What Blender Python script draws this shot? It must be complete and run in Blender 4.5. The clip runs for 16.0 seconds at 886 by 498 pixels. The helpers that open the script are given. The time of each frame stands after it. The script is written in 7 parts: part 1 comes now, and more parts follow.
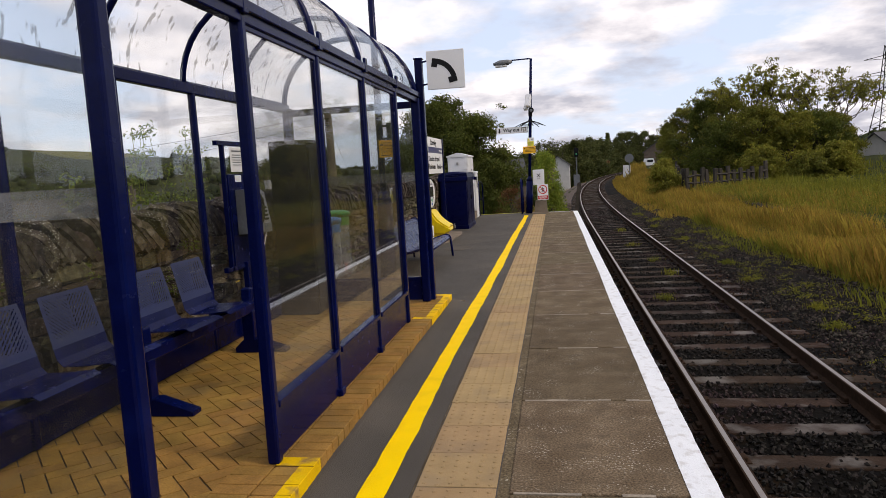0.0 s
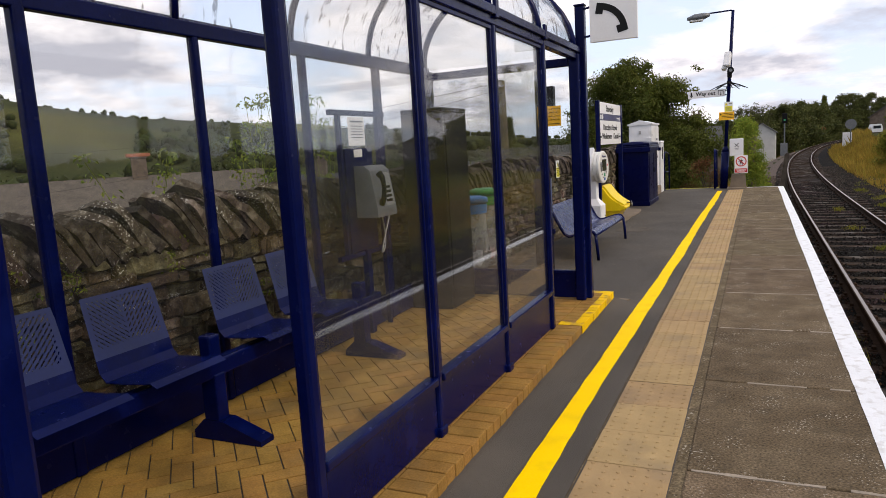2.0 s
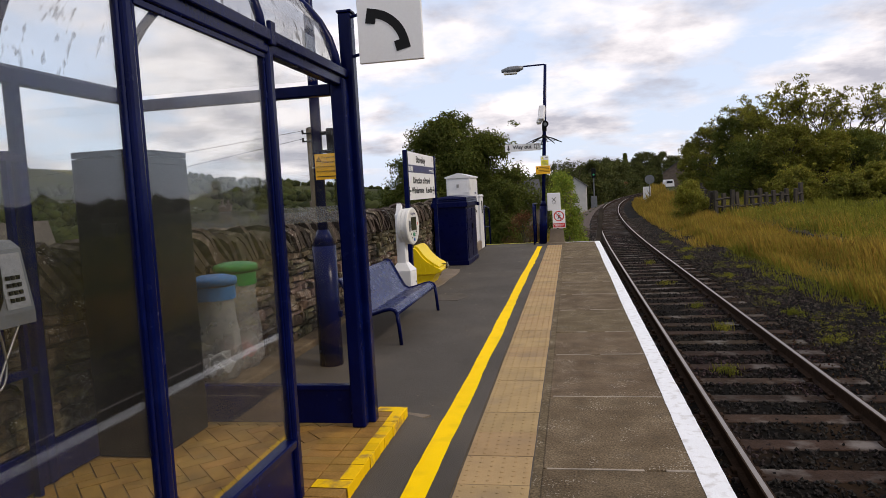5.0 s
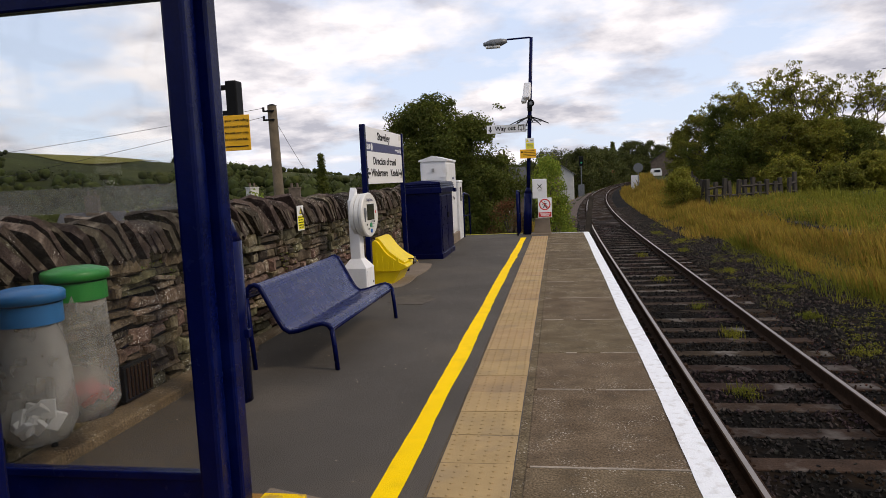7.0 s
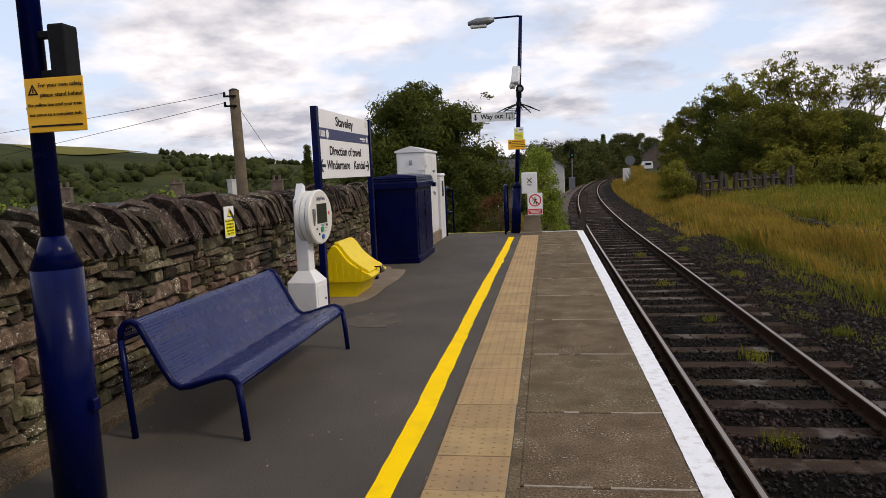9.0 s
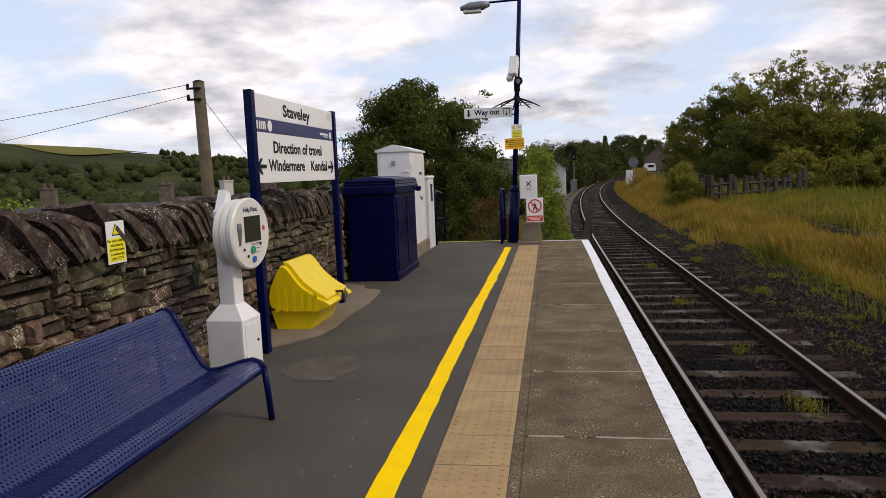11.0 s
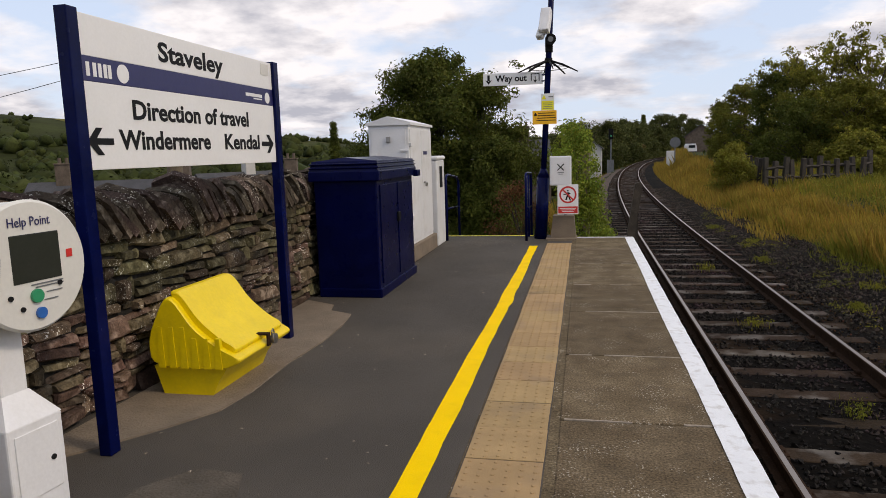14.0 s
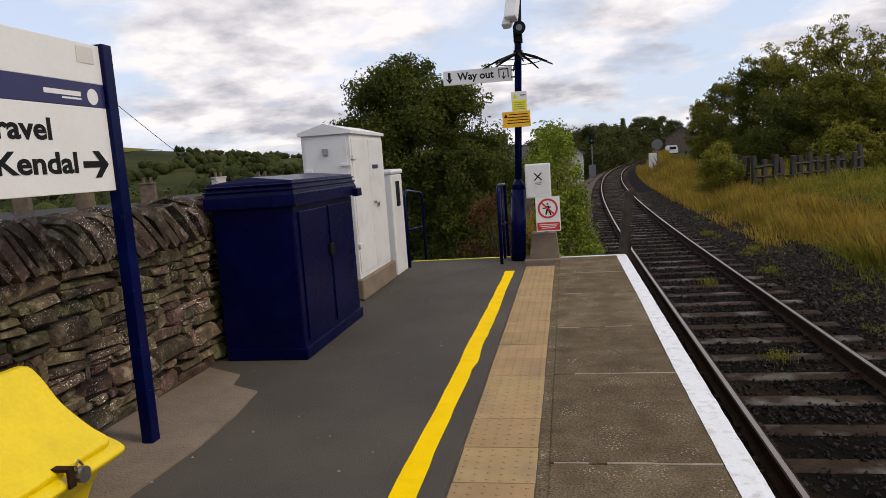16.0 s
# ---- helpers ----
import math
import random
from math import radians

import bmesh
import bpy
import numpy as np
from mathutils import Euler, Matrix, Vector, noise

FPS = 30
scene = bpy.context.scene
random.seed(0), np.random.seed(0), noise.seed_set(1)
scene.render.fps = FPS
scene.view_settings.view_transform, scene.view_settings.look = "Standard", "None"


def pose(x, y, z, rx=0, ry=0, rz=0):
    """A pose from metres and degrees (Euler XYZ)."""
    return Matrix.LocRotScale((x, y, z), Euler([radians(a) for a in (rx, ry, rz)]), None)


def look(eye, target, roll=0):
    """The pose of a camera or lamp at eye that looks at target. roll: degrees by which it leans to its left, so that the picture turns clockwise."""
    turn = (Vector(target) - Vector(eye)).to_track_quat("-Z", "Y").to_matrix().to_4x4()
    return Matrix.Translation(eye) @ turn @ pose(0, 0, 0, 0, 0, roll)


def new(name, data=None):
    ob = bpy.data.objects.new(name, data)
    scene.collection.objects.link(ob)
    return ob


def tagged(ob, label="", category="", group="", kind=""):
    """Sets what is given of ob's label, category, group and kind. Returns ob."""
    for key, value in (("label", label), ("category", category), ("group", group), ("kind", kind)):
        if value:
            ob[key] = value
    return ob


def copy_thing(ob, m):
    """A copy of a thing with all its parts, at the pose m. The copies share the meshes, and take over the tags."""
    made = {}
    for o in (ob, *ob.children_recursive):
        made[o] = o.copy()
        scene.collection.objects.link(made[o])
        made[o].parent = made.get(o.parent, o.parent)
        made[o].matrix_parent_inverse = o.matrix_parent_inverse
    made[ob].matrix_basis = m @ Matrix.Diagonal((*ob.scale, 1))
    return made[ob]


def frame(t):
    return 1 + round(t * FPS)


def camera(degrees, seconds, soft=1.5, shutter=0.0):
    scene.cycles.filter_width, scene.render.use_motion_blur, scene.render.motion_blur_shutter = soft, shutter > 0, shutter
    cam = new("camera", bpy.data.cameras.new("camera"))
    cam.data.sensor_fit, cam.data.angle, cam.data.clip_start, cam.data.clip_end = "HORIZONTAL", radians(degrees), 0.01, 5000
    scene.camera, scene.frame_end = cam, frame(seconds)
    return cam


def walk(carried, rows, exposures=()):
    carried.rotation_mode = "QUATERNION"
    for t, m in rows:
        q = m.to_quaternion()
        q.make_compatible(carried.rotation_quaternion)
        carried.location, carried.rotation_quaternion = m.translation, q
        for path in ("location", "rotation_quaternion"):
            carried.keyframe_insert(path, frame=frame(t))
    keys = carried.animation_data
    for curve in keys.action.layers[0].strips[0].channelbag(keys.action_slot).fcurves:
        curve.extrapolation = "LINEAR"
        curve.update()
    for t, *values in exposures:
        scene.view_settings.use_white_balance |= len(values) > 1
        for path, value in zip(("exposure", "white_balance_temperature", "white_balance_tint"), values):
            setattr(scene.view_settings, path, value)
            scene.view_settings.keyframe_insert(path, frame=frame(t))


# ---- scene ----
cam = camera(66.0, 16.0, soft=0.45)
PATH = [
    (0, (0.267, 0.929, 1.516), (-0.064, 2.889, 1.291), -3.3),
    (0.5, (0.295, 1.286, 1.51), (-0.027, 3.247, 1.289), -4.0),
    (1, (0.328, 1.634, 1.52), (-0.184, 3.55, 1.265), -3.1),
    (1.5, (0.291, 1.948, 1.522), (-0.37, 3.815, 1.245), -3.0),
    (2, (0.294, 2.107, 1.53), (-0.543, 3.902, 1.249), -3.5),
    (2.5, (0.337, 2.274, 1.554), (-0.483, 4.089, 1.362), -2.5),
    (3, (0.309, 2.516, 1.535), (-0.334, 4.399, 1.336), -3.6),
    (3.5, (0.253, 2.89, 1.527), (-0.245, 4.816, 1.316), -5.4),
    (4, (0.253, 3.313, 1.539), (-0.222, 5.24, 1.294), -2.8),
    (4.5, (0.199, 3.712, 1.569), (-0.205, 5.656, 1.327), -3.8),
    (5, (0.209, 4.108, 1.574), (-0.164, 6.066, 1.41), -3.1),
    (5.2, (0.205, 4.313, 1.565), (-0.144, 6.277, 1.417), -2.2),
    (7.3, (0.202, 5.996, 1.493), (-0.134, 7.957, 1.285), -2.7),
    (7.5, (0.2, 6.143, 1.505), (-0.163, 8.099, 1.294), -2.6),
    (8, (0.17, 6.596, 1.475), (-0.225, 8.544, 1.25), -2.4),
    (8.5, (0.138, 6.972, 1.499), (-0.166, 8.937, 1.281), -2.7),
    (9, (0.168, 7.375, 1.506), (-0.14, 9.338, 1.281), -2.5),
    (9.2, (0.152, 7.55, 1.496), (-0.162, 9.51, 1.249), -2.3),
    (11.3, (0.177, 9.305, 1.516), (-0.134, 11.27, 1.298), -2.3),
    (11.5, (0.192, 9.468, 1.528), (-0.146, 11.428, 1.31), -2.3),
    (12, (0.152, 9.884, 1.509), (-0.186, 11.842, 1.283), -2.9),
    (12.5, (0.149, 10.277, 1.495), (-0.202, 12.232, 1.263), -2.8),
    (13, (0.139, 10.753, 1.488), (-0.262, 12.697, 1.242), -2.4),
    (13.5, (0.101, 11.186, 1.493), (-0.286, 13.135, 1.265), -3.6),
    (14, (0.13, 11.63, 1.522), (-0.274, 13.568, 1.242), -1.7),
    (14.5, (0.116, 12.078, 1.537), (-0.334, 14.003, 1.234), -2.9),
    (15, (0.111, 12.52, 1.45), (-0.29, 14.46, 1.175), -3.1),
    (15.5, (0.135, 12.985, 1.446), (-0.268, 14.927, 1.186), -2.5),
    (16, (0.143, 13.4, 1.51), (-0.22, 15.35, 1.26), -4.0),
]
walk(cam, [(t, look(eye, target, roll)) for t, eye, target, roll in PATH], exposures=[(0.0, 0.16, 7250, 15), (1.0, 0.17, 7250, 15), (2.0, 0.34, 7250, 15), (3.0, 0.37, 7250, 15), (3.6, 0.23, 7250, 15), (4.5, 0.14, 7250, 15), (8.5, 0.08, 7250, 14), (12.0, 0.04, 7250, 14), (16.0, 0.01, 7250, 13)])

# ---- light, sky and exposure ----
world = bpy.data.worlds.new("sky")
scene.world = world
world.use_nodes = True
wn, wl = world.node_tree.nodes, world.node_tree.links
wn.clear()
w_out, w_bg = wn.new("ShaderNodeOutputWorld"), wn.new("ShaderNodeBackground")
w_sky = wn.new("ShaderNodeTexSky")
w_sky.sky_type, w_sky.sun_disc = "NISHITA", False
SUN_EL, SUN_AZ = radians(42), radians(105)  # height, and turn from +y towards +x
w_sky.sun_elevation, w_sky.sun_rotation = SUN_EL, SUN_AZ
w_geo, w_sep, w_up, w_map = wn.new("ShaderNodeTexCoord"), wn.new("ShaderNodeSeparateXYZ"), wn.new("ShaderNodeMath"), wn.new("ShaderNodeCombineXYZ")
w_up.operation, w_up.inputs[1].default_value = "MAXIMUM", 0.0
w_lift = wn.new("ShaderNodeMath")
w_lift.operation, w_lift.inputs[1].default_value = "ADD", 0.24
wl.new(w_geo.outputs["Generated"], w_sep.inputs[0])
wl.new(w_sep.outputs["Z"], w_up.inputs[0])
wl.new(w_up.outputs[0], w_lift.inputs[0])
for axis in ("X", "Y"):  # a flat cloud layer seen from below
    w_div = wn.new("ShaderNodeMath")
    w_div.operation = "DIVIDE"
    wl.new(w_sep.outputs[axis], w_div.inputs[0])
    wl.new(w_lift.outputs[0], w_div.inputs[1])
    wl.new(w_div.outputs[0], w_map.inputs[axis])
w_noise, w_noise2 = wn.new("ShaderNodeTexNoise"), wn.new("ShaderNodeTexNoise")
for n, s, d in ((w_noise, 1.25, 9), (w_noise2, 2.1, 9)):
    n.inputs["Scale"].default_value, n.inputs["Detail"].default_value, n.inputs["Roughness"].default_value = s, d, 0.55
w_cov, w_shade, w_cloud, w_mix = (wn.new("ShaderNodeValToRGB"), wn.new("ShaderNodeValToRGB"), wn.new("ShaderNodeMix"), wn.new("ShaderNodeMix"))
w_cov.color_ramp.elements[0].position, w_cov.color_ramp.elements[1].position = 0.43, 0.54
w_shade.color_ramp.elements[0].position, w_shade.color_ramp.elements[1].position = 0.44, 0.6
w_shade.color_ramp.elements[0].color = (7.6, 7.8, 8.5, 1)
w_shade.color_ramp.elements[1].color = (3.7, 4.0, 4.9, 1)
w_mix.data_type = w_cloud.data_type = "RGBA"
w_bg.inputs["Strength"].default_value = 0.125
w_hue = wn.new("ShaderNodeMix")
w_hue.data_type = "RGBA"
w_hue.inputs[0].default_value = 0.75
w_hue.inputs[7].default_value = (5.3, 6.6, 9.0, 1)
wl.new(w_map.outputs["Vector"], w_noise.inputs["Vector"])
wl.new(w_map.outputs["Vector"], w_noise2.inputs["Vector"])
wl.new(w_noise.outputs["Fac"], w_cov.inputs["Fac"])
wl.new(w_noise2.outputs["Fac"], w_shade.inputs["Fac"])
wl.new(w_sky.outputs["Color"], w_hue.inputs[6])
wl.new(w_cov.outputs["Color"], w_mix.inputs[0])
wl.new(w_hue.outputs[2], w_mix.inputs[6])
wl.new(w_shade.outputs["Color"], w_mix.inputs[7])
wl.new(w_mix.outputs[2], w_bg.inputs["Color"])
wl.new(w_bg.outputs["Background"], w_out.inputs["Surface"])
sun = new("sun", bpy.data.lights.new("sun", "SUN"))
sun.data.energy, sun.data.angle, sun.data.color = 1.5, radians(10), (1.0, 0.91, 0.77)
SUN_DIR = Vector((math.cos(SUN_EL) * math.sin(SUN_AZ), math.cos(SUN_EL) * math.cos(SUN_AZ), math.sin(SUN_EL)))
sun.matrix_world = look(SUN_DIR * 60, (0, 0, 0))


# ---- materials ----
def mat(name, color, rough=0.7, metal=0.0, scale=8.0, vary=0.25, color2=None, fine=60.0, bump=0.15, bump_scale=40.0, spec=0.5, obj_vary=0.0, isl_vary=0.0, stain=None, stain_scale=1.2, stain_amount=0.4, coat=0.0, speck=None):
    """A surface with broad variation, fine grain, optional stains and relief, in metres."""
    m = bpy.data.materials.new(name)
    m.use_nodes = True
    nt = m.node_tree
    N, L = nt.nodes, nt.links
    b = N["Principled BSDF"]
    b.inputs["Roughness"].default_value, b.inputs["Metallic"].default_value = rough, metal
    b.inputs["Specular IOR Level"].default_value = spec
    b.inputs["Coat Weight"].default_value = coat
    geo = N.new("ShaderNodeNewGeometry")

    def noise_of(s, detail=6):
        n = N.new("ShaderNodeTexNoise")
        n.inputs["Scale"].default_value, n.inputs["Detail"].default_value = s, detail
        L.new(geo.outputs["Position"], n.inputs["Vector"])
        return n

    def mix(fac, a, c, blend="MIX"):
        x = N.new("ShaderNodeMix")
        x.data_type, x.blend_type = "RGBA", blend
        for s, v in ((0, fac), (6, a), (7, c)):
            if hasattr(v, "is_output"):
                L.new(v, x.inputs[s])
            else:
                x.inputs[s].default_value = v if s == 0 else (*v[:3], 1)
        return x.outputs[2]

    def ramp(src, lo, hi):
        r = N.new("ShaderNodeMapRange")
        r.inputs["From Min"].default_value, r.inputs["From Max"].default_value = lo, hi
        L.new(src, r.inputs["Value"])
        return r.outputs["Result"]

    c2 = color2 or tuple(v * (1 - vary) for v in color)
    col = mix(ramp(noise_of(scale).outputs["Fac"], 0.35, 0.65), color, c2)
    col = mix(ramp(noise_of(fine, 3).outputs["Fac"], 0.3, 0.7), col, mix(1.0, col, (1 - vary,) * 3, "MULTIPLY"))
    if stain:
        col = mix(mix(1.0, ramp(noise_of(stain_scale, 8).outputs["Fac"], 0.52, 0.68), (stain_amount,) * 3, "MULTIPLY"), col, stain)
    if speck:  # small pale spots of lichen, in patches
        spots = mix(1.0, ramp(noise_of(75, 2).outputs["Fac"], 0.6, 0.66), ramp(noise_of(4.5, 4).outputs["Fac"], 0.5, 0.62), "MULTIPLY")
        col = mix(spots, col, speck)
    for amount, output in ((obj_vary, None), (isl_vary, "Random Per Island")):
        if amount:
            if output:
                src = geo.outputs[output]
            else:
                src = N.new("ShaderNodeObjectInfo").outputs["Random"]
            hsv = N.new("ShaderNodeHueSaturation")
            r = N.new("ShaderNodeMapRange")
            r.inputs["To Min"].default_value, r.inputs["To Max"].default_value = 1 - amount, 1 + amount
            L.new(src, r.inputs["Value"])
            L.new(r.outputs["Result"], hsv.inputs["Value"])
            h = N.new("ShaderNodeMapRange")
            h.inputs["To Min"].default_value, h.inputs["To Max"].default_value = 0.5 - amount * 0.06, 0.5 + amount * 0.06
            m2 = N.new("ShaderNodeMath")
            m2.operation = "FRACT"
            m3 = N.new("ShaderNodeMath")
            m3.operation, m3.inputs[1].default_value = "MULTIPLY", 7.31
            L.new(src, m3.inputs[0])
            L.new(m3.outputs[0], m2.inputs[0])
            L.new(m2.outputs[0], h.inputs["Value"])
            L.new(h.outputs["Result"], hsv.inputs["Hue"])
            L.new(col, hsv.inputs["Color"])
            col = hsv.outputs["Color"]
    L.new(col, b.inputs["Base Color"])
    if bump:
        bp = N.new("ShaderNodeBump")
        bp.inputs["Strength"].default_value, bp.inputs["Distance"].default_value = min(1.0, bump * 2), 0.012
        L.new(noise_of(bump_scale, 8).outputs["Fac"], bp.inputs["Height"])
        L.new(bp.outputs["Normal"], b.inputs["Normal"])
    rr = N.new("ShaderNodeMapRange")
    rr.inputs["To Min"].default_value, rr.inputs["To Max"].default_value = max(0.03, rough - 0.1), min(1, rough + 0.1)
    L.new(noise_of(scale * 3).outputs["Fac"], rr.inputs["Value"])
    L.new(rr.outputs["Result"], b.inputs["Roughness"])
    return m


BLUE = (0.0005, 0.0034, 0.049)
M = {
    "asphalt": mat("asphalt", (0.088, 0.077, 0.065), 0.85, spec=0.25, scale=0.9, vary=0.22, fine=110, bump=0.3, bump_scale=190, stain=(0.125, 0.103, 0.078), stain_scale=0.8, stain_amount=0.3),
    "concrete_slab": mat("weathered_concrete", (0.23, 0.172, 0.108), 0.9, spec=0.1, scale=3.2, vary=0.68, color2=(0.15, 0.108, 0.065), fine=85, bump=0.4, bump_scale=75, obj_vary=0.12, stain=(0.075, 0.058, 0.038), stain_scale=7, stain_amount=0.55, speck=(0.42, 0.37, 0.3)),
    "concrete": mat("grey_concrete", (0.24, 0.185, 0.132), 0.9, scale=4, vary=0.25, fine=90, bump=0.35, bump_scale=60, stain=(0.11, 0.095, 0.075)),
    "tactile": mat("buff_tactile_concrete", (0.41, 0.28, 0.14), 0.85, spec=0.2, scale=5, vary=0.16, fine=160, bump=0.2, bump_scale=140, obj_vary=0.09, stain=(0.23, 0.17, 0.11), stain_scale=3.0, stain_amount=0.5),
    "worn_patch": mat("worn_concrete_patch", (0.118, 0.1, 0.08), 0.9, spec=0.2, scale=5, vary=0.3, fine=90, bump=0.3, bump_scale=70, stain=(0.09, 0.08, 0.067), stain_scale=4, stain_amount=0.8),
    "mortar": mat("pale_mortar", (0.36, 0.3, 0.23), 0.9, scale=8, vary=0.3, fine=60, bump=0.3),
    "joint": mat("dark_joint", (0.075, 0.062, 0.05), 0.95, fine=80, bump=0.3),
    "yellow_line": mat("yellow_road_paint", (1.0, 0.65, 0.0), 0.7, spec=0.1, scale=4, vary=0.06, fine=120, bump=0.15, bump_scale=150, stain=(0.55, 0.35, 0.02), stain_scale=6, stain_amount=0.22),
    "white_line": mat("worn_white_paint", (0.81, 0.83, 0.86), 0.65, scale=6, vary=0.06, fine=100, bump=0.25, bump_scale=120, stain=(0.34, 0.3, 0.26), stain_scale=14, stain_amount=0.4),
    "brick": mat("buff_block_paving", (0.36, 0.2, 0.05), 0.85, spec=0.15, scale=6, vary=0.3, fine=110, bump=0.25, bump_scale=90, obj_vary=0.08, isl_vary=0.08, stain=(0.14, 0.1, 0.05), stain_scale=2.5, stain_amount=0.5),
    "blue": mat("navy_gloss_paint", BLUE, 0.24, spec=0.11, scale=5, vary=0.2, fine=70, bump=0.05, bump_scale=25, stain=(0.003, 0.009, 0.08), stain_scale=6, stain_amount=0.4),
    "blue_matt": mat("navy_cabinet_paint", (0.0005, 0.0022, 0.04), 0.3, spec=0.1, scale=3, vary=0.25, fine=90, bump=0.06, bump_scale=30, stain=(0.003, 0.006, 0.06), stain_scale=4, stain_amount=0.4),
    "white": mat("white_gloss_paint", (0.74, 0.74, 0.75), 0.4, scale=3, vary=0.06, fine=60, bump=0.04, stain=(0.5, 0.47, 0.42), stain_scale=4, stain_amount=0.3),
    "cream": mat("off_white_plastic", (0.68, 0.67, 0.63), 0.4, scale=4, vary=0.06, bump=0.03),
    "grey": mat("grey_metal", (0.19, 0.2, 0.21), 0.45, 0.3, scale=5, vary=0.2, bump=0.05),
    "dark": mat("dark_grey_steel", (0.008, 0.0085, 0.0095), 0.6, spec=0.14, scale=4, vary=0.3, bump=0.06),
    "steel": mat("worn_steel", (0.42, 0.4, 0.38), 0.32, 0.9, scale=9, vary=0.2, bump=0.05),
    "rail_top": mat("polished_rail", (0.32, 0.27, 0.235), 0.35, 0.85, scale=6, vary=0.12, bump=0.03),
    "rail_side": mat("rusty_rail", (0.045, 0.025, 0.015), 0.9, 0.0, spec=0.08, scale=10, vary=0.35, bump=0.25),
    "sleeper": mat("weathered_sleeper", (0.05, 0.032, 0.021), 0.85, spec=0.08, scale=5, vary=0.4, fine=60, bump=0.4, bump_scale=35, obj_vary=0.25, stain=(0.14, 0.128, 0.117), stain_scale=2.6, stain_amount=0.8),
    "ballast": mat("ballast_stone", (0.022, 0.019, 0.0165), 0.75, spec=0.1, scale=3, vary=0.3, fine=40, bump=0.4, isl_vary=0.75, stain=(0.055, 0.03, 0.032), stain_scale=0.8, stain_amount=0.55),
    # far darker than the stones, as shade between them; the brown stain is rust
    "shaded_ballast_bed": mat("shaded_ballast_bed", (0.008, 0.0065, 0.005), 0.95, spec=0.05, scale=12, vary=0.5, fine=30, bump=1.0, bump_scale=22, stain=(0.035, 0.02, 0.01), stain_scale=1.0, stain_amount=0.6),
    "stone": mat("slate_walling", (0.145, 0.108, 0.066), 0.9, spec=0.25, scale=11, vary=0.5, fine=70, bump=0.5, bump_scale=45, obj_vary=0.6, isl_vary=0.6, stain=(0.3, 0.25, 0.175), stain_scale=14, stain_amount=0.5, speck=(0.6, 0.58, 0.52)),
    "ballast_grey": mat("shoulder_stone", (0.06, 0.049, 0.04), 0.85, spec=0.1, scale=3, vary=0.3, fine=40, bump=0.4, isl_vary=0.65),
    "rust_stone": mat("rust_stained_stone", (0.07, 0.036, 0.018), 0.9, spec=0.15, scale=3, vary=0.4, fine=40, bump=0.4, isl_vary=0.6),
    "gravel": mat("brown_gravel", (0.115, 0.086, 0.064), 0.9, spec=0.2, scale=5, vary=0.4, fine=22, bump=0.8, bump_scale=26, isl_vary=0.4),
    "coping": mat("slate_coping", (0.078, 0.061, 0.044), 0.9, spec=0.15, scale=9, vary=0.4, fine=60, bump=0.5, bump_scale=40, obj_vary=0.5, isl_vary=0.5, stain=(0.22, 0.19, 0.145), stain_scale=14, stain_amount=0.55, speck=(0.5, 0.48, 0.42)),
    # near-black: the shade in the gaps between stones is put into this colour
    "shaded_wall_core": mat("shaded_wall_core", (0.012, 0.01, 0.008), 0.95, bump=0.3),
    "grit_yellow": mat("yellow_plastic", (0.82, 0.6, 0.004), 0.4, scale=5, vary=0.08, fine=50, bump=0.05, stain=(0.5, 0.36, 0.02), stain_scale=7, stain_amount=0.15),
    "sign_white": mat("sign_white", (0.8, 0.8, 0.8), 0.35, scale=3, vary=0.04, bump=0.02),
    "sign_blue": mat("sign_dark_blue", (0.02, 0.02, 0.105), 0.35, vary=0.1, bump=0.02),
    "sign_yellow": mat("sign_amber", (0.9, 0.47, 0.01), 0.4, vary=0.05, bump=0.02),
    "sign_lemon": mat("sign_lemon", (0.86, 0.78, 0.02), 0.4, vary=0.05, bump=0.02),
    "ink": mat("black_lettering", (0.008, 0.008, 0.009), 0.6, spec=0.2, vary=0.1, bump=0.0),
    "red": mat("sign_red", (0.6, 0.03, 0.025), 0.4, vary=0.08, bump=0.02),
    "green": mat("green_button", (0.02, 0.28, 0.13), 0.35, vary=0.1, bump=0.0),
    "azure": mat("blue_button", (0.02, 0.13, 0.45), 0.35, vary=0.1, bump=0.0),
    "screen": mat("dim_screen", (0.03, 0.034, 0.03), 0.12, vary=0.1, bump=0.0),
    "bag_green": mat("green_lid_plastic", (0.012, 0.21, 0.03), 0.45, vary=0.1, bump=0.05),
    "bag_blue": mat("blue_lid_plastic", (0.012, 0.15, 0.38), 0.45, vary=0.1, bump=0.05),
    "wood_pole": mat("weathered_pole", (0.125, 0.095, 0.058), 0.9, scale=6, vary=0.35, bump=0.3),
    "old_wood": mat("old_fence_wood", (0.048, 0.039, 0.03), 0.92, scale=6, vary=0.4, bump=0.4, obj_vary=0.25),
    "bark": mat("bark", (0.07, 0.055, 0.04), 0.95, scale=9, vary=0.4, bump=0.6),
    "roof_slate": mat("roof_slate", (0.06, 0.06, 0.066), 0.75, scale=2, vary=0.25, fine=14, bump=0.4, bump_scale=9),
    "roof_brown": mat("stone_slate_roof", (0.115, 0.095, 0.075), 0.85, scale=2, vary=0.3, fine=10, bump=0.4, bump_scale=8),
    "render_wall": mat("rendered_wall", (0.55, 0.53, 0.5), 0.9, scale=1.5, vary=0.12, bump=0.2),
    "brown_wall": mat("rubble_wall", (0.16, 0.12, 0.09), 0.9, scale=3, vary=0.35, bump=0.4, bump_scale=6),
    "glass_dark": mat("dark_window", (0.02, 0.025, 0.03), 0.1, vary=0.1, bump=0.0),
    "terracotta": mat("terracotta", (0.4, 0.13, 0.07), 0.85, vary=0.2),
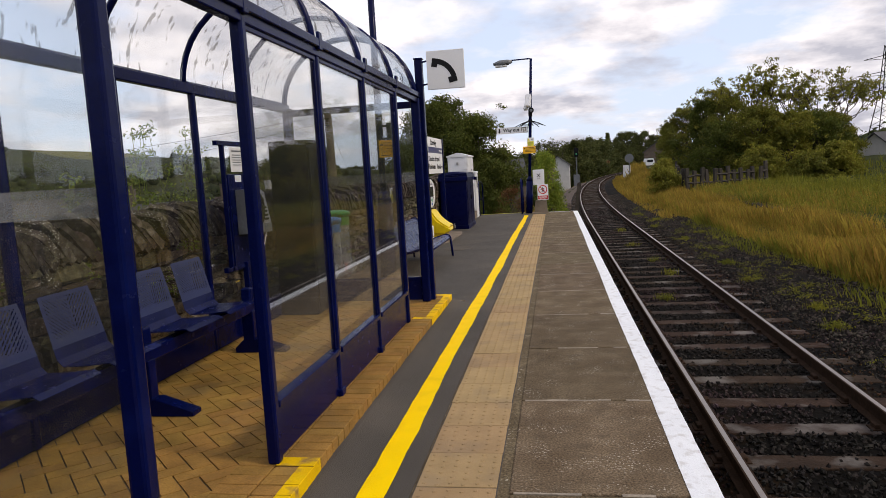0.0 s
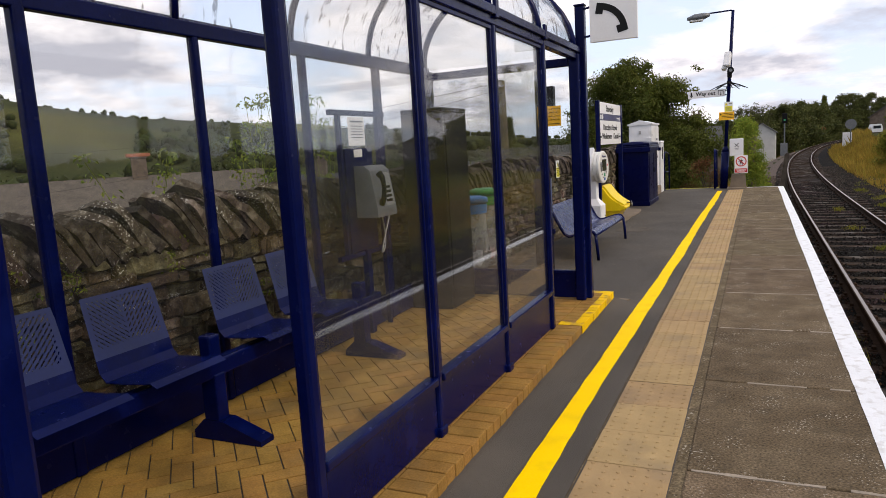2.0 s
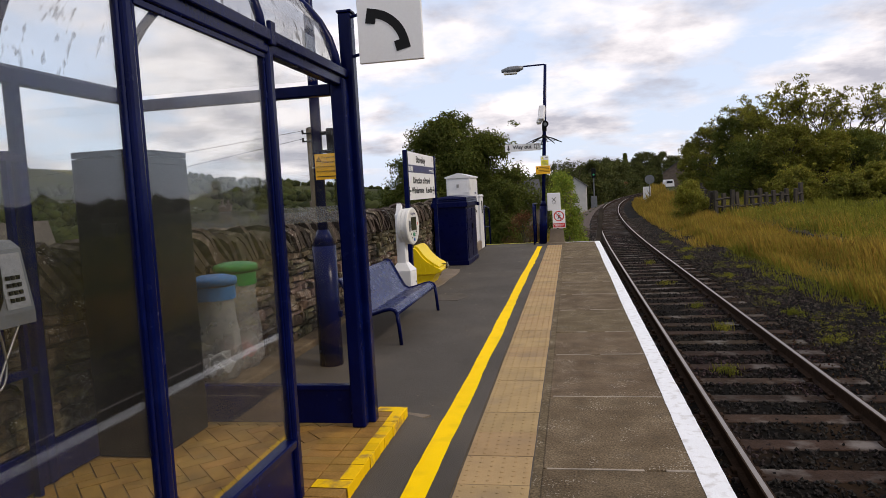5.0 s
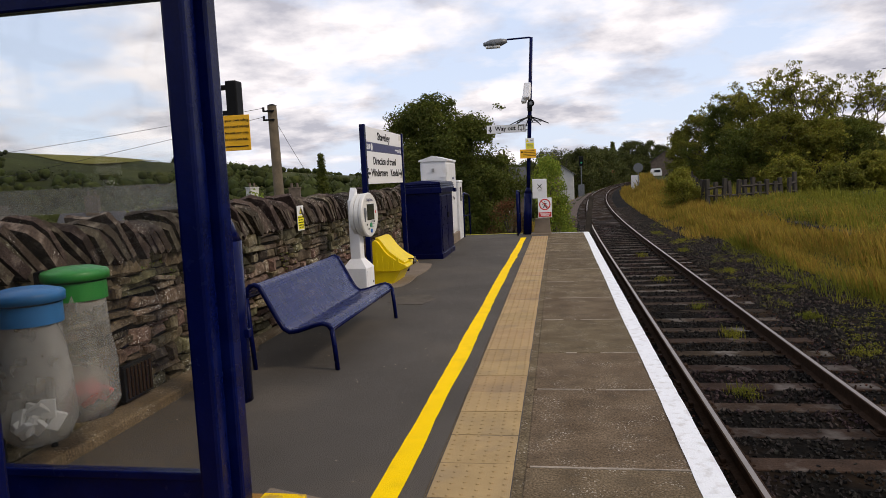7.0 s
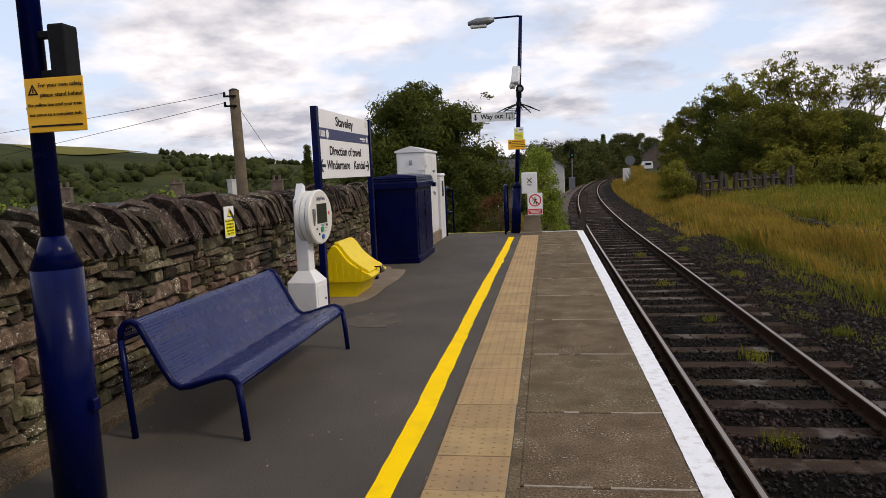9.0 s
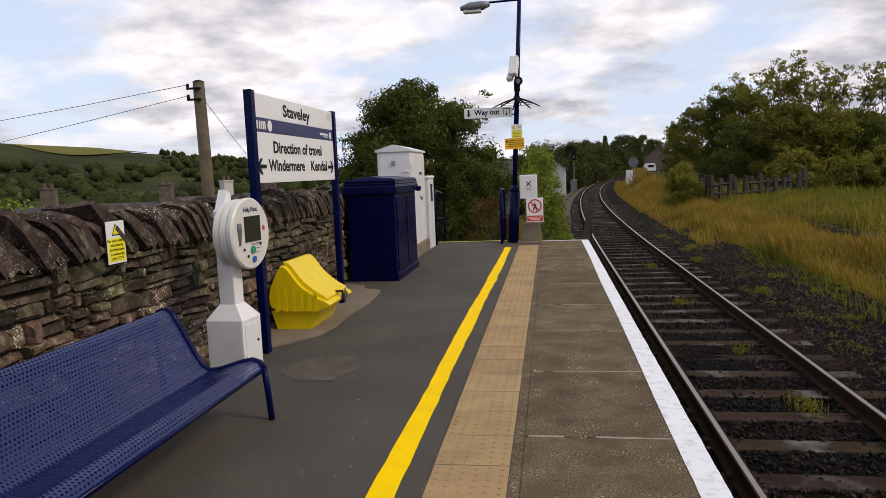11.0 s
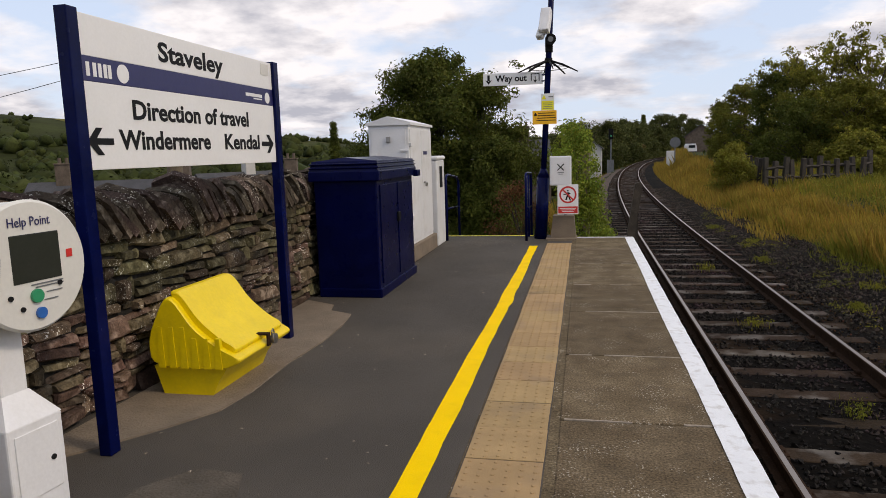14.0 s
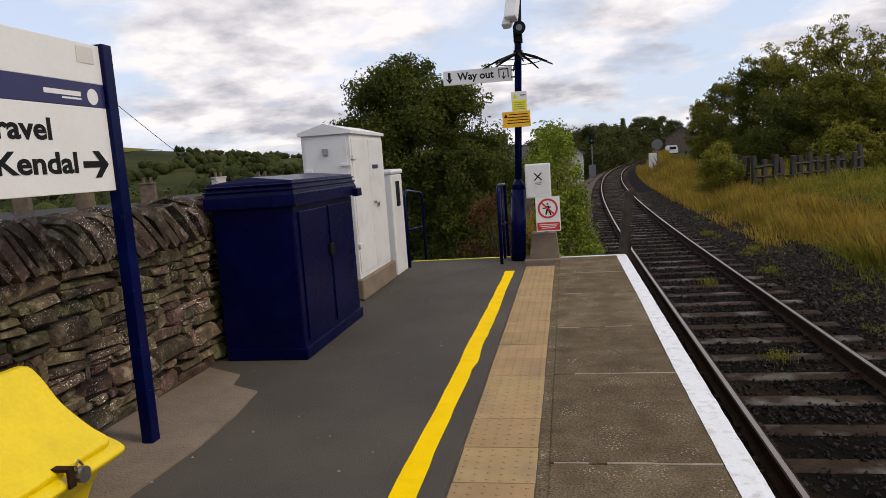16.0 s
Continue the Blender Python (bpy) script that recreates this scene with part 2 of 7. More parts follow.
    "distant_hill": mat("ground_pasture", (0.047, 0.056, 0.015), 0.95, spec=0.05, scale=0.02, color2=(0.024, 0.029, 0.008), vary=0.3, fine=0.6, bump=0.2, bump_scale=2, stain=(0.13, 0.12, 0.026), stain_scale=0.006, stain_amount=0.4),
}


def leaf_mat(name, color, color2, isl=0.35, trans=0.3):
    m = mat(name, color, 0.65, scale=0.6, color2=color2, vary=0.2, fine=9, bump=0, isl_vary=isl, spec=0.15)
    b = m.node_tree.nodes["Principled BSDF"]
    src = b.inputs["Base Color"].links[0].from_socket
    t, x = m.node_tree.nodes.new("ShaderNodeBsdfTranslucent"), m.node_tree.nodes.new("ShaderNodeMixShader")
    x.inputs[0].default_value = trans
    out = m.node_tree.nodes["Material Output"]
    m.node_tree.links.new(src, t.inputs["Color"])
    m.node_tree.links.new(b.outputs[0], x.inputs[1])
    m.node_tree.links.new(t.outputs[0], x.inputs[2])
    m.node_tree.links.new(x.outputs[0], out.inputs["Surface"])
    return m


M["leaf"] = leaf_mat("green_leaves", (0.2, 0.195, 0.028), (0.115, 0.12, 0.02), trans=0.4)
M["leaf_light"] = leaf_mat("yellow_green_leaves", (0.27, 0.255, 0.036), (0.17, 0.17, 0.026), trans=0.4)
M["leaf_dark"] = leaf_mat("dark_leaves", (0.115, 0.135, 0.022), (0.062, 0.076, 0.014), trans=0.4)
M["grass_gold"] = leaf_mat("dry_golden_grass", (0.38, 0.255, 0.045), (0.26, 0.185, 0.032), 0.3, 0.4)
M["grass_green"] = leaf_mat("green_grass", (0.24, 0.225, 0.028), (0.14, 0.15, 0.02), 0.3, 0.4)
M["ivy"] = leaf_mat("bright_ivy_leaves", (0.25, 0.31, 0.04), (0.13, 0.18, 0.026), 0.4, 0.4)
M["field"] = mat("sunlit_pasture", (0.16, 0.15, 0.038), 0.95, spec=0.05, scale=0.03, vary=0.2, fine=0.4, bump=0)
M["far_wood"] = mat("far_woodland", (0.054, 0.066, 0.018), 0.95, scale=0.08, color2=(0.028, 0.037, 0.011), fine=0.7, vary=0.4, bump=0.25, bump_scale=0.9, isl_vary=0.25, spec=0.1)
M["far_leaf"] = leaf_mat("far_wood_leaves", (0.1, 0.112, 0.03), (0.06, 0.07, 0.02), 0.4, 0.3)


def glass_mat(name, tint, rough, dirt, streak=False):
    m = bpy.data.materials.new(name)
    m.use_nodes = True
    N, L = m.node_tree.nodes, m.node_tree.links
    N.remove(N["Principled BSDF"])
    out = N["Material Output"]
    tr, gl, df, mx, mx2, fr = (N.new("ShaderNodeBsdfTransparent"), N.new("ShaderNodeBsdfGlossy"), N.new("ShaderNodeBsdfTranslucent" if streak else "ShaderNodeBsdfDiffuse"), N.new("ShaderNodeMixShader"), N.new("ShaderNodeMixShader"), N.new("ShaderNodeMath"))
    tr.inputs["Color"].default_value = (*tint, 1)
    gl.inputs["Roughness"].default_value = rough
    df.inputs["Color"].default_value = (0.5, 0.49, 0.46, 1)
    lw, ml = N.new("ShaderNodeLayerWeight"), N.new("ShaderNodeMath")
    lw.inputs["Blend"].default_value = 0.5
    ml.operation, ml.inputs[1].default_value = "POWER", 3.4
    fr.operation, fr.inputs[1].default_value, fr.inputs[2].default_value = "MULTIPLY_ADD", 0.75, 0.035
    L.new(lw.outputs["Facing"], ml.inputs[0])
    L.new(ml.outputs[0], fr.inputs[0])
    geo, nz, mr = N.new("ShaderNodeNewGeometry"), N.new("ShaderNodeTexNoise"), N.new("ShaderNodeMapRange")
    nz.inputs["Scale"].default_value, nz.inputs["Detail"].default_value = 3.0, 10
    mr.inputs["From Min"].default_value, mr.inputs["From Max"].default_value = 0.42, 0.72
    mr.inputs["To Min"].default_value, mr.inputs["To Max"].default_value = dirt * 0.45, dirt
    L.new(geo.outputs["Position"], nz.inputs["Vector"])
    if streak:  # brown algae washed down the panes
        mp, ns, cr = N.new("ShaderNodeMapping"), N.new("ShaderNodeTexNoise"), N.new("ShaderNodeValToRGB")
        mp.inputs["Scale"].default_value = (5, 9, 4)
        ns.inputs["Scale"].default_value, ns.inputs["Detail"].default_value = 1.6, 8
        cr.color_ramp.elements[0].position, cr.color_ramp.elements[1].position = 0.58, 0.64
        cr.color_ramp.elements[0].color, cr.color_ramp.elements[1].color = (0.85, 0.85, 0.84, 1), (0.12, 0.09, 0.05, 1)
        L.new(geo.outputs["Position"], mp.inputs["Vector"])
        L.new(mp.outputs["Vector"], ns.inputs["Vector"])
        L.new(ns.outputs["Fac"], cr.inputs["Fac"])
        L.new(cr.outputs["Color"], df.inputs["Color"])
        nz.inputs["Scale"].default_value = 1.7
        crust, both = N.new("ShaderNodeMapRange"), N.new("ShaderNodeMath")
        crust.inputs["From Min"].default_value, crust.inputs["From Max"].default_value = 0.58, 0.66
        both.operation = "MULTIPLY_ADD"
        L.new(ns.outputs["Fac"], crust.inputs["Value"])
        L.new(crust.outputs[0], both.inputs[0])
        both.inputs[1].default_value = 0.45
        L.new(mr.outputs[0], both.inputs[2])
    L.new(nz.outputs["Fac"], mr.inputs["Value"])
    L.new(fr.outputs[0], mx.inputs[0])
    L.new(tr.outputs[0], mx.inputs[1])
    L.new(gl.outputs[0], mx.inputs[2])
    L.new(both.outputs[0] if streak else mr.outputs[0], mx2.inputs[0])
    L.new(mx.outputs[0], mx2.inputs[1])
    L.new(df.outputs[0], mx2.inputs[2])
    L.new(mx2.outputs[0], out.inputs["Surface"])
    return m


M["glass"] = glass_mat("scratched_clear_glazing", (0.95, 0.955, 0.95), 0.03, 0.016)
M["roof_glass"] = glass_mat("dirty_roof_glazing", (0.97, 0.97, 0.965), 0.1, 0.22, True)
M["bag_clear"] = glass_mat("clear_sack_plastic", (0.88, 0.89, 0.89), 0.2, 0.55)
M["frosted"] = glass_mat("frosted_band", (0.8, 0.82, 0.82), 0.3, 0.32)


# ---- building helpers ----
class Soup:
    """Collects plain geometry, in world coordinates, for one mesh."""

    def __init__(self):
        self.v, self.f = [], []

    def add(self, verts, faces):
        k = len(self.v)
        self.v += [tuple(p) for p in verts]
        self.f += [tuple(i + k for i in q) for q in faces]
        return self

    def box(self, x0, x1, y0, y1, z0, z1, bevel=0.0, m=None):
        x0, x1, y0, y1, z0, z1 = min(x0, x1), max(x0, x1), min(y0, y1), max(y0, y1), min(z0, z1), max(z0, z1)
        if bevel <= 0:
            p = [(x, y, z) for z in (z0, z1) for y in (y0, y1) for x in (x0, x1)]
            q = [(0, 2, 3, 1), (4, 5, 7, 6), (0, 1, 5, 4), (2, 6, 7, 3), (0, 4, 6, 2), (1, 3, 7, 5)]
        else:
            bm = bmesh.new()
            bmesh.ops.create_cube(bm, size=1)
            for w in bm.verts:
                w.co = Vector(((x0 + x1) / 2 + w.co.x * (x1 - x0), (y0 + y1) / 2 + w.co.y * (y1 - y0), (z0 + z1) / 2 + w.co.z * (z1 - z0)))
            b = min(bevel, 0.45 * min(x1 - x0, y1 - y0, z1 - z0))
            bmesh.ops.bevel(bm, geom=bm.edges[:], offset=b, segments=2, profile=0.5, affect="EDGES")
            bm.verts.index_update()
            p, q = [w.co.copy() for w in bm.verts], [[w.index for w in f.verts] for f in bm.faces]
            bm.free()
        if m is not None:
            p = [m @ Vector(a) for a in p]
        return self.add(p, q)

    def tube(self, path, radius, sides=10, cap=True):
        """A round bar along a path; radius is one number or one for each point."""
        path = [Vector(p) for p in path]
        rs = radius if isinstance(radius, (list, tuple)) else [radius] * len(path)
        rings, up = [], None
        for i, p in enumerate(path):
            d = (path[min(i + 1, len(path) - 1)] - path[max(i - 1, 0)]).normalized()
            if up is None:
                up = Vector((0, 0, 1)) if abs(d.z) < 0.9 else Vector((1, 0, 0))
            side = d.cross(up).normalized()
            up = side.cross(d).normalized()
            rings.append([p + rs[i] * (math.cos(a) * side + math.sin(a) * up) for a in (2 * math.pi * s / sides for s in range(sides))])
        v = [q for r in rings for q in r]
        f = [(i * sides + s, i * sides + (s + 1) % sides, (i + 1) * sides + (s + 1) % sides, (i + 1) * sides + s) for i in range(len(path) - 1) for s in range(sides)]
        if cap:
            f += [tuple(range(sides))[::-1], tuple((len(path) - 1) * sides + s for s in range(sides))]
        return self.add(v, f)

    def prism(self, outline, axis, a, b):
        """An outline in two coordinates, drawn along the third axis from a to b."""
        n = len(outline)
        put = {"x": lambda u, v, w: (w, u, v), "y": lambda u, v, w: (u, w, v), "z": lambda u, v, w: (u, v, w)}[axis]
        v = [put(u, w, a) for u, w in outline] + [put(u, w, b) for u, w in outline]
        return self.add(v, [tuple(range(n))[::-1], tuple(range(n, 2 * n))] + [(i, (i + 1) % n, n + (i + 1) % n, n + i) for i in range(n)])


def mesh_of(name, soup, material, origin=(0, 0, 0), smooth=False):
    me = bpy.data.meshes.new(name)
    o = Vector(origin)
    me.from_pydata([Vector(p) - o for p in soup.v], [], soup.f)
    bm = bmesh.new()
    bm.from_mesh(me)
    if len(bm.faces) < 60000:
        bmesh.ops.recalc_face_normals(bm, faces=bm.faces[:])
        bm.to_mesh(me)
    bm.free()
    me.materials.append(M[material] if isinstance(material, str) else material)
    if smooth:
        me.polygons.foreach_set("use_smooth", [True] * len(me.polygons))
    return me


def world_of(ob):
    p = Vector(ob.location)
    while ob.parent:
        ob = ob.parent
        p += Vector(ob.location)
    return p


def part(name, soup, material, parent, label="", smooth=False, at=None):
    """One mesh under a thing or part; the soup is in world coordinates."""
    base = world_of(parent)
    at = Vector(at) if at is not None else base
    ob = new(name, mesh_of(name, soup, material, at, smooth))
    ob.parent, ob.location = parent, at - base
    return tagged(ob, label)


def thing(name, at, label, category, group="", kind=""):
    ob = new(name)
    ob.location = at
    ob.empty_display_size = 0.1
    return tagged(ob, label, category, group, kind)


def solid(name, soup, material, at=(0, 0, 0), label="", category="", group="", kind="", smooth=False):
    ob = new(name, mesh_of(name, soup, material, at, smooth))
    ob.location = at
    return tagged(ob, label, category, group, kind)


def lettering(text, size, m, parent, material="ink", name="lettering", align="CENTER", spread=1.0, width=0.0, bold=0.0):
    """Flat letters: m is the pose in the world; x runs along the line of writing."""
    cu = bpy.data.curves.new(name, "FONT")
    cu.body, cu.size, cu.align_x, cu.align_y, cu.extrude, cu.space_character = text, size, align, "CENTER", 0.0008, spread
    cu.resolution_u, cu.offset = 3, bold
    tmp = bpy.data.objects.new(name, cu)
    scene.collection.objects.link(tmp)
    me = bpy.data.meshes.new_from_object(tmp.evaluated_get(bpy.context.evaluated_depsgraph_get()))
    bpy.data.objects.remove(tmp)
    if width:
        xs = [v.co.x for v in me.vertices]
        me.transform(Matrix.Diagonal((width / (max(xs) - min(xs)), 1, 1, 1)))
    base = world_of(parent)
    me.transform(Matrix.Translation(-base) @ m)
    me.materials.clear()
    me.materials.append(M[material])
    ob = new(name, me)
    ob.parent = parent
    return ob


def facing(x, y, z, nx, ny):
    """A pose whose x runs along a flat sign as it is read and whose z is its outward normal (nx, ny, 0)."""
    n = Vector((nx, ny, 0)).normalized()
    r = Vector((0, 0, 1)).cross(n)
    return Matrix.Translation((x, y, z)) @ Matrix((r, Vector((0, 0, 1)), n)).transposed().to_4x4()


def plate(soup, m, w, h, d, bevel=0.004, u=0.0, v=0.0, out=0.0):
    """A board w by h and d thick, its front at out, centred at (u, v) on the pose m."""
    return soup.box(u - w / 2, u + w / 2, v - h / 2, v + h / 2, out - d, out, bevel, m)


def bars(m, rows, out=0.002):
    """Unreadable lines of small print: (u, v, width, height)."""
    s = Soup()
    for u, v, w, h in rows:
        s.box(u - w / 2, u + w / 2, v - h / 2, v + h / 2, out - 0.001, out, 0, m)
    return s


RAISE = 0.11  # the track lies this much higher than its drawn section


def track_x(y):
    """The middle of the track."""
    return 2.345 + (max(0.0, y - 27.0) ** 2) / (2 * 640.0)


def smooth01(a, b, x):
    t = min(1.0, max(0.0, (x - a) / (b - a)))
    return t * t * (3 - 2 * t)

# ---- ground ----
HILL = [(-180, 30), (-60, 12), (-20, 5), (0, 5), (17, 18), (35, 43), (47, 52), (56, 74), (65, 96), (90, 90), (180, 30)]


def hill(x, y):
    az, r = math.degrees(math.atan2(-x, y)), math.hypot(x, y)
    for (a, p), (b, q) in zip(HILL, HILL[1:]):
        if a <= az <= b:
            h = p + (q - p) * (az - a) / (b - a)
            return h * smooth01(220, 720, r) * (1 + 0.12 * noise.noise((x * 0.004, y * 0.004, 0)))
    return 0.0


def ground_z(x, y):
    tx = track_x(y)
    d = x - tx
    left = -1.05 - 2.6 * smooth01(2.6, 8.0, -d) - 4.5 * smooth01(10, 55, -d)
    if y > 23:
        left = min(left, -1.1 - 1.7 * smooth01(1.4, 4.4, -d))
    right = -1.12 + 0.12 * smooth01(2.6, 5.0, d) + 0.38 * smooth01(6.0, 6.5, d) * (1 - smooth01(60, 90, y)) + 0.8 * smooth01(9, 40, d)
    z = left if d < -2.2 else (right if d > 2.2 else -1.17)
    z += (0.9 * smooth01(45, 72, y) + 0.35 * smooth01(85, 112, y)) * smooth01(2.9, 4.6, d) * (1 - smooth01(30, 60, d))
    z += 0.05 * noise.noise((x * 0.5, y * 0.5, 3.0)) * smooth01(2.4, 4, abs(d))
    z += 0.11 * smooth01(-2.3, -2.1, d)
    return z + hill(x, y)


def spaced(lo, hi, core_lo, core_hi, step):
    out, s, v = [], step, core_hi
    inner = list(np.arange(core_lo, core_hi + 1e-6, step))
    while v < hi:
        s *= 1.22
        v += s
        out.append(v)
    low, s, v = [], step, core_lo
    while v > lo:
        s *= 1.22
        v -= s
        low.append(v)
    return low[::-1] + inner + out


gx, gy = spaced(-3200, 3200, -6, 16, 0.5), spaced(-3200, 3200, -4, 70, 1.0)
g = Soup()
g.v = [(x, y, ground_z(x, y)) for y in gy for x in gx]
g.f = [(j * len(gx) + i, j * len(gx) + i + 1, (j + 1) * len(gx) + i + 1, (j + 1) * len(gx) + i) for j in range(len(gy) - 1) for i in range(len(gx) - 1)]
solid("ground", g, "distant_hill", label="grassy ground falling to a valley with hills", category="ground", kind="structure", smooth=True)

# ballast bed under the track, a low trapezium; its near-black colour paints shade between stones
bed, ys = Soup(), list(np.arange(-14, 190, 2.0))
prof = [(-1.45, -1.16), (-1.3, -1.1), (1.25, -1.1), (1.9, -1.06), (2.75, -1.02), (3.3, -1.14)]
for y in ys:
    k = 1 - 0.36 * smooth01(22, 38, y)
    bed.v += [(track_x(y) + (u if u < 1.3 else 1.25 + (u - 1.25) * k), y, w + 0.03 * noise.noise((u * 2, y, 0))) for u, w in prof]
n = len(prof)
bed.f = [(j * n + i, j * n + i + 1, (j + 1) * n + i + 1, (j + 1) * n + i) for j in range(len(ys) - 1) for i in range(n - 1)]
solid("track_bed", bed, "shaded_ballast_bed", label="ballast bed under the railway track, coloured dark as shade between stones", category="ballast", kind="structure", smooth=True).location.z = RAISE

# ---- platform ----
P_END = 23.85
body = Soup().box(-9.0, -0.47, -6.0, P_END, -1.4, 0.0)
body.v = [(max(x, -3.4) if x < -1 else x, y, z) for x, y, z in body.v]
solid("platform_surface", body, "asphalt", label="dark grey asphalt platform surface with pale stains", category="platform", kind="structure")
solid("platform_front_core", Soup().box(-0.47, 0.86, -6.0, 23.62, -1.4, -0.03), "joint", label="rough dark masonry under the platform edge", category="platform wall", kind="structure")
# brick and stone courses of the platform's face to the track
face = Soup()
rnd = random.Random(4)
for r in range(6):
    y = -6 + rnd.random() * 0.4
    while y < 23.4:
        w = rnd.uniform(0.3, 0.55)
        face.box(0.84, 0.885 + rnd.uniform(0, 0.02), y + 0.006, min(y + w, 23.6) - 0.006, -1.35 + r * 0.2, -1.16 + r * 0.2)
        y += w
solid("platform_face", face, "stone", label="dark stone courses of the platform's track side", category="platform wall", kind="structure")

# yellow line, drawn by hand so that its edges wander
yl, rnd = Soup(), random.Random(9)
ys = list(np.arange(-5.5, 22.66, 0.16))
for y in ys:
    c = -0.655 + 0.006 * math.sin(y * 0.7) + 0.003 * math.sin(y * 2.9)
    w = 0.064 + 0.004 * math.sin(y * 1.7)
    yl.v += [(c - w + rnd.uniform(-0.004, 0.004), y, 0.004), (c + w + rnd.uniform(-0.004, 0.004) + (0.018 if 18.3 < y < 18.55 else 0), y, 0.004)]
yl.f = [(2 * i, 2 * i + 1, 2 * i + 3, 2 * i + 2) for i in range(len(ys) - 1)]
solid("yellow_line", yl, "yellow_line", label="bright yellow painted safety line along the platform", category="road marking", kind="structure")
solid("tactile_bedding", Soup().box(-0.47, 0.0, -6.0, 23.2, -0.05, -0.006), "concrete_slab", label="mortar strip beside the tactile paving", category="paving", kind="structure")
wl_line, rnd = Soup(), random.Random(3)
ys = list(np.arange(-5.5, 23.6, 0.1))
for y in ys:
    a, b = rnd.uniform(-0.0015, 0.0015) + 0.004 * math.sin(y * 1.3), rnd.uniform(-0.003, 0.002)
    wl_line.v += [(0.818 + a, y, 0.0045), (0.958 + b, y, 0.0045), (0.962 + b, y, -0.03)]
wl_line.f = [(3 * i + k, 3 * i + k + 1, 3 * i + k + 4, 3 * i + k + 3) for i in range(len(ys) - 1) for k in (0, 1)]
wl_line.box(0.0, 0.95, 23.52, 23.6, -0.02, 0.0046)
solid("white_edge_line", wl_line, "white_line", label="worn white paint along the platform edge", category="road marking", kind="structure")


# ---- railway ----
def rail_soup(dx, top):
    s = Soup()
    out = [(-0.036, -0.93), (0.036, -0.93), (0.036, -0.962), (0.010, -0.975), (0.010, -1.06), (0.07, -1.075), (0.07, -1.085), (-0.07, -1.085), (-0.07, -1.075), (-0.010, -1.06), (-0.010, -0.975), (-0.036, -0.962)]
    if top:
        out = [(-0.021, -0.9285), (0.021, -0.9285), (0.021, -0.931), (-0.021, -0.931)]
    ys = list(np.arange(-14, 30, 4.0)) + list(np.arange(30, 190, 2.0))
    for y in ys:
        s.v += [(track_x(y) + dx + u, y, w) for u, w in out]
    n = len(out)
    s.f = [(j * n + i, j * n + (i + 1) % n, (j + 1) * n + (i + 1) % n, (j + 1) * n + i) for j in range(len(ys) - 1) for i in range(n)]
    return s


for dx in (-0.752, 0.752):
    r = thing("rail", (track_x(8) + dx, 8, -1.085), "long steel rail with a polished top and rusty sides", "rail", "rails of the track")
    part("rail_body", rail_soup(dx, False), "rail_side", r)
    part("running_surface", rail_soup(dx, True), "rail_top", r, "polished running surface")
    r.location.z += RAISE

sl = Soup().box(-1.3, 1.3, -0.125, 0.125, -0.12, 0.0, 0.012)
sleeper0 = None
rnd = random.Random(12)
for k in range(190):
    y = -12 + 0.715 * k
    x = track_x(y)
    tilt = math.atan((track_x(y + 1) - track_x(y - 1)) / 2)
    m = pose(x + rnd.uniform(-0.02, 0.02), y + rnd.uniform(-0.015, 0.015), -1.082 + RAISE + rnd.uniform(-0.006, 0.003), 0, 0, -math.degrees(tilt) + rnd.uniform(-0.5, 0.5))
    if sleeper0 is None:
        sleeper0 = thing("sleeper", (0, 0, 0), "weathered brown-grey timber sleeper in the ballast", "sleeper", "sleepers of the track")
        part("timber", sl, "sleeper", sleeper0)
        for u in (-0.752, 0.752):
            ch = Soup().box(u - 0.15, u + 0.15, -0.07, 0.07, 0.0, 0.012, 0.004).box(u - 0.12, u - 0.075, -0.05, 0.05, 0.012, 0.05, 0.008).box(u + 0.075, u + 0.12, -0.05, 0.05, 0.012, 0.05, 0.008)
            part("rail_chair", ch, "rail_side", sleeper0, "rusty iron rail chair")
        sleeper0.matrix_basis = m
    else:
        copy_thing(sleeper0, m)

# loose ballast stones
bs, rnd = Soup(), random.Random(21)
octa = [(1, 0, 0), (-1, 0, 0), (0, 1, 0), (0, -1, 0), (0, 0, 1), (0, 0, -1), (0.6, 0.6, 0.5), (-0.6, 0.5, 0.6)]
ofs = [(0, 2, 4), (2, 1, 4), (1, 3, 4), (3, 0, 4), (2, 0, 5), (1, 2, 5), (3, 1, 5), (0, 3, 5)]
for k in range(43000):
    y = 2.5 + 36 * rnd.random() ** 1.7
    u = rnd.uniform(-1.42, 3.2) if rnd.random() < 0.75 else rnd.uniform(-0.7, 0.7)
    if abs(((y + 12) / 0.715 + 0.5) % 1 - 0.5) * 0.715 < 0.11 and abs(u) < 1.28 and rnd.random() < 0.93:
        continue
    if abs(abs(u) - 0.752) < 0.06:
        continue
    z = (-1.1 if abs(u) < 1.3 else -1.1 + 0.055 * min(1.0, max(0, u - 1.25)) - (0.03 if u < 0 else 0)) + rnd.uniform(-0.012, 0.022)
    s = rnd.uniform(0.013, 0.029) * (1 + 0.012 * y)
    e = Euler((rnd.random() * 6, rnd.random() * 6, rnd.random() * 6)).to_matrix()
    c = Vector((track_x(y) + u, y, z))
    bs.add([c + e @ Vector((p[0] * s * rnd.uniform(0.7, 1.3), p[1] * s * rnd.uniform(0.7, 1.3), p[2] * s * rnd.uniform(0.5, 0.9))) for p in octa[:6]], ofs)
solid("ballast_stones", bs, "ballast", label="loose grey and rusty brown ballast stones", category="ballast", kind="stuff").location.z = RAISE

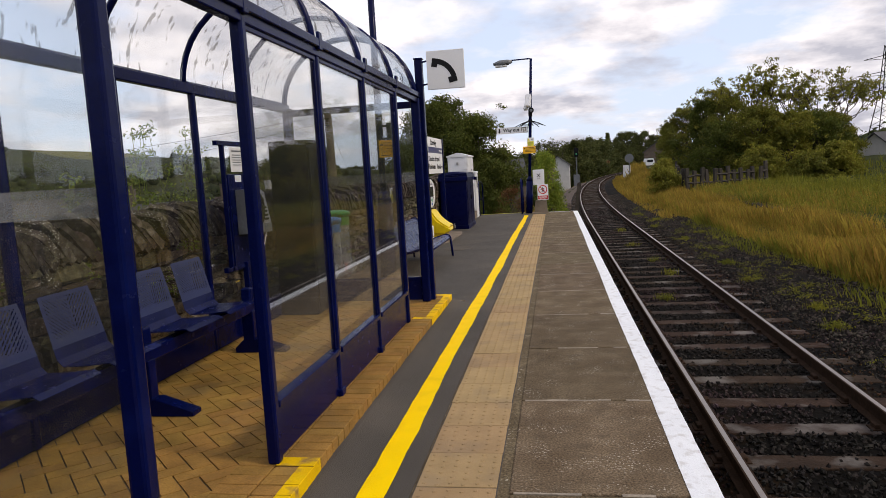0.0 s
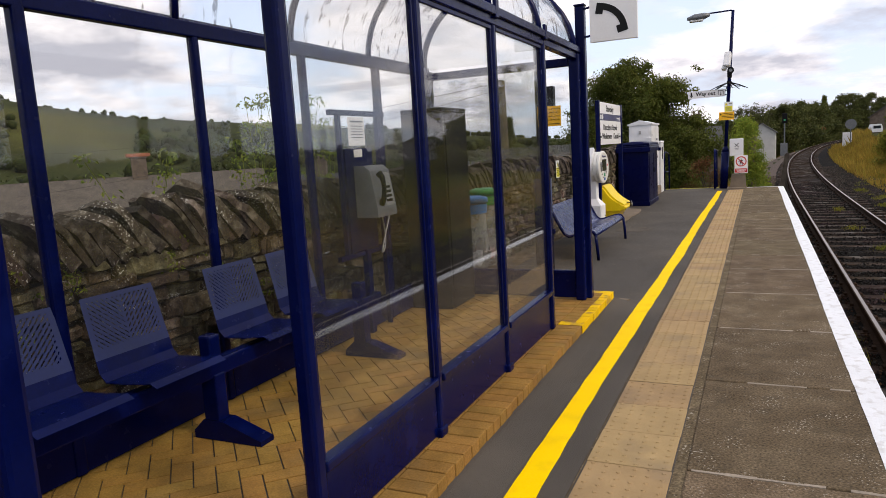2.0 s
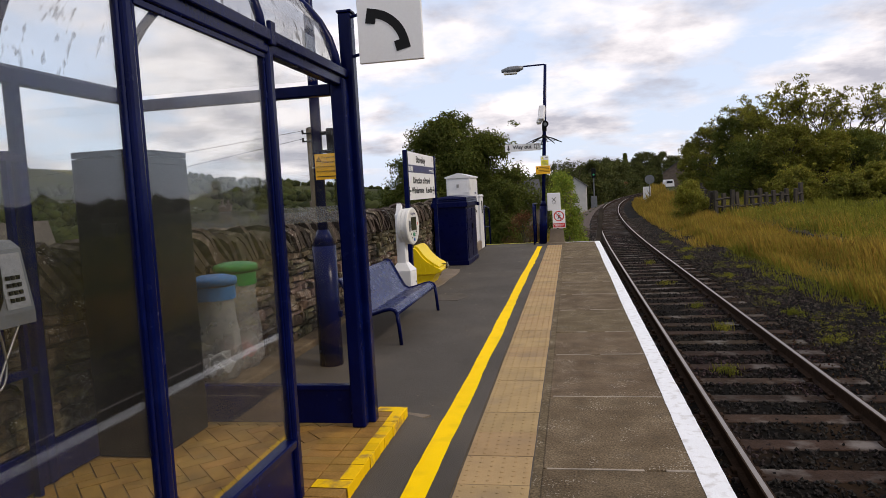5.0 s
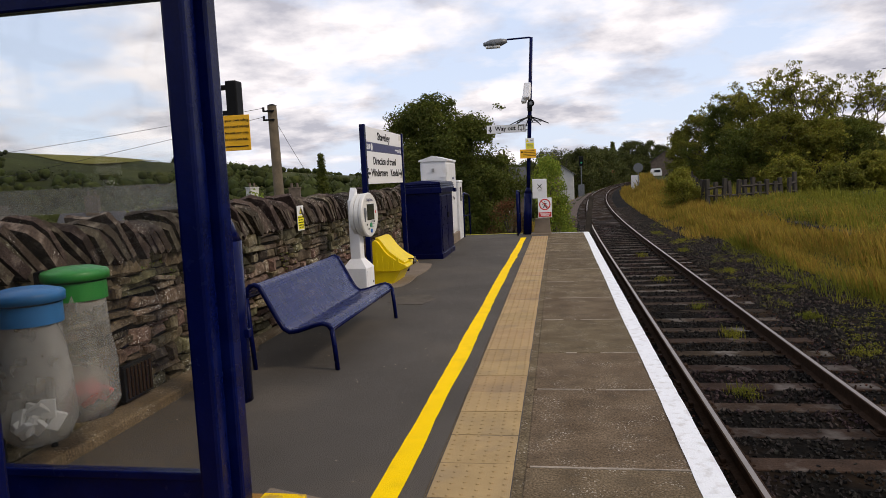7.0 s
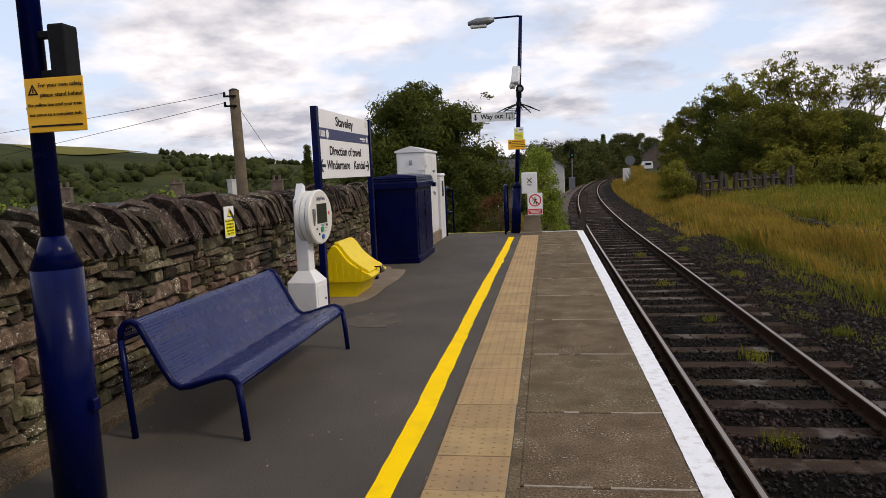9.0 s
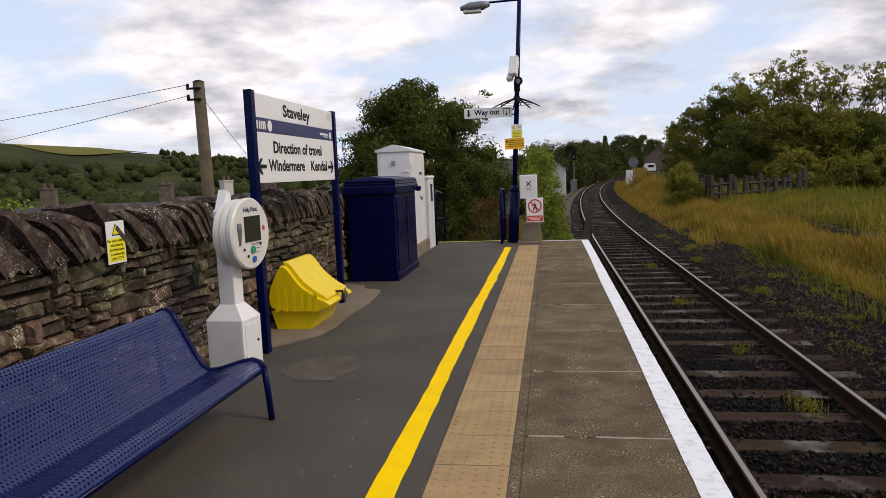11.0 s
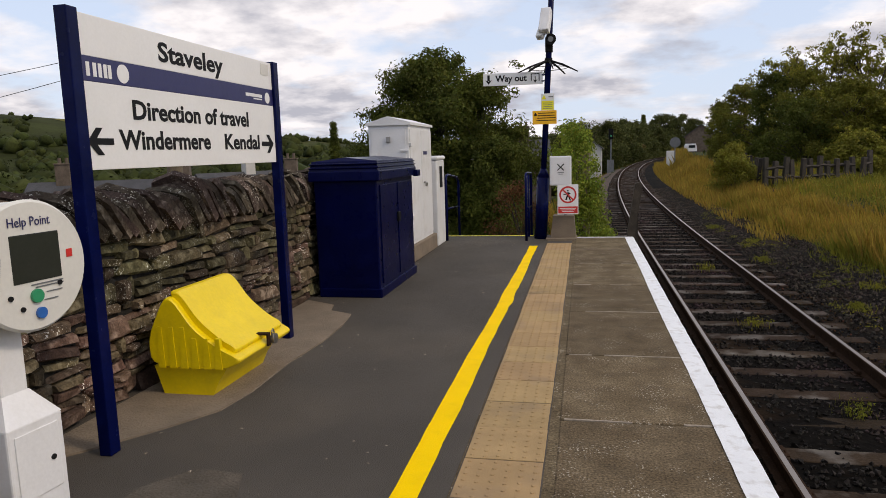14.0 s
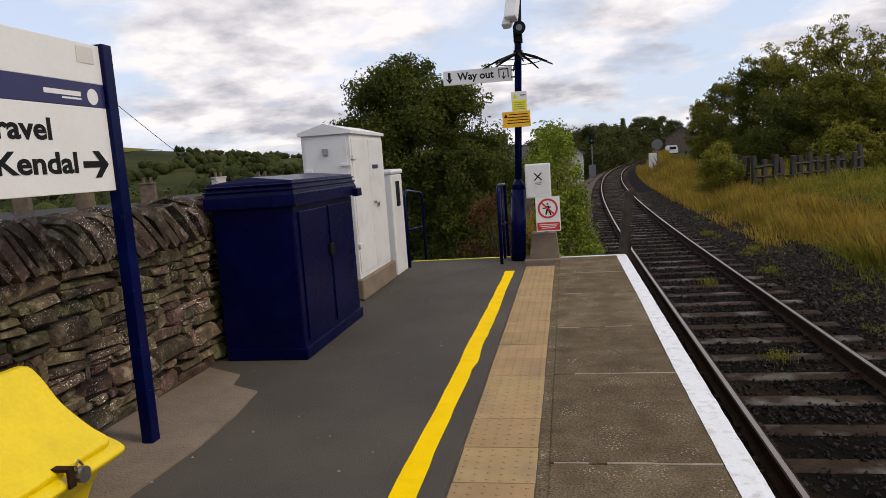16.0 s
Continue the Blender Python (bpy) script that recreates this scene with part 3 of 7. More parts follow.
bs = Soup()
for k in range(7000):
    y, u, s = 1.5 + 26 * rnd.random() ** 1.5, rnd.uniform(-1.45, -0.84) if k % 3 else rnd.uniform(0.9, 1.7), rnd.uniform(0.01, 0.022)
    e = Euler((rnd.random() * 6, rnd.random() * 6, rnd.random() * 6)).to_matrix()
    c = Vector((track_x(y) + u, y, -1.09 + rnd.uniform(-0.015, 0.012)))
    bs.add([c + e @ Vector((p[0] * s * rnd.uniform(0.7, 1.3), p[1] * s * rnd.uniform(0.7, 1.3), p[2] * s * 0.7)) for p in octa[:6]], ofs)
solid("rusty_stones", bs, "rust_stone", label="rust-brown stones and dirt beside the rails", category="ballast", kind="stuff").location.z = RAISE

# greyer stones on the shoulder, and a brown gravel walk beyond the platform end
bs, rnd = Soup(), random.Random(22)
for k in range(16000):
    y = 4 + 50 * rnd.random() ** 1.4
    u = rnd.uniform(1.35, 3.3) * (1 - 0.12 * smooth01(22, 38, y))
    s = rnd.uniform(0.016, 0.034) * (1 + 0.01 * y)
    e = Euler((rnd.random() * 6, rnd.random() * 6, rnd.random() * 6)).to_matrix()
    c = Vector((track_x(y) + u, y, -1.1 + 0.06 * min(1.0, max(0, u - 1.25)) + rnd.uniform(-0.01, 0.02)))
    bs.add([c + e @ Vector((p[0] * s * rnd.uniform(0.7, 1.3), p[1] * s * rnd.uniform(0.7, 1.3), p[2] * s * rnd.uniform(0.5, 0.9))) for p in octa[:6]], ofs)
solid("shoulder_stones", bs, "ballast_grey", label="loose grey stones on the ballast shoulder", category="ballast", kind="stuff").location.z = RAISE
walk_z = lambda u: -1.13 - 0.16 * smooth01(-1.5, -3.2, u)
gw, ys = Soup(), list(np.arange(23.9, 96, 1.5))
us = (-1.3, -1.6, -2.0, -2.4, -2.8, -3.2)
for y in ys:
    k = 1 - 0.35 * smooth01(40, 80, y)
    gw.v += [(track_x(y) - 1.3 + (u + 1.3) * k, y, walk_z(u) + 0.02 * noise.noise((u, y, 4))) for u in us]
gw.f = [(j * 6 + i, j * 6 + i + 1, (j + 1) * 6 + i + 1, (j + 1) * 6 + i) for j in range(len(ys) - 1) for i in range(5)]
solid("gravel_walk", gw, "gravel", label="brown gravel walkway beside the track", category="path", kind="structure", smooth=True).location.z = RAISE
bs = Soup()
for k in range(6000):
    y, u, s = 24 + 22 * rnd.random() ** 1.5, rnd.uniform(-3.1, -1.25), rnd.uniform(0.014, 0.034)
    e = Euler((rnd.random() * 6, rnd.random() * 6, rnd.random() * 6)).to_matrix()
    c = Vector((track_x(y) + u, y, walk_z(u) + 0.005))
    bs.add([c + e @ Vector((p[0] * s * rnd.uniform(0.7, 1.3), p[1] * s * rnd.uniform(0.7, 1.3), p[2] * s * 0.7)) for p in octa[:6]], ofs)
solid("gravel_stones", bs, "gravel", label="loose brown stones on the gravel walkway", category="gravel", kind="stuff").location.z = RAISE

# ---- waiting shelter ----
F, B, FLOOR, EAVE = -1.17, -2.64, 0.11, 2.31
POSTS = [2.975, 4.03, 5.07, 6.11, 7.16, 8.205]
BACK = [3.14, 4.15, 5.19, 6.22, 7.26, 8.27]
shelter = thing("waiting_shelter", (-1.9, 5.6, FLOOR), "navy steel waiting shelter with clear glazing and vaulted roof", "shelter")
for i, y in enumerate(POSTS):
    w = 0.046 if i == 5 else 0.037 if i == 0 else (0.032 if i in (1, 4) else 0.027)
    for x in (F, B):
        top = EAVE
        v = y if x == F else BACK[i]
        part("post", Soup().box(x - w, x + w, v - w, v + w, FLOOR, top, 0.015), "blue", shelter)
    arch = Soup()
    pts = [(-1.905 + 0.735 * math.cos(a), y, EAVE + 0.68 * math.sin(a)) for a in np.linspace(0.02, math.pi - 0.02, 19)]
    arch.tube(pts, 0.03 if i in (0, 5) else 0.024, 8)
    part("roof_arch", arch, "blue", shelter, smooth=True)
part("base_shoe", Soup().box(F - 0.036, F + 0.036, 5.03, 5.11, FLOOR - 0.002, 0.16, 0.01), "blue", shelter)
part("base_shoe", Soup().box(F - 0.036, F + 0.036, 6.07, 6.15, FLOOR - 0.002, 0.16, 0.01), "blue", shelter)
for x, s in ((F, 1), (B, -1)):
    beam = Soup().box(x - 0.03, x + 0.03, 2.975, 8.27, EAVE - 0.05, EAVE + 0.035, 0.008).box(x + s * 0.02, x + s * 0.05, 2.955, 8.29, EAVE + 0.005, EAVE + 0.06, 0.006)
    part("eave_beam", beam, "blue", shelter)
for y in (2.975, 8.205):
    part("end_rail", Soup().box(B + 0.03, F - 0.05, y - 0.03, y + 0.03, EAVE - 0.1, EAVE - 0.03, 0.008), "blue", shelter)
    part("end_kick_panel", Soup().box(B + 0.03, F - 0.05, y - 0.015, y + 0.015, 0.13, 0.37, 0.006).box(B + 0.03, F - 0.05, y - 0.025, y + 0.025, 0.35, 0.385, 0.006), "blue", shelter, "solid navy kick panel")
    part("end_pane", Soup().box(B + 0.04, F - 0.055, y - 0.003, y + 0.003, 0.385, EAVE - 0.1), "glass", shelter, "scratched clear pane").visible_shadow = False
    part("glazing_band", Soup().box(B + 0.04, F - 0.055, y - 0.0065, y - 0.0035, 1.43, 1.53), "frosted", shelter, "frosted grey safety band")
    half = [(-1.905 + 0.72 * math.cos(a), EAVE + 0.665 * math.sin(a)) for a in np.linspace(0, math.pi, 17)]
    part("gable_pane", Soup().prism(half, "y", y - 0.003, y + 0.003), "glass", shelter).visible_shadow = False
for a, b in zip(POSTS[1:], POSTS[2:5]):
    part("kick_panel", Soup().box(F - 0.012, F + 0.012, a + 0.035, b - 0.035, 0.122, 0.39, 0.005), "blue", shelter, "solid navy kick panel")
    part("sill_rail", Soup().box(F - 0.03, F + 0.035, a + 0.03, b - 0.03, 0.385, 0.425, 0.008), "blue", shelter)
    part("front_pane", Soup().box(F - 0.003, F + 0.003, a + 0.03, b - 0.03, 0.42, EAVE - 0.05), "glass", shelter, "scratched clear pane").visible_shadow = False
    part("glazing_bead", Soup().box(F + 0.004, F + 0.016, a + 0.033, a + 0.05, 0.43, EAVE - 0.05, 0.003).box(F + 0.004, F + 0.016, b - 0.05, b - 0.033, 0.43, EAVE - 0.05, 0.003).box(F + 0.004, F + 0.02, a + 0.04, b - 0.04, EAVE - 0.075, EAVE - 0.05, 0.003), "blue", shelter)
for c, d in zip(BACK, BACK[1:]):
    part("back_pane", Soup().box(B - 0.003, B + 0.003, c + 0.03, d - 0.03, 0.34, EAVE - 0.05), "glass", shelter, "scratched clear pane").visible_shadow = False
    part("back_rail", Soup().box(B - 0.02, B + 0.02, c + 0.03, d - 0.03, 0.115, 0.34, 0.006), "blue", shelter, "solid navy panel at the back")
for a, b in zip(POSTS, POSTS[1:]):
    vault = Soup()
    for k in range(14):
        a0, a1 = (math.pi * q / 14 for q in (k, k + 1))
        p = [(-1.905 + 0.725 * math.cos(q), EAVE + 0.04 + 0.66 * math.sin(q)) for q in (a0, a1)]
        vault.add([(p[0][0], a + 0.015, p[0][1]), (p[1][0], a + 0.015, p[1][1]), (p[1][0], b - 0.015, p[1][1]), (p[0][0], b - 0.015, p[0][1])], [(0, 1, 2, 3)])
    part("roof_pane", vault, "roof_glass", shelter, "grimy clear curved roof pane", smooth=True)
for x in (F + 0.04,):
    for i, y in enumerate(POSTS[1:5]):
        part("gusset", Soup().box(x - 0.01, x + 0.012, y - 0.03, y + 0.03, EAVE - 0.01, EAVE + 0.1, 0.006), "blue", shelter)

# beam seating
seating = thing("beam_seating", (-2.3, 4.9, FLOOR), "row of navy perforated steel seats on a beam", "bench")
part("beam", Soup().box(-2.34, -2.26, 3.1, 6.45, 0.44, 0.53, 0.01), "blue", seating)
for y in (3.35, 4.72, 6.2):
    leg = Soup().box(-2.35, -2.25, y - 0.04, y + 0.04, 0.16, 0.46, 0.008)
    leg.prism([(-2.42, 0.11), (-1.98, 0.11), (-1.98, 0.135), (-2.22, 0.215), (-2.35, 0.215), (-2.42, 0.15)], "y", y - 0.05, y + 0.05)
    part("pedestal", leg, "blue", seating)
part("arm_block", Soup().box(-2.34, -2.26, 4.68, 4.76, 0.53, 0.665, 0.012), "blue", seating)
part("arm_block", Soup().box(-2.34, -2.26, 6.16, 6.24, 0.53, 0.65, 0.012), "blue", seating)


def perforated(name, base, cell, radius, rough=0.35, chevron=False):
    """Painted sheet steel with rows of round holes, or with slots set in a chevron, of real size."""
    m = mat(name, base, rough, scale=5, vary=0.15, bump=0.02)
    N, L = m.node_tree.nodes, m.node_tree.links
    b, out = N["Principled BSDF"], N["Material Output"]
    uv, sep = N.new("ShaderNodeUVMap"), N.new("ShaderNodeSeparateXYZ")
    L.new(uv.outputs["UV"], sep.inputs[0])

    def op(kind, a, c):
        x = N.new("ShaderNodeMath")
        x.operation = kind
        for s, v in ((0, a), (1, c)):
            if hasattr(v, "is_output"):
                L.new(v, x.inputs[s])
            else:
                x.inputs[s].default_value = v
        return x.outputs[0]

    v = op("DIVIDE", sep.outputs["Y"], cell * 0.87)
    row = op("FLOOR", v, 0)
    u = op("ADD", op("DIVIDE", sep.outputs["X"], cell), op("MULTIPLY", row, 0.5))
    du = op("SUBTRACT", op("FRACT", u, 0), 0.5)
    dv = op("MULTIPLY", op("SUBTRACT", op("FRACT", v, 0), 0.5), 0.87)
    d = op("ADD", op("MULTIPLY", du, du), op("MULTIPLY", dv, dv))
    hole = op("LESS_THAN", d, (radius / cell) ** 2)
    if chevron:
        u = op("ABSOLUTE", op("SUBTRACT", sep.outputs["X"], 0.22), 0)
        slot = op("LESS_THAN", op("FRACT", op("DIVIDE", op("SUBTRACT", sep.outputs["Y"], op("MULTIPLY", u, 0.9)), 0.026), 0), 0.45)
        dash = op("LESS_THAN", op("FRACT", op("DIVIDE", u, 0.03), 0), 0.82)
        inside = op("MULTIPLY", op("GREATER_THAN", u, 0.006), op("LESS_THAN", u, 0.19))
        inside = op("MULTIPLY", inside, op("MULTIPLY", op("GREATER_THAN", sep.outputs["Y"], 0.05), op("LESS_THAN", sep.outputs["Y"], 0.28)))
        hole = op("MULTIPLY", op("MULTIPLY", slot, dash), inside)
    t, x = N.new("ShaderNodeBsdfTransparent"), N.new("ShaderNodeMixShader")
    L.new(hole, x.inputs[0])
    L.new(b.outputs[0], x.inputs[1])
    L.new(t.outputs[0], x.inputs[2])
    L.new(x.outputs[0], out.inputs["Surface"])
    return m


M["mesh_bench"] = perforated("perforated_navy_sheet", (0.002, 0.011, 0.105), 0.024, 0.0064, rough=0.28)
M["mesh_seat"] = perforated("slotted_navy_seat", (0.0012, 0.0075, 0.07), 0.02, 0.0048, chevron=True)


def sheet(name, profile, y0, y1, material, parent, thick=0.004, label="", narrow=0.0):
    """A bent sheet: a profile in (x, z) drawn along y, with its own length as second texture axis."""
    me = bpy.data.meshes.new(name)
    n, run, base = len(profile), [0.0], world_of(parent)
    for a, b in zip(profile, profile[1:]):
        run.append(run[-1] + math.dist(a, b))
    vs = []
    for off in (0.0, thick):
        for i, (x, z) in enumerate(profile):
            k = narrow * i / (n - 1)
            vs += [Vector((x, y0 + k, z + off)) - base, Vector((x, y1 - k, z + off)) - base]
    fs = [(2 * i, 2 * i + 1, 2 * i + 3, 2 * i + 2) for i in range(n - 1)]
    fs += [tuple(q + 2 * n for q in f)[::-1] for f in fs]
    edge = [0] + [2 * i for i in range(1, n)] + [2 * i + 1 for i in range(n - 1, -1, -1)]
    fs += [(a, b, b + 2 * n, a + 2 * n) for a, b in zip(edge, edge[1:] + edge[:1])]
    me.from_pydata(vs, [], fs)
    uv = me.uv_layers.new(name="UVMap")
    for loop in me.loops:
        i = loop.vertex_index % (2 * n)
        uv.data[loop.index].uv = ((y1 - y0) * (i % 2), run[i // 2])
    me.materials.append(M[material])
    ob = new(name, me)
    ob.parent = parent
    return tagged(ob, label)


for y in (3.86, 4.42, 5.2, 5.75):
    sheet("seat_shell", [(-2.12, 0.565), (-2.16, 0.585), (-2.3, 0.57), (-2.44, 0.565), (-2.475, 0.6), (-2.49, 0.66)], y - 0.22, y + 0.22, "blue", seating)
    sheet("backrest", [(-2.49, 0.66), (-2.51, 0.74), (-2.55, 0.9), (-2.565, 0.95)], y - 0.22, y + 0.22, "mesh_seat", seating, label="navy backrest with slots in a chevron", narrow=0.012)
    part("seat_bracket", Soup().box(-2.36, -2.24, y - 0.03, y + 0.03, 0.525, 0.57, 0.005), "blue", seating)

# payphone and its panel
phone = thing("payphone", (-2.55, 6.85, FLOOR), "grey push-button payphone on a navy backing frame", "telephone")
fr = Soup().box(-2.59, -2.55, 6.5, 6.53, 0.75, 1.86, 0.004).box(-2.59, -2.55, 7.08, 7.11, 0.11, 1.9, 0.004).box(-2.59, -2.55, 6.4, 7.2, 1.85, 1.89, 0.004).box(-2.59, -2.55, 6.4, 7.15, 0.75, 0.79, 0.004)
part("frame", fr, "blue", phone)
part("backboard", Soup().box(-2.58, -2.555, 6.56, 6.97, 0.79, 1.6, 0.006), "blue", phone)
part("post", Soup().box(-2.58, -2.53, 6.74, 6.8, 0.11, 0.8, 0.005), "blue", phone)
part("notice", Soup().box(-2.552, -2.548, 6.62, 6.86, 1.62, 1.84, 0.002), "sign_white", phone, "white printed notice")
part("notice_print", bars(facing(-2.546, 6.74, 1.73, 1, 0), [(0, 0.075, 0.18, 0.012)] + [(0, 0.04 - 0.022 * k, 0.17, 0.006) for k in range(5)]), "grey", phone, "grey lines of small print")
part("notice", Soup().box(-2.552, -2.548, 6.68, 6.8, 1.53, 1.59, 0.002), "sign_white", phone, "white printed notice")
body = Soup().prism([(-2.55, 1.06), (-2.36, 1.06), (-2.36, 1.12), (-2.41, 1.42), (-2.46, 1.46), (-2.55, 1.46)], "y", 6.66, 6.96)
ph = part("body", body, "grey", phone, "grey metal housing")
part("keypad_plate", Soup().add([(-2.359, 6.8, 1.14), (-2.359, 6.94, 1.14), (-2.402, 6.94, 1.4), (-2.402, 6.8, 1.4)], [(0, 1, 2, 3)]), "steel", phone, "pale keypad plate")
for r in range(4):
    for c in range(3):
        y, k = 6.825 + 0.03 * c, 0.1 + 0.19 * r
        part("key", Soup().box(-2.372 - 0.028 * k, -2.354 - 0.03 * k, y, y + 0.02, 1.17 + 0.035 * r, 1.19 + 0.035 * r, 0.002), "dark", ph)
hs = Soup().tube([(-2.37, 6.73, 1.4), (-2.34, 6.73, 1.36), (-2.33, 6.73, 1.28), (-2.34, 6.73, 1.2), (-2.37, 6.73, 1.16)], [0.03, 0.022, 0.017, 0.022, 0.03], 10)
part("handset", hs, "dark", phone, "black handset", smooth=True)
cord = [(-2.38, 6.73 + 0.05 * math.sin(a * 2.2), 1.14 - 0.36 * math.sin(a)) if a < 1.57 else (-2.38, 6.73 + 0.05 * math.sin(a * 2.2) + 0.1 * (a - 1.57), 1.14 - 0.36 * math.sin(a)) for a in np.linspace(0, math.pi * 0.97, 16)]
part("cord", Soup().tube(cord, 0.006, 6), "steel", phone, "armoured steel cord", smooth=True)

# tall dark cabinet inside the shelter
tall = thing("equipment_cabinet", (-2.42, 7.87, FLOOR), "tall dark grey steel cabinet inside the shelter", "cabinet")
part("body", Soup().box(-2.62, -2.21, 7.62, 8.16, 0.11, 1.88, 0.01), "dark", tall)
part("lid", Soup().box(-2.62, -2.21, 7.62, 8.16, 1.883, 1.92, 0.008), "dark", tall)
part("door", Soup().box(-2.21, -2.198, 7.65, 8.13, 0.2, 1.84, 0.006), "dark", tall)
part("vent", Soup().box(-2.46, -2.36, 7.612, 7.62, 1.42, 1.5, 0.003), "ink", tall)

# telephone sign on the end post
tsign = thing("telephone_sign", (-0.82, 8.27, 2.4), "white square sign with a black telephone handset", "sign")
tm = facing(-0.825, 8.2, 2.585, 0, -1)
part("board", plate(Soup(), tm, 0.4, 0.4, 0.03), "sign_white", tsign)
hs = Soup()
for k in range(10):
    a0, a1 = (radians(79 - 6.6 * q) for q in (k, k + 1))
    ring = [((0.22 + r) * math.cos(a) - 0.13, (0.22 + r) * math.sin(a) - 0.13) for a, r in ((a0, -0.024), (a1, -0.024), (a1, 0.03), (a0, 0.03))]
    hs.add([tm @ Vector((u, v, 0.003)) for u, v in ring], [(0, 1, 2, 3)])
for c, lo, hi in ((79, -0.01, 0.052), (13, -0.052, 0.01)):
    a = radians(c)
    q = pose(0.22 * math.cos(a) - 0.13, 0.22 * math.sin(a) - 0.13, 0, 0, 0, c)
    hs.box(-0.06, 0.03, lo, hi, 0.001, 0.0032, 0, tm @ q)
part("handset_symbol", hs, "ink", tsign, "black handset symbol")
for z in (2.45, 2.69):
    part("bracket", Soup().tube([(-1.12, 8.3, z), (-1.0, 8.22, z)], 0.01, 8), "blue", tsign)
part("post", Soup().box(-1.172, -1.088, 8.262, 8.346, 0.11, 2.72, 0.012), "blue", tsign, "navy square steel post")
part("post_cap", Soup().box(-1.178, -1.082, 8.256, 8.352, 2.72, 2.735, 0.004), "blue", tsign)

# recycling sacks on hoops
def sack(y, lid, name_label, z):
    t = thing("recycling_sack", (-2.46, y, 0.0), name_label, "waste bag", "recycling sacks")
    ring, rnd = [], random.Random(int(y * 100))
    s, n, m = Soup(), 18, 9
    for j in range(m):
        f = j / (m - 1)
        for i in range(n):
            a = 2 * math.pi * i / n
            r = (0.14 + 0.035 * f) * (1 + 0.06 * math.sin(5 * a + 7 * f) + rnd.uniform(-0.03, 0.03)) * (1 if j < m - 1 else 0.7)
            s.v.append((-2.46 + r * math.cos(a), y + r * math.sin(a) * 1.05, z - 0.06 - f * (z - 0.32)))
    s.f = [(j * n + i, j * n + (i + 1) % n, (j + 1) * n + (i + 1) % n, (j + 1) * n + i) for j in range(m - 1) for i in range(n)] + [tuple((m - 1) * n + i for i in range(n))]
    part("sack", s, "bag_clear", t, "crumpled clear plastic sack", smooth=True)
    lidp = Soup()
    prof = [(0.0, 0.035), (0.1, 0.03), (0.165, 0.012), (0.175, 0.0), (0.175, -0.04), (0.165, -0.04)]
    for r, h in prof:
        lidp.v += [(-2.46 + r * math.cos(2 * math.pi * i / 24), y + r * math.sin(2 * math.pi * i / 24), z + h) for i in range(24)]
    lidp.f = [(j * 24 + i, j * 24 + (i + 1) % 24, (j + 1) * 24 + (i + 1) % 24, (j + 1) * 24 + i) for j in range(len(prof) - 1) for i in range(24)]
    part("lid", lidp, lid, t, smooth=True)
    band = Soup()
    for h in (-0.05, -0.15):
        band.v += [(-2.46 + 0.158 * math.cos(2 * math.pi * i / 24), y + 0.158 * math.sin(2 * math.pi * i / 24), z + h) for i in range(24)]
    band.f = [(i, (i + 1) % 24, 24 + (i + 1) % 24, 24 + i) for i in range(24)]
    part("hoop_band", band, lid, t, smooth=True)
    lit = Soup()
    for k in range(14):
        a, r = rnd.random() * 6.28, rnd.random() * 0.13
        c = Vector((-2.46 + r * math.cos(a), y + r * math.sin(a), 0.33 + 0.1 * rnd.random()))
        lit.box(-0.05, 0.05, -0.035, 0.035, -0.012, 0.012, 0.004, Matrix.Translation(c) @ Euler((rnd.random() * 3, rnd.random() * 3, rnd.random() * 3)).to_matrix().to_4x4())
    part("litter", lit, "sign_white" if lid == "bag_blue" else "red", t, "crumpled litter in the sack")
    part("post", Soup().tube([(-2.7, y, 0.0), (-2.7, y, z), (-2.66, y, z)], 0.018, 8), "dark", t)


sack(8.8, "bag_blue", "clear recycling sack under a blue lid", 1.02)
sack(9.16, "bag_green", "clear recycling sack under a green lid", 1.08)

# ---- lamp column by the bench ----
lamp = thing("lamp_column", (-2.09, 10.2, 0), "navy steel lamp column with a wide base", "lamp post")
part("base_column", Soup().tube([(-2.09, 10.2, 0), (-2.09, 10.2, 1.14)], 0.112, 28), "blue", lamp, smooth=True)
part("collar", Soup().tube([(-2.09, 10.2, 1.14), (-2.09, 10.2, 1.29)], [0.112, 0.052], 28), "blue", lamp, smooth=True)
part("pole", Soup().tube([(-2.09, 10.2, 1.28), (-2.09, 10.2, 4.7)], [0.05, 0.042], 20), "blue", lamp, smooth=True)
part("lug", Soup().box(-1.99, -1.95, 10.17, 10.22, 0.46, 0.52, 0.006), "blue", lamp)
part("arm", Soup().tube([(-2.09, 10.2, 4.68), (-2.09, 10.15, 4.74), (-2.5, 10.1, 4.76)], 0.025, 10), "blue", lamp, smooth=True)
part("lantern", Soup().box(-2.95, -2.45, 10.02, 10.2, 4.7, 4.8, 0.04), "grey", lamp)
ysign = thing("safety_sign", (-1.95, 10.12, 1.75), "amber safety notice strapped to the lamp column", "sign")
ym = facing(-1.955, 10.13, 1.872, 0, -1)
part("board", plate(Soup(), ym, 0.285, 0.235, 0.006), "sign_yellow", ysign)
for k, (tx, u, sz) in enumerate((("For your own safety,", 0.035, 0.026), ("please stand behind", 0.035, 0.026), ("the yellow line until your train", 0, 0.0215), ("has come to a complete halt.", 0, 0.022))):
    lettering(tx, sz, ym @ pose(u, 0.085 - 0.042 * k, 0.002), ysign)
part("print", bars(ym, [(0, -0.09, 0.25, 0.008)]), "ink", ysign)
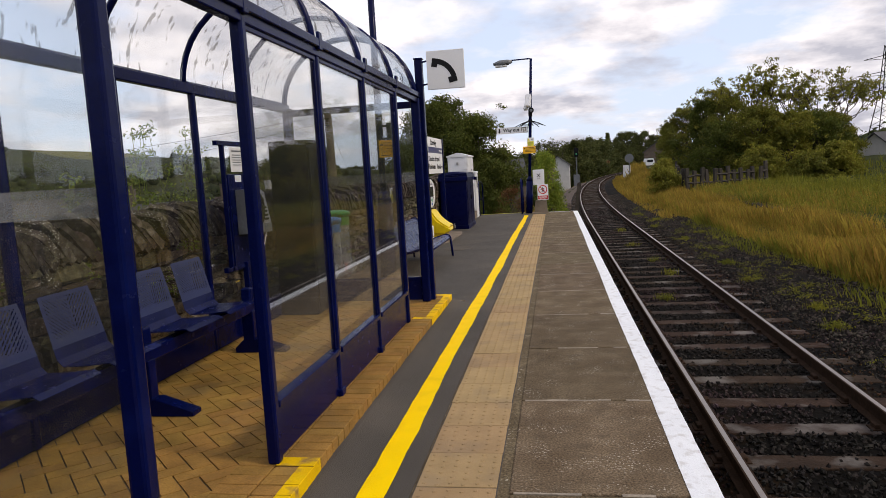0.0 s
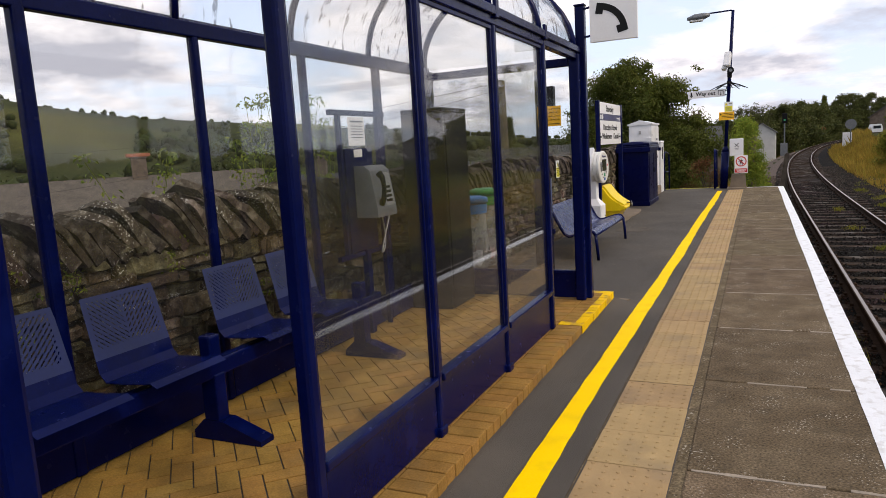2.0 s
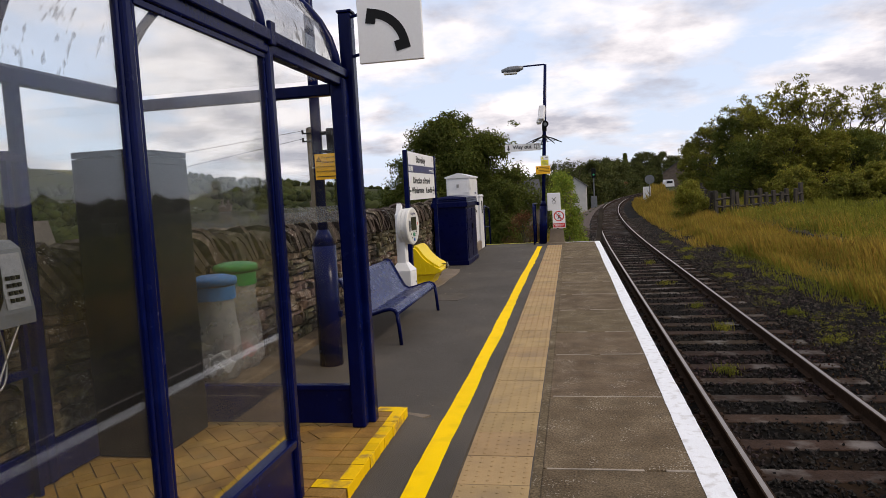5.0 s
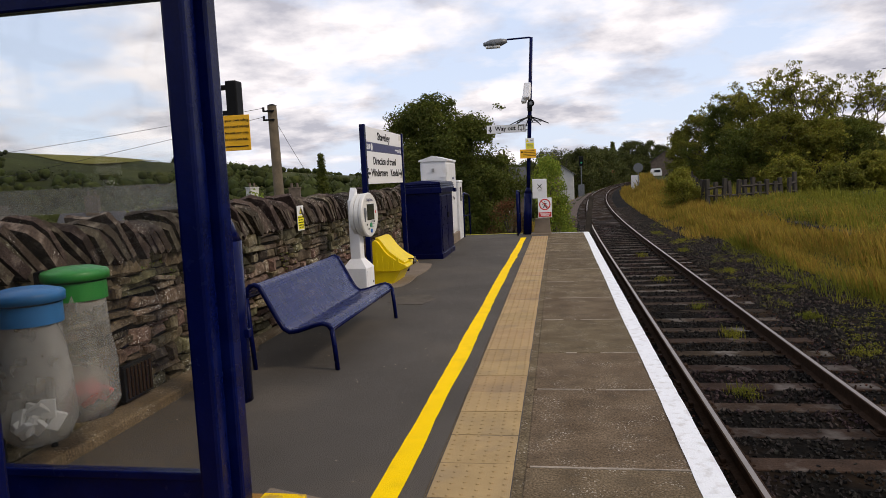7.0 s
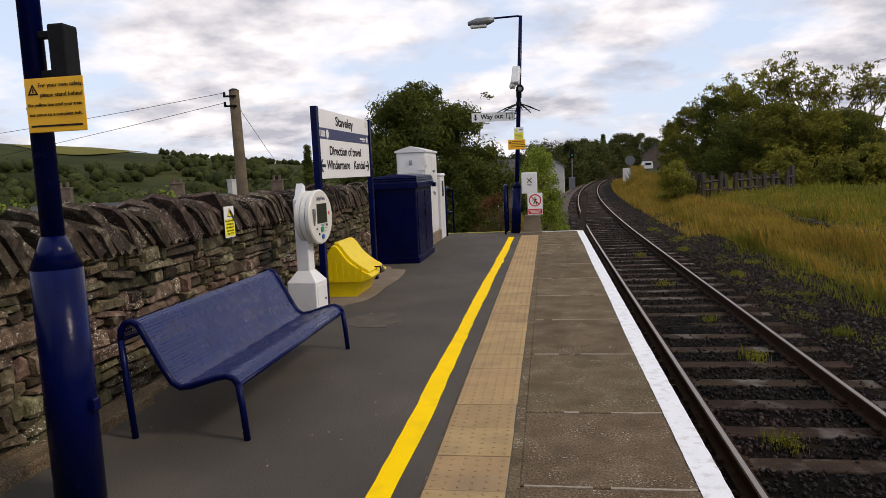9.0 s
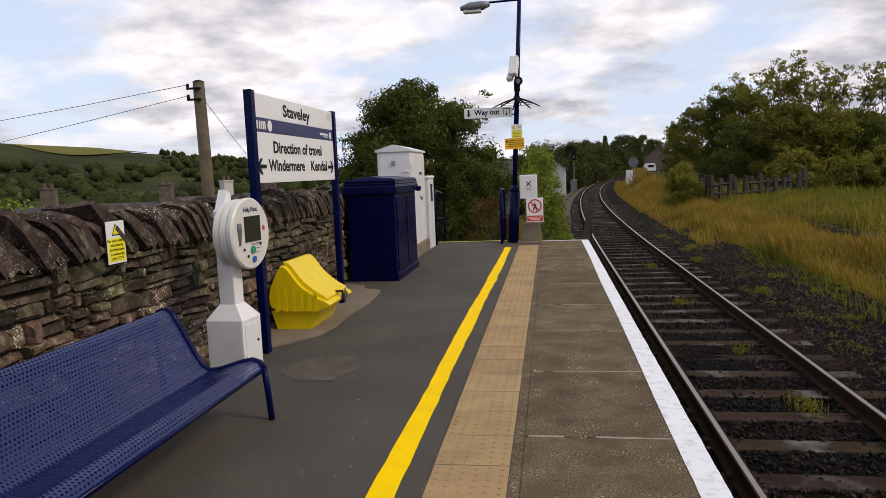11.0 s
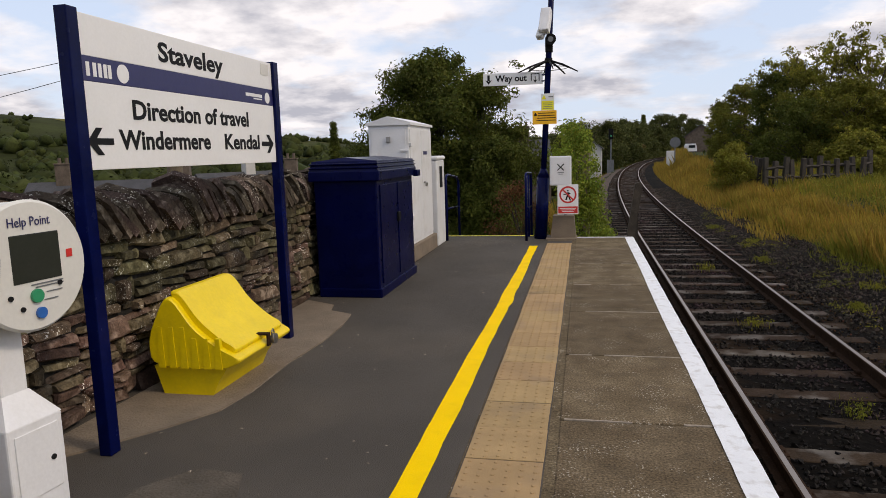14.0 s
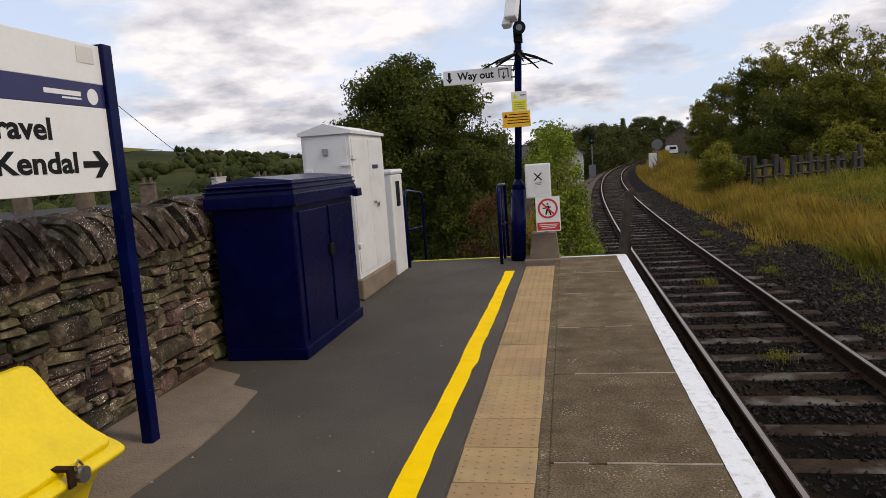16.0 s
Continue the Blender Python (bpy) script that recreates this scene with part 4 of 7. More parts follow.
part("warning_symbol", Soup().add([ym @ Vector(p) for p in ((-0.128, 0.045, 0.002), (-0.075, 0.045, 0.002), (-0.1015, 0.093, 0.002), (-0.116, 0.052, 0.002), (-0.087, 0.052, 0.002), (-0.1015, 0.08, 0.002))], [(0, 1, 4, 3), (1, 2, 5, 4), (2, 0, 3, 5)]).box(-0.104, -0.099, 0.056, 0.072, 0.001, 0.002, 0, ym), "ink", ysign)
part("strap", Soup().tube([(-2.15, 10.2, 1.87), (-2.09, 10.14, 1.87), (-2.03, 10.2, 1.87), (-2.09, 10.26, 1.87), (-2.15, 10.2, 1.87)], 0.008, 6), "steel", ysign)
sp = thing("loudspeaker", (-1.93, 10.2, 1.96), "dark grey box on the lamp column", "loudspeaker")
part("case", Soup().box(-1.985, -1.905, 10.16, 10.26, 1.965, 2.225, 0.01), "dark", sp)
for z in (2.0, 2.17):
    part("bracket", Soup().box(-2.06, -1.98, 10.18, 10.22, z, z + 0.03, 0.003), "dark", sp)

# ---- mesh bench ----
bench = thing("platform_bench", (-1.95, 12.0, 0), "navy perforated steel bench with tubular end frames", "bench")
prof = [(-2.345, 0.6), (-2.34, 0.66), (-2.31, 0.7), (-2.265, 0.712), (-2.225, 0.69), (-2.2, 0.64), (-2.08, 0.41), (-2.04, 0.345), (-1.99, 0.315), (-1.92, 0.325), (-1.76, 0.375), (-1.7, 0.385), (-1.655, 0.37), (-1.63, 0.33)]
sheet("back", prof[:8], 11.0, 13.0, "mesh_bench", bench, label="perforated navy backrest sheet")
sheet("seat", prof[7:], 11.0, 13.0, "mesh_bench", bench, label="perforated navy seat sheet")
for y in (10.98, 13.02):
    part("end_frame", Soup().tube([(x, y, z) for x, z in prof], 0.02, 10), "blue", bench, smooth=True)
    part("leg", Soup().tube([(-2.345, y, 0.61), (-2.33, y, 0.3), (-2.31, y, 0.0)], 0.02, 10), "blue", bench, smooth=True)
    part("leg", Soup().tube([(-1.63, y, 0.34), (-1.615, y, 0.2), (-1.6, y, 0.0)], 0.02, 10), "blue", bench, smooth=True)
part("front_bar", Soup().tube([(-1.632, 10.98, 0.325), (-1.632, 13.02, 0.325)], 0.013, 8), "blue", bench, smooth=True)
part("rear_bar", Soup().tube([(-2.345, 10.98, 0.6), (-2.345, 13.02, 0.6)], 0.013, 8), "blue", bench, smooth=True)

# ---- help point ----
hp = thing("help_point", (-2.29, 13.93, 0), "white help point pillar with a round panel", "help point")
part("pedestal", Soup().box(-2.445, -2.13, 13.8, 14.07, 0, 0.46, 0.01), "white", hp)
sh = Soup().add([(-2.445, 13.8, 0.455), (-2.13, 13.8, 0.455), (-2.13, 14.07, 0.455), (-2.445, 14.07, 0.455), (-2.36, 13.87, 0.57), (-2.22, 13.87, 0.57), (-2.22, 14.0, 0.57), (-2.36, 14.0, 0.57)], [(0, 1, 5, 4), (1, 2, 6, 5), (2, 3, 7, 6), (3, 0, 4, 7)])
part("shoulder", sh, "white", hp)
part("column", Soup().box(-2.36, -2.22, 13.87, 14.0, 0.55, 1.3, 0.012).prism([(13.87, 1.28), (14.0, 1.28), (14.0, 1.42), (13.95, 1.45)], "x", -2.345, -2.275), "white", hp)
part("door", Soup().box(-2.13, -2.124, 13.83, 14.04, 0.13, 0.42, 0.004), "white", hp)
part("lock", Soup().tube([(-2.126, 14.0, 0.27), (-2.118, 14.0, 0.27)], 0.012, 12), "ink", hp)
HX, HY, HZ = -2.13, 14.0, 1.105
dsk = Soup().tube([(HX - 0.165, HY, HZ), (HX - 0.155, HY, HZ), (HX - 0.11, HY, HZ), (HX - 0.107, HY, HZ), (HX - 0.1, HY, HZ), (HX - 0.097, HY, HZ), (HX - 0.045, HY, HZ), (HX - 0.04, HY, HZ)], [0.25, 0.262, 0.266, 0.252, 0.252, 0.266, 0.268, 0.245], 48)
dsk.tube([(HX - 0.04, HY, HZ), (HX - 0.036, HY, HZ), (HX, HY, HZ), (HX + 0.012, HY, HZ)], [0.245, 0.272, 0.277, 0.265], 48)
pn = part("panel_drum", dsk, "cream", hp, "off-white round panel housing", smooth=False)
hm = facing(HX + 0.0135, HY, HZ, 1, 0)
part("screen", plate(Soup(), hm, 0.235, 0.2, 0.006, 0.003, 0.02, 0.035, 0.002), "screen", pn, "dim grey screen")
part("green_button", Soup().tube([hm @ Vector((0.0, -0.125, 0.0)), hm @ Vector((0.0, -0.125, 0.012))], 0.029, 20), "green", pn, "green round button")
part("blue_button", Soup().tube([hm @ Vector((0.012, -0.2, 0.0)), hm @ Vector((0.012, -0.2, 0.012))], 0.024, 20), "azure", pn, "blue round button")
part("grille", Soup().tube([hm @ Vector((-0.175, y, 0.002)) for y in (-0.08, -0.05, 0.0, 0.05, 0.09)], [0.008, 0.012, 0.018, 0.024, 0.018], 10), "grey", pn, "dark oval speaker grille")
for u, v in ((-0.12, -0.115), (-0.07, -0.17), (0.12, -0.09)):
    part("indicator", Soup().tube([hm @ Vector((u, v, 0.0)), hm @ Vector((u, v, 0.006))], 0.011, 12), "ink", pn)
lettering("Help Point", 0.055, hm @ pose(-0.0, 0.185, 0.002), hp, "sign_blue", width=0.2)
part("print", bars(hm, [(0.06, -0.078, 0.16, 0.006), (0.07, -0.09, 0.14, 0.005), (0.09, -0.118, 0.08, 0.005), (0.07, -0.15, 0.07, 0.005)]), "grey", hp)
part("sticker", plate(Soup(), hm, 0.03, 0.035, 0.002, 0.0, 0.185, 0.03, 0.002), "red", hp, "small red sticker")

hp.location.y += 0.045
hp.rotation_euler[2] = radians(-6)

# ---- station name board ----
SX = -2.32
nb = thing("station_sign", (SX, 15.75, 0), "white and navy station name board on two posts", "sign")
for y in (14.62, 16.86):
    part("post", Soup().box(SX - 0.035, SX + 0.035, y - 0.04, y + 0.04, 0, 2.275, 0.006), "blue", nb)
part("top_board", Soup().box(SX - 0.012, SX + 0.012, 14.66, 16.82, 2.055, 2.262, 0.003), "sign_white", nb, "white name board")
part("middle_band", Soup().box(SX - 0.012, SX + 0.013, 14.66, 16.82, 1.93, 2.055, 0.003), "sign_blue", nb, "dark blue band")
part("lower_board", Soup().box(SX - 0.012, SX + 0.012, 14.66, 16.82, 1.485, 1.93, 0.003), "sign_white", nb, "white direction board")
sm = lambda y, z: facing(SX + 0.0135, y, z, 1, 0)
lettering("Staveley", 0.155, sm(15.69, 2.15), nb, width=0.74, bold=0.0042)
lettering("Direction of travel", 0.146, sm(15.715, 1.80), nb, width=1.34, bold=0.0042)
lettering("Windermere", 0.146, sm(15.375, 1.635), nb, width=0.92, bold=0.0042)
lettering("Kendal", 0.146, sm(16.28, 1.635), nb, width=0.52, bold=0.0042)
for y, d in ((14.765, 1), (16.68, -1)):
    ar = Soup()
    q = sm(y, 1.63)
    ar.box(-0.09, 0.1, -0.017, 0.017, 0, 0.0012, 0, q if d > 0 else q @ pose(0, 0, 0, 0, 0, 180))
    for s in (-1, 1):
        p = [(-0.1, 0.0), (-0.045, 0.0), (0.02, s * 0.07), (-0.03, s * 0.07)]
        ar.add([(q if d > 0 else q @ pose(0, 0, 0, 0, 0, 180)) @ Vector((u, v, 0.0016)) for u, v in p], [(0, 1, 2, 3)])
    part("arrow", ar, "ink", nb, "black arrow")
logo = Soup()
for u in (-0.1, -0.05, -0.01, 0.03, 0.065):
    logo.box(u - 0.014, u + 0.012, -0.036, 0.034, 0, 0.001, 0, sm(14.82, 1.992))
logo.tube([sm(14.99, 1.992) @ Vector((0, 0, 0)), sm(14.99, 1.992) @ Vector((0, 0, 0.0012))], 0.05, 24)
part("emblem", logo, "sign_white", nb, "plain white emblem shapes")
logo = Soup()
logo.tube([sm(16.72, 1.985) @ Vector((0, 0, 0)), sm(16.72, 1.985) @ Vector((0, 0, 0.0012))], 0.042, 24)
logo.box(-0.13, 0.13, -0.012, 0.012, 0, 0.001, 0, sm(16.5, 1.992)).box(-0.01, 0.13, -0.03, -0.02, 0, 0.001, 0, sm(16.5, 1.992))
part("emblem", logo, "sign_white", nb, "plain white emblem shapes")
part("sticker", plate(Soup(), sm(16.7, 2.2), 0.13, 0.085, 0.001, 0, 0, 0, 0.0012), "cream", nb, "small pale sticker")

# ---- yellow grit bin ----
def rounded(outline, times=2):
    """Corners cut back to soft curves."""
    for q in range(times):
        n = len(outline)
        outline = [(a[0] * (1 - f) + b[0] * f, a[1] * (1 - f) + b[1] * f) for a, b in zip(outline, outline[1:] + outline[:1]) for f in (0.2, 0.8)]
    return outline


grit = thing("grit_bin", (-2.35, 15.85, 0), "yellow plastic grit bin with a padlocked sloping lid", "grit bin")
lowp = [(-2.56, 0.0), (-2.22, 0.0), (-2.17, 0.1), (-2.1, 0.2), (-2.62, 0.2)]
part("tub", Soup().prism(lowp, "y", 15.47, 16.17), "grit_yellow", grit)
upp = [(-2.62, 0.2), (-2.1, 0.19), (-2.0, 0.235), (-1.985, 0.27), (-2.12, 0.33), (-2.3, 0.46), (-2.43, 0.655), (-2.5, 0.66), (-2.63, 0.4)]
up = Soup()
upp = rounded(upp)
k = len(upp)
ys = [15.43, 15.434, 15.444, 15.462, 16.178, 16.196, 16.206, 16.21]
for j, y in enumerate(ys):
    c = (0.945, 0.97, 0.99, 1.0)[min(j, 7 - j)]
    up.v += [(-2.35 + (x + 2.35) * c, y, 0.4 + (z - 0.4) * c) for x, z in upp]
up.f = [(j * k + i, j * k + (i + 1) % k, (j + 1) * k + (i + 1) % k, (j + 1) * k + i) for j in range(7) for i in range(k)] + [tuple(range(k))[::-1], tuple(7 * k + i for i in range(k))]
part("body", up, "grit_yellow", grit)
lidp = [(-2.04, 0.285), (-2.14, 0.335), (-2.31, 0.465), (-2.43, 0.645), (-2.47, 0.67), (-2.475, 0.695), (-2.41, 0.69), (-2.285, 0.505), (-2.12, 0.37), (-2.03, 0.325)]
ld = Soup()
lidp = rounded(lidp)
k = len(lidp)
ys = [15.478, 15.482, 15.495, 15.52, 16.12, 16.145, 16.158, 16.162]
mx, mz = -2.26, 0.48
for j, y in enumerate(ys):
    c = (0.93, 0.965, 0.99, 1.0)[min(j, 7 - j)]
    ld.v += [(mx + (x - mx) * c, y, mz + (z - mz) * c) for x, z in lidp]
ld.f = [(j * k + i, j * k + (i + 1) % k, (j + 1) * k + (i + 1) % k, (j + 1) * k + i) for j in range(7) for i in range(k)] + [tuple(range(k))[::-1], tuple(7 * k + i for i in range(k))]
part("lid", ld, "grit_yellow", grit)
for j in range(6):
    x = -2.56 + j * 0.08
    part("side_rib", Soup().prism([(x, 0.2), (x + 0.05, 0.2), (x + 0.04, 0.4 if j > 2 else 0.47), (x + 0.01, 0.4 if j > 2 else 0.47)], "y", 15.427, 15.46), "grit_yellow", grit)
part("hasp", Soup().box(-2.06, -1.975, 15.8, 15.84, 0.325, 0.34, 0.003).box(-1.985, -1.972, 15.8, 15.84, 0.25, 0.34, 0.003), "rail_side", grit, "rusty hasp")
part("padlock", Soup().tube([(-1.972, 15.865, 0.29), (-1.945, 15.865, 0.29)], 0.036, 16).tube([(-1.958, 15.84, 0.3), (-1.958, 15.83, 0.345), (-1.958, 15.85, 0.36), (-1.958, 15.87, 0.33)], 0.006, 6), "steel", grit, "round steel padlock")

# ---- navy cabinet ----
cab = thing("storage_cabinet", (-2.34, 19.24, 0), "navy storage cabinet with a hipped lid", "cabinet")
part("body", Soup().box(-2.69, -1.995, 18.5, 20.03, 0, 1.3, 0.015), "blue_matt", cab)
part("plinth", Soup().box(-2.68, -1.975, 18.49, 20.05, 0, 0.1, 0.01), "blue_matt", cab)
rim = Soup().box(-2.73, -1.95, 18.45, 20.08, 1.25, 1.36, 0.012)
part("lid_rim", rim, "blue_matt", cab)
for z, q in ((1.385, 0.002), (1.425, -0.006)):
    part("lid_rib", Soup().box(-2.724 - q, -1.956 + q, 18.456 - q, 20.074 + q, z, z + 0.014, 0.004), "blue_matt", cab)
lid = Soup().add([(-2.72, 18.46, 1.355), (-1.96, 18.46, 1.355), (-1.96, 20.07, 1.355), (-2.72, 20.07, 1.355), (-2.7, 18.5, 1.46), (-1.98, 18.5, 1.46), (-1.98, 20.03, 1.46), (-2.7, 20.03, 1.46), (-2.35, 18.55, 1.5), (-2.35, 19.98, 1.5)], [(0, 1, 5, 4), (1, 2, 6, 5), (2, 3, 7, 6), (3, 0, 4, 7), (4, 5, 8), (5, 6, 9, 8), (6, 7, 9), (7, 4, 8, 9)])
part("lid", lid, "blue_matt", cab)
for a, b in ((18.6, 19.24), (19.3, 19.95)):
    part("door", Soup().box(-1.995, -1.983, a, b, 0.14, 1.2, 0.005), "blue_matt", cab)
part("latch", Soup().box(-1.985, -1.96, 19.22, 19.32, 0.75, 0.86, 0.006), "dark", cab)
part("lid_catch", Soup().box(-1.96, -1.9, 19.95, 20.1, 1.24, 1.32, 0.008), "blue_matt", cab)

# ---- white equipment cabinets ----
wc = thing("signal_cabinet", (-2.54, 21.6, 0), "tall white steel equipment cabinet on a concrete base", "cabinet")
part("concrete_base", Soup().box(-2.86, -2.19, 20.82, 22.36, 0, 0.24, 0.02), "concrete", wc, "rough concrete base")
part("body", Soup().box(-2.82, -2.24, 20.9, 22.28, 0.23, 1.92, 0.01), "white", wc)
part("roof", Soup().prism([(-2.85, 1.915), (-2.21, 1.915), (-2.21, 1.95), (-2.53, 2.04), (-2.85, 1.95)], "y", 20.87, 22.31), "white", wc)
for a, b in ((20.93, 21.58), (21.6, 22.25)):
    part("door", Soup().box(-2.24, -2.228, a, b, 0.3, 1.86, 0.005), "white", wc)
part("end_panel", Soup().box(-2.78, -2.28, 20.888, 20.9, 1.35, 1.88, 0.004), "white", wc)
for z in (0.6, 1.3, 1.62):
    part("hinge", Soup().box(-2.236, -2.21, 20.9, 21.02, z, z + 0.05, 0.004), "white", wc)
part("hinge", Soup().box(-2.8, -2.7, 20.87, 20.89, 1.5, 1.53, 0.003), "white", wc)
part("hinge", Soup().box(-2.36, -2.24, 20.87, 20.89, 1.55, 1.58, 0.003), "white", wc)
part("handle", Soup().box(-2.56, -2.5, 20.865, 20.888, 1.68, 1.76, 0.005), "steel", wc, "steel end handle")
part("lock", Soup().tube([(-2.228, 21.8, 1.05), (-2.2, 21.8, 1.05)], 0.03, 12).box(-2.228, -2.205, 21.66, 21.72, 1.07, 1.1, 0.003), "steel", wc, "steel lock")
part("label_plate", Soup().box(-2.228, -2.224, 21.7, 21.95, 1.5, 1.55), "sign_blue", wc, "small blue label plate")
w2 = thing("relay_cabinet", (-2.5, 22.75, 0), "lower white steel equipment cabinet with a louvre", "cabinet")
part("body", Soup().box(-2.85, -2.2, 22.5, 23.1, 0.0, 1.4, 0.02), "white", w2)
part("cap", Soup().box(-2.87, -2.18, 22.48, 23.12, 1.4, 1.47, 0.03), "white", w2)
part("louvre", Soup().box(-2.2, -2.193, 22.7, 22.9, 0.95, 1.3, 0.003), "dark", w2)

# ---- handrails at the platform end ----
for x, ys_, lab in ((-2.2, (23.2, 24.3), "navy tubular handrail at the steps"), (-0.82, (23.15, 24.2), "navy tubular handrail at the platform end")):
    hr = thing("handrail", (x, ys_[0], 0), lab, "handrail", "handrails at the steps")
    part("rail_loop", Soup().tube([(x, ys_[0], 0), (x, ys_[0], 1.05), (x, ys_[0] + 0.06, 1.12), (x, ys_[0] + 0.2, 1.13), (x, ys_[1], 1.05 if x < -1 else 1.1), (x, ys_[1] + 0.1, 0.95), (x, ys_[1] + 0.12, -0.3)], 0.024, 10), "blue", hr, smooth=True)
    part("lower_rail", Soup().tube([(x, ys_[0], 0.55), (x, ys_[1] + 0.1, 0.5)], 0.018, 8), "blue", hr, smooth=True)
part("post", Soup().tube([(-0.82, 23.7, -0.3), (-0.82, 23.7, 1.1)], 0.02, 8), "blue", hr, smooth=True)

# ---- far lamp column with cameras and signs ----
LX, LY, LEAN = -0.6, 23.45, 0.052
at = lambda z, dx=0.0, dy=0.0: (LX + LEAN * z + dx, LY + dy, z)
fl = thing("lamp_column", (LX, LY, 0), "tall navy lamp column at the platform end, slightly leaning", "lamp post")
part("base_column", Soup().tube([at(0), at(1.05)], 0.11, 24), "blue", fl, smooth=True)
part("collar", Soup().tube([at(1.05), at(1.2)], [0.11, 0.05], 24), "blue", fl, smooth=True)
part("pole", Soup().tube([at(1.18), at(3.3), at(4.94)], [0.05, 0.05, 0.04], 16), "blue", fl, smooth=True)
part("arm", Soup().tube([at(4.92), at(4.94, -0.05), at(4.93, -0.62)], 0.022, 10), "blue", fl, smooth=True)
lant = Soup().tube([at(4.9, -0.6), at(4.88, -0.75), at(4.86, -1.0), at(4.85, -1.2)], [0.045, 0.09, 0.1, 0.04], 14)
part("lantern", lant, "grey", fl, "grey street lantern", smooth=True)
part("lantern_glass", Soup().box(LX + LEAN * 5 - 1.15, LX + LEAN * 5 - 0.78, LY - 0.07, LY + 0.07, 4.74, 4.8, 0.02), "cream", fl)
cc = thing("cctv_camera", at(3.4), "white security camera housings on the lamp column", "camera")
part("housing", Soup().box(-0.085, 0.085, -0.24, 0.2, -0.075, 0.075, 0.02, pose(*at(3.62, -0.07, -0.12), 62, 0, -12)), "white", cc, "white camera housing with a sun shield")
part("housing", Soup().box(-0.06, 0.06, -0.17, 0.14, -0.05, 0.05, 0.012, pose(*at(3.46, -0.12, -0.1), 50, 0, -20)), "cream", cc)
part("lens", Soup().tube([at(3.3, 0.03, -0.1), at(3.3, 0.03, -0.2)], [0.075, 0.09], 18), "dark", cc, "round dark camera head")
part("lens_glass", Soup().tube([at(3.3, 0.03, -0.2), at(3.3, 0.03, -0.206)], 0.045, 16), "grey", cc, "pale lens glass")
part("mount", Soup().box(-0.06, 0.06, -0.1, 0.06, -0.1, 0.1, 0.01, pose(*at(3.22))), "dark", cc)
sk = thing("anti_climb_spikes", at(2.95), "navy downward-splayed steel spikes round the column", "spikes")
for a in range(8):
    t = radians(45 * a + 12)
    c, s = math.cos(t), math.sin(t)
    part("spike", Soup().tube([at(2.98, 0.04 * c, 0.04 * s), at(2.9, 0.28 * c, 0.28 * s), at(2.8, 0.5 * c, 0.5 * s)], [0.018, 0.016, 0.01], 6), "dark", sk)
part("ring", Soup().tube([at(2.86, 0.32 * math.cos(a), 0.32 * math.sin(a)) for a in np.linspace(0, 2 * math.pi, 25)], 0.006, 5), "dark", sk)
part("collar", Soup().tube([at(2.94), at(3.02)], 0.065, 12), "dark", sk)
wo = thing("way_out_sign", at(2.7, -0.6), "white way out sign with black arrows", "sign")
wm = facing(*at(2.715, -0.58, -0.03), 0.06, -1)
part("board", plate(Soup(), wm, 1.0, 0.205, 0.03), "sign_white", wo)
lettering("Way out", 0.15, wm @ pose(-0.03, 0.005, 0.002), wo, width=0.53, bold=0.004)
for u in (-0.41,):
    part("arrow", Soup().box(u - 0.02, u + 0.02, -0.02, 0.075, 0, 0.002, 0, wm).add([wm @ Vector(p) for p in ((u - 0.055, -0.005, 0.002), (u, -0.08, 0.002), (u + 0.055, -0.005, 0.002), (u, -0.03, 0.002))], [(0, 1, 3), (1, 2, 3)]), "ink", wo)
part("exit_symbol", Soup().box(0.3, 0.315, -0.05, 0.07, 0, 0.002, 0, wm).box(0.43, 0.445, -0.05, 0.07, 0, 0.002, 0, wm).box(0.3, 0.445, 0.06, 0.075, 0, 0.002, 0, wm).box(0.367, 0.379, -0.06, 0.03, 0, 0.002, 0, wm).add([wm @ Vector(p) for p in ((0.335, -0.02, 0.002), (0.373, -0.08, 0.002), (0.411, -0.02, 0.002), (0.373, -0.045, 0.002))], [(0, 1, 3), (1, 2, 3)]), "ink", wo)
part("bracket", Soup().tube([at(2.76, -0.1), at(2.76, 0.0)], 0.012, 6).tube([at(2.66, -0.1), at(2.66, 0.0)], 0.012, 6), "blue", wo)


def notice(m, w, h, face, label, category="sign", name="notice_board", rows=(), extra=None, ink="ink", d=0.006):
    t = thing(name, m @ Vector((0, -h / 2, 0)), label, category)
    part("board", plate(Soup(), m, w, h, d), face, t)
    if rows:
        part("print", bars(m, rows), ink, t)
    return t


cm = facing(*at(2.3, 0.02, -0.07), 0, -1)
nt = notice(cm, 0.22, 0.29, "sign_white", "white and yellow camera notice on the lamp column")
part("yellow_panel", plate(Soup(), cm, 0.2, 0.15, 0.001, 0, 0, -0.05, 0.0012), "sign_lemon", nt)
part("yellow_symbol", Soup().add([cm @ Vector(p) for p in ((-0.1, 0.05, 0.0015), (-0.02, 0.05, 0.0015), (-0.06, 0.125, 0.0015))], [(0, 1, 2)]), "sign_lemon", nt)
part("print", bars(cm, [(0, -0.01 - 0.03 * k, 0.16, 0.008) for k in range(4)] + [(0.055, 0.09, 0.08, 0.016)]), "grey", nt)
am = facing(*at(2.055, -0.02, -0.075), 0, -1)
nt = notice(am, 0.4, 0.225, "sign_yellow", "amber safety notice on the lamp column", name="safety_sign", rows=[(0.03, 0.07 - 0.04 * k, 0.27 + 0.02 * k, 0.012) for k in range(4)])
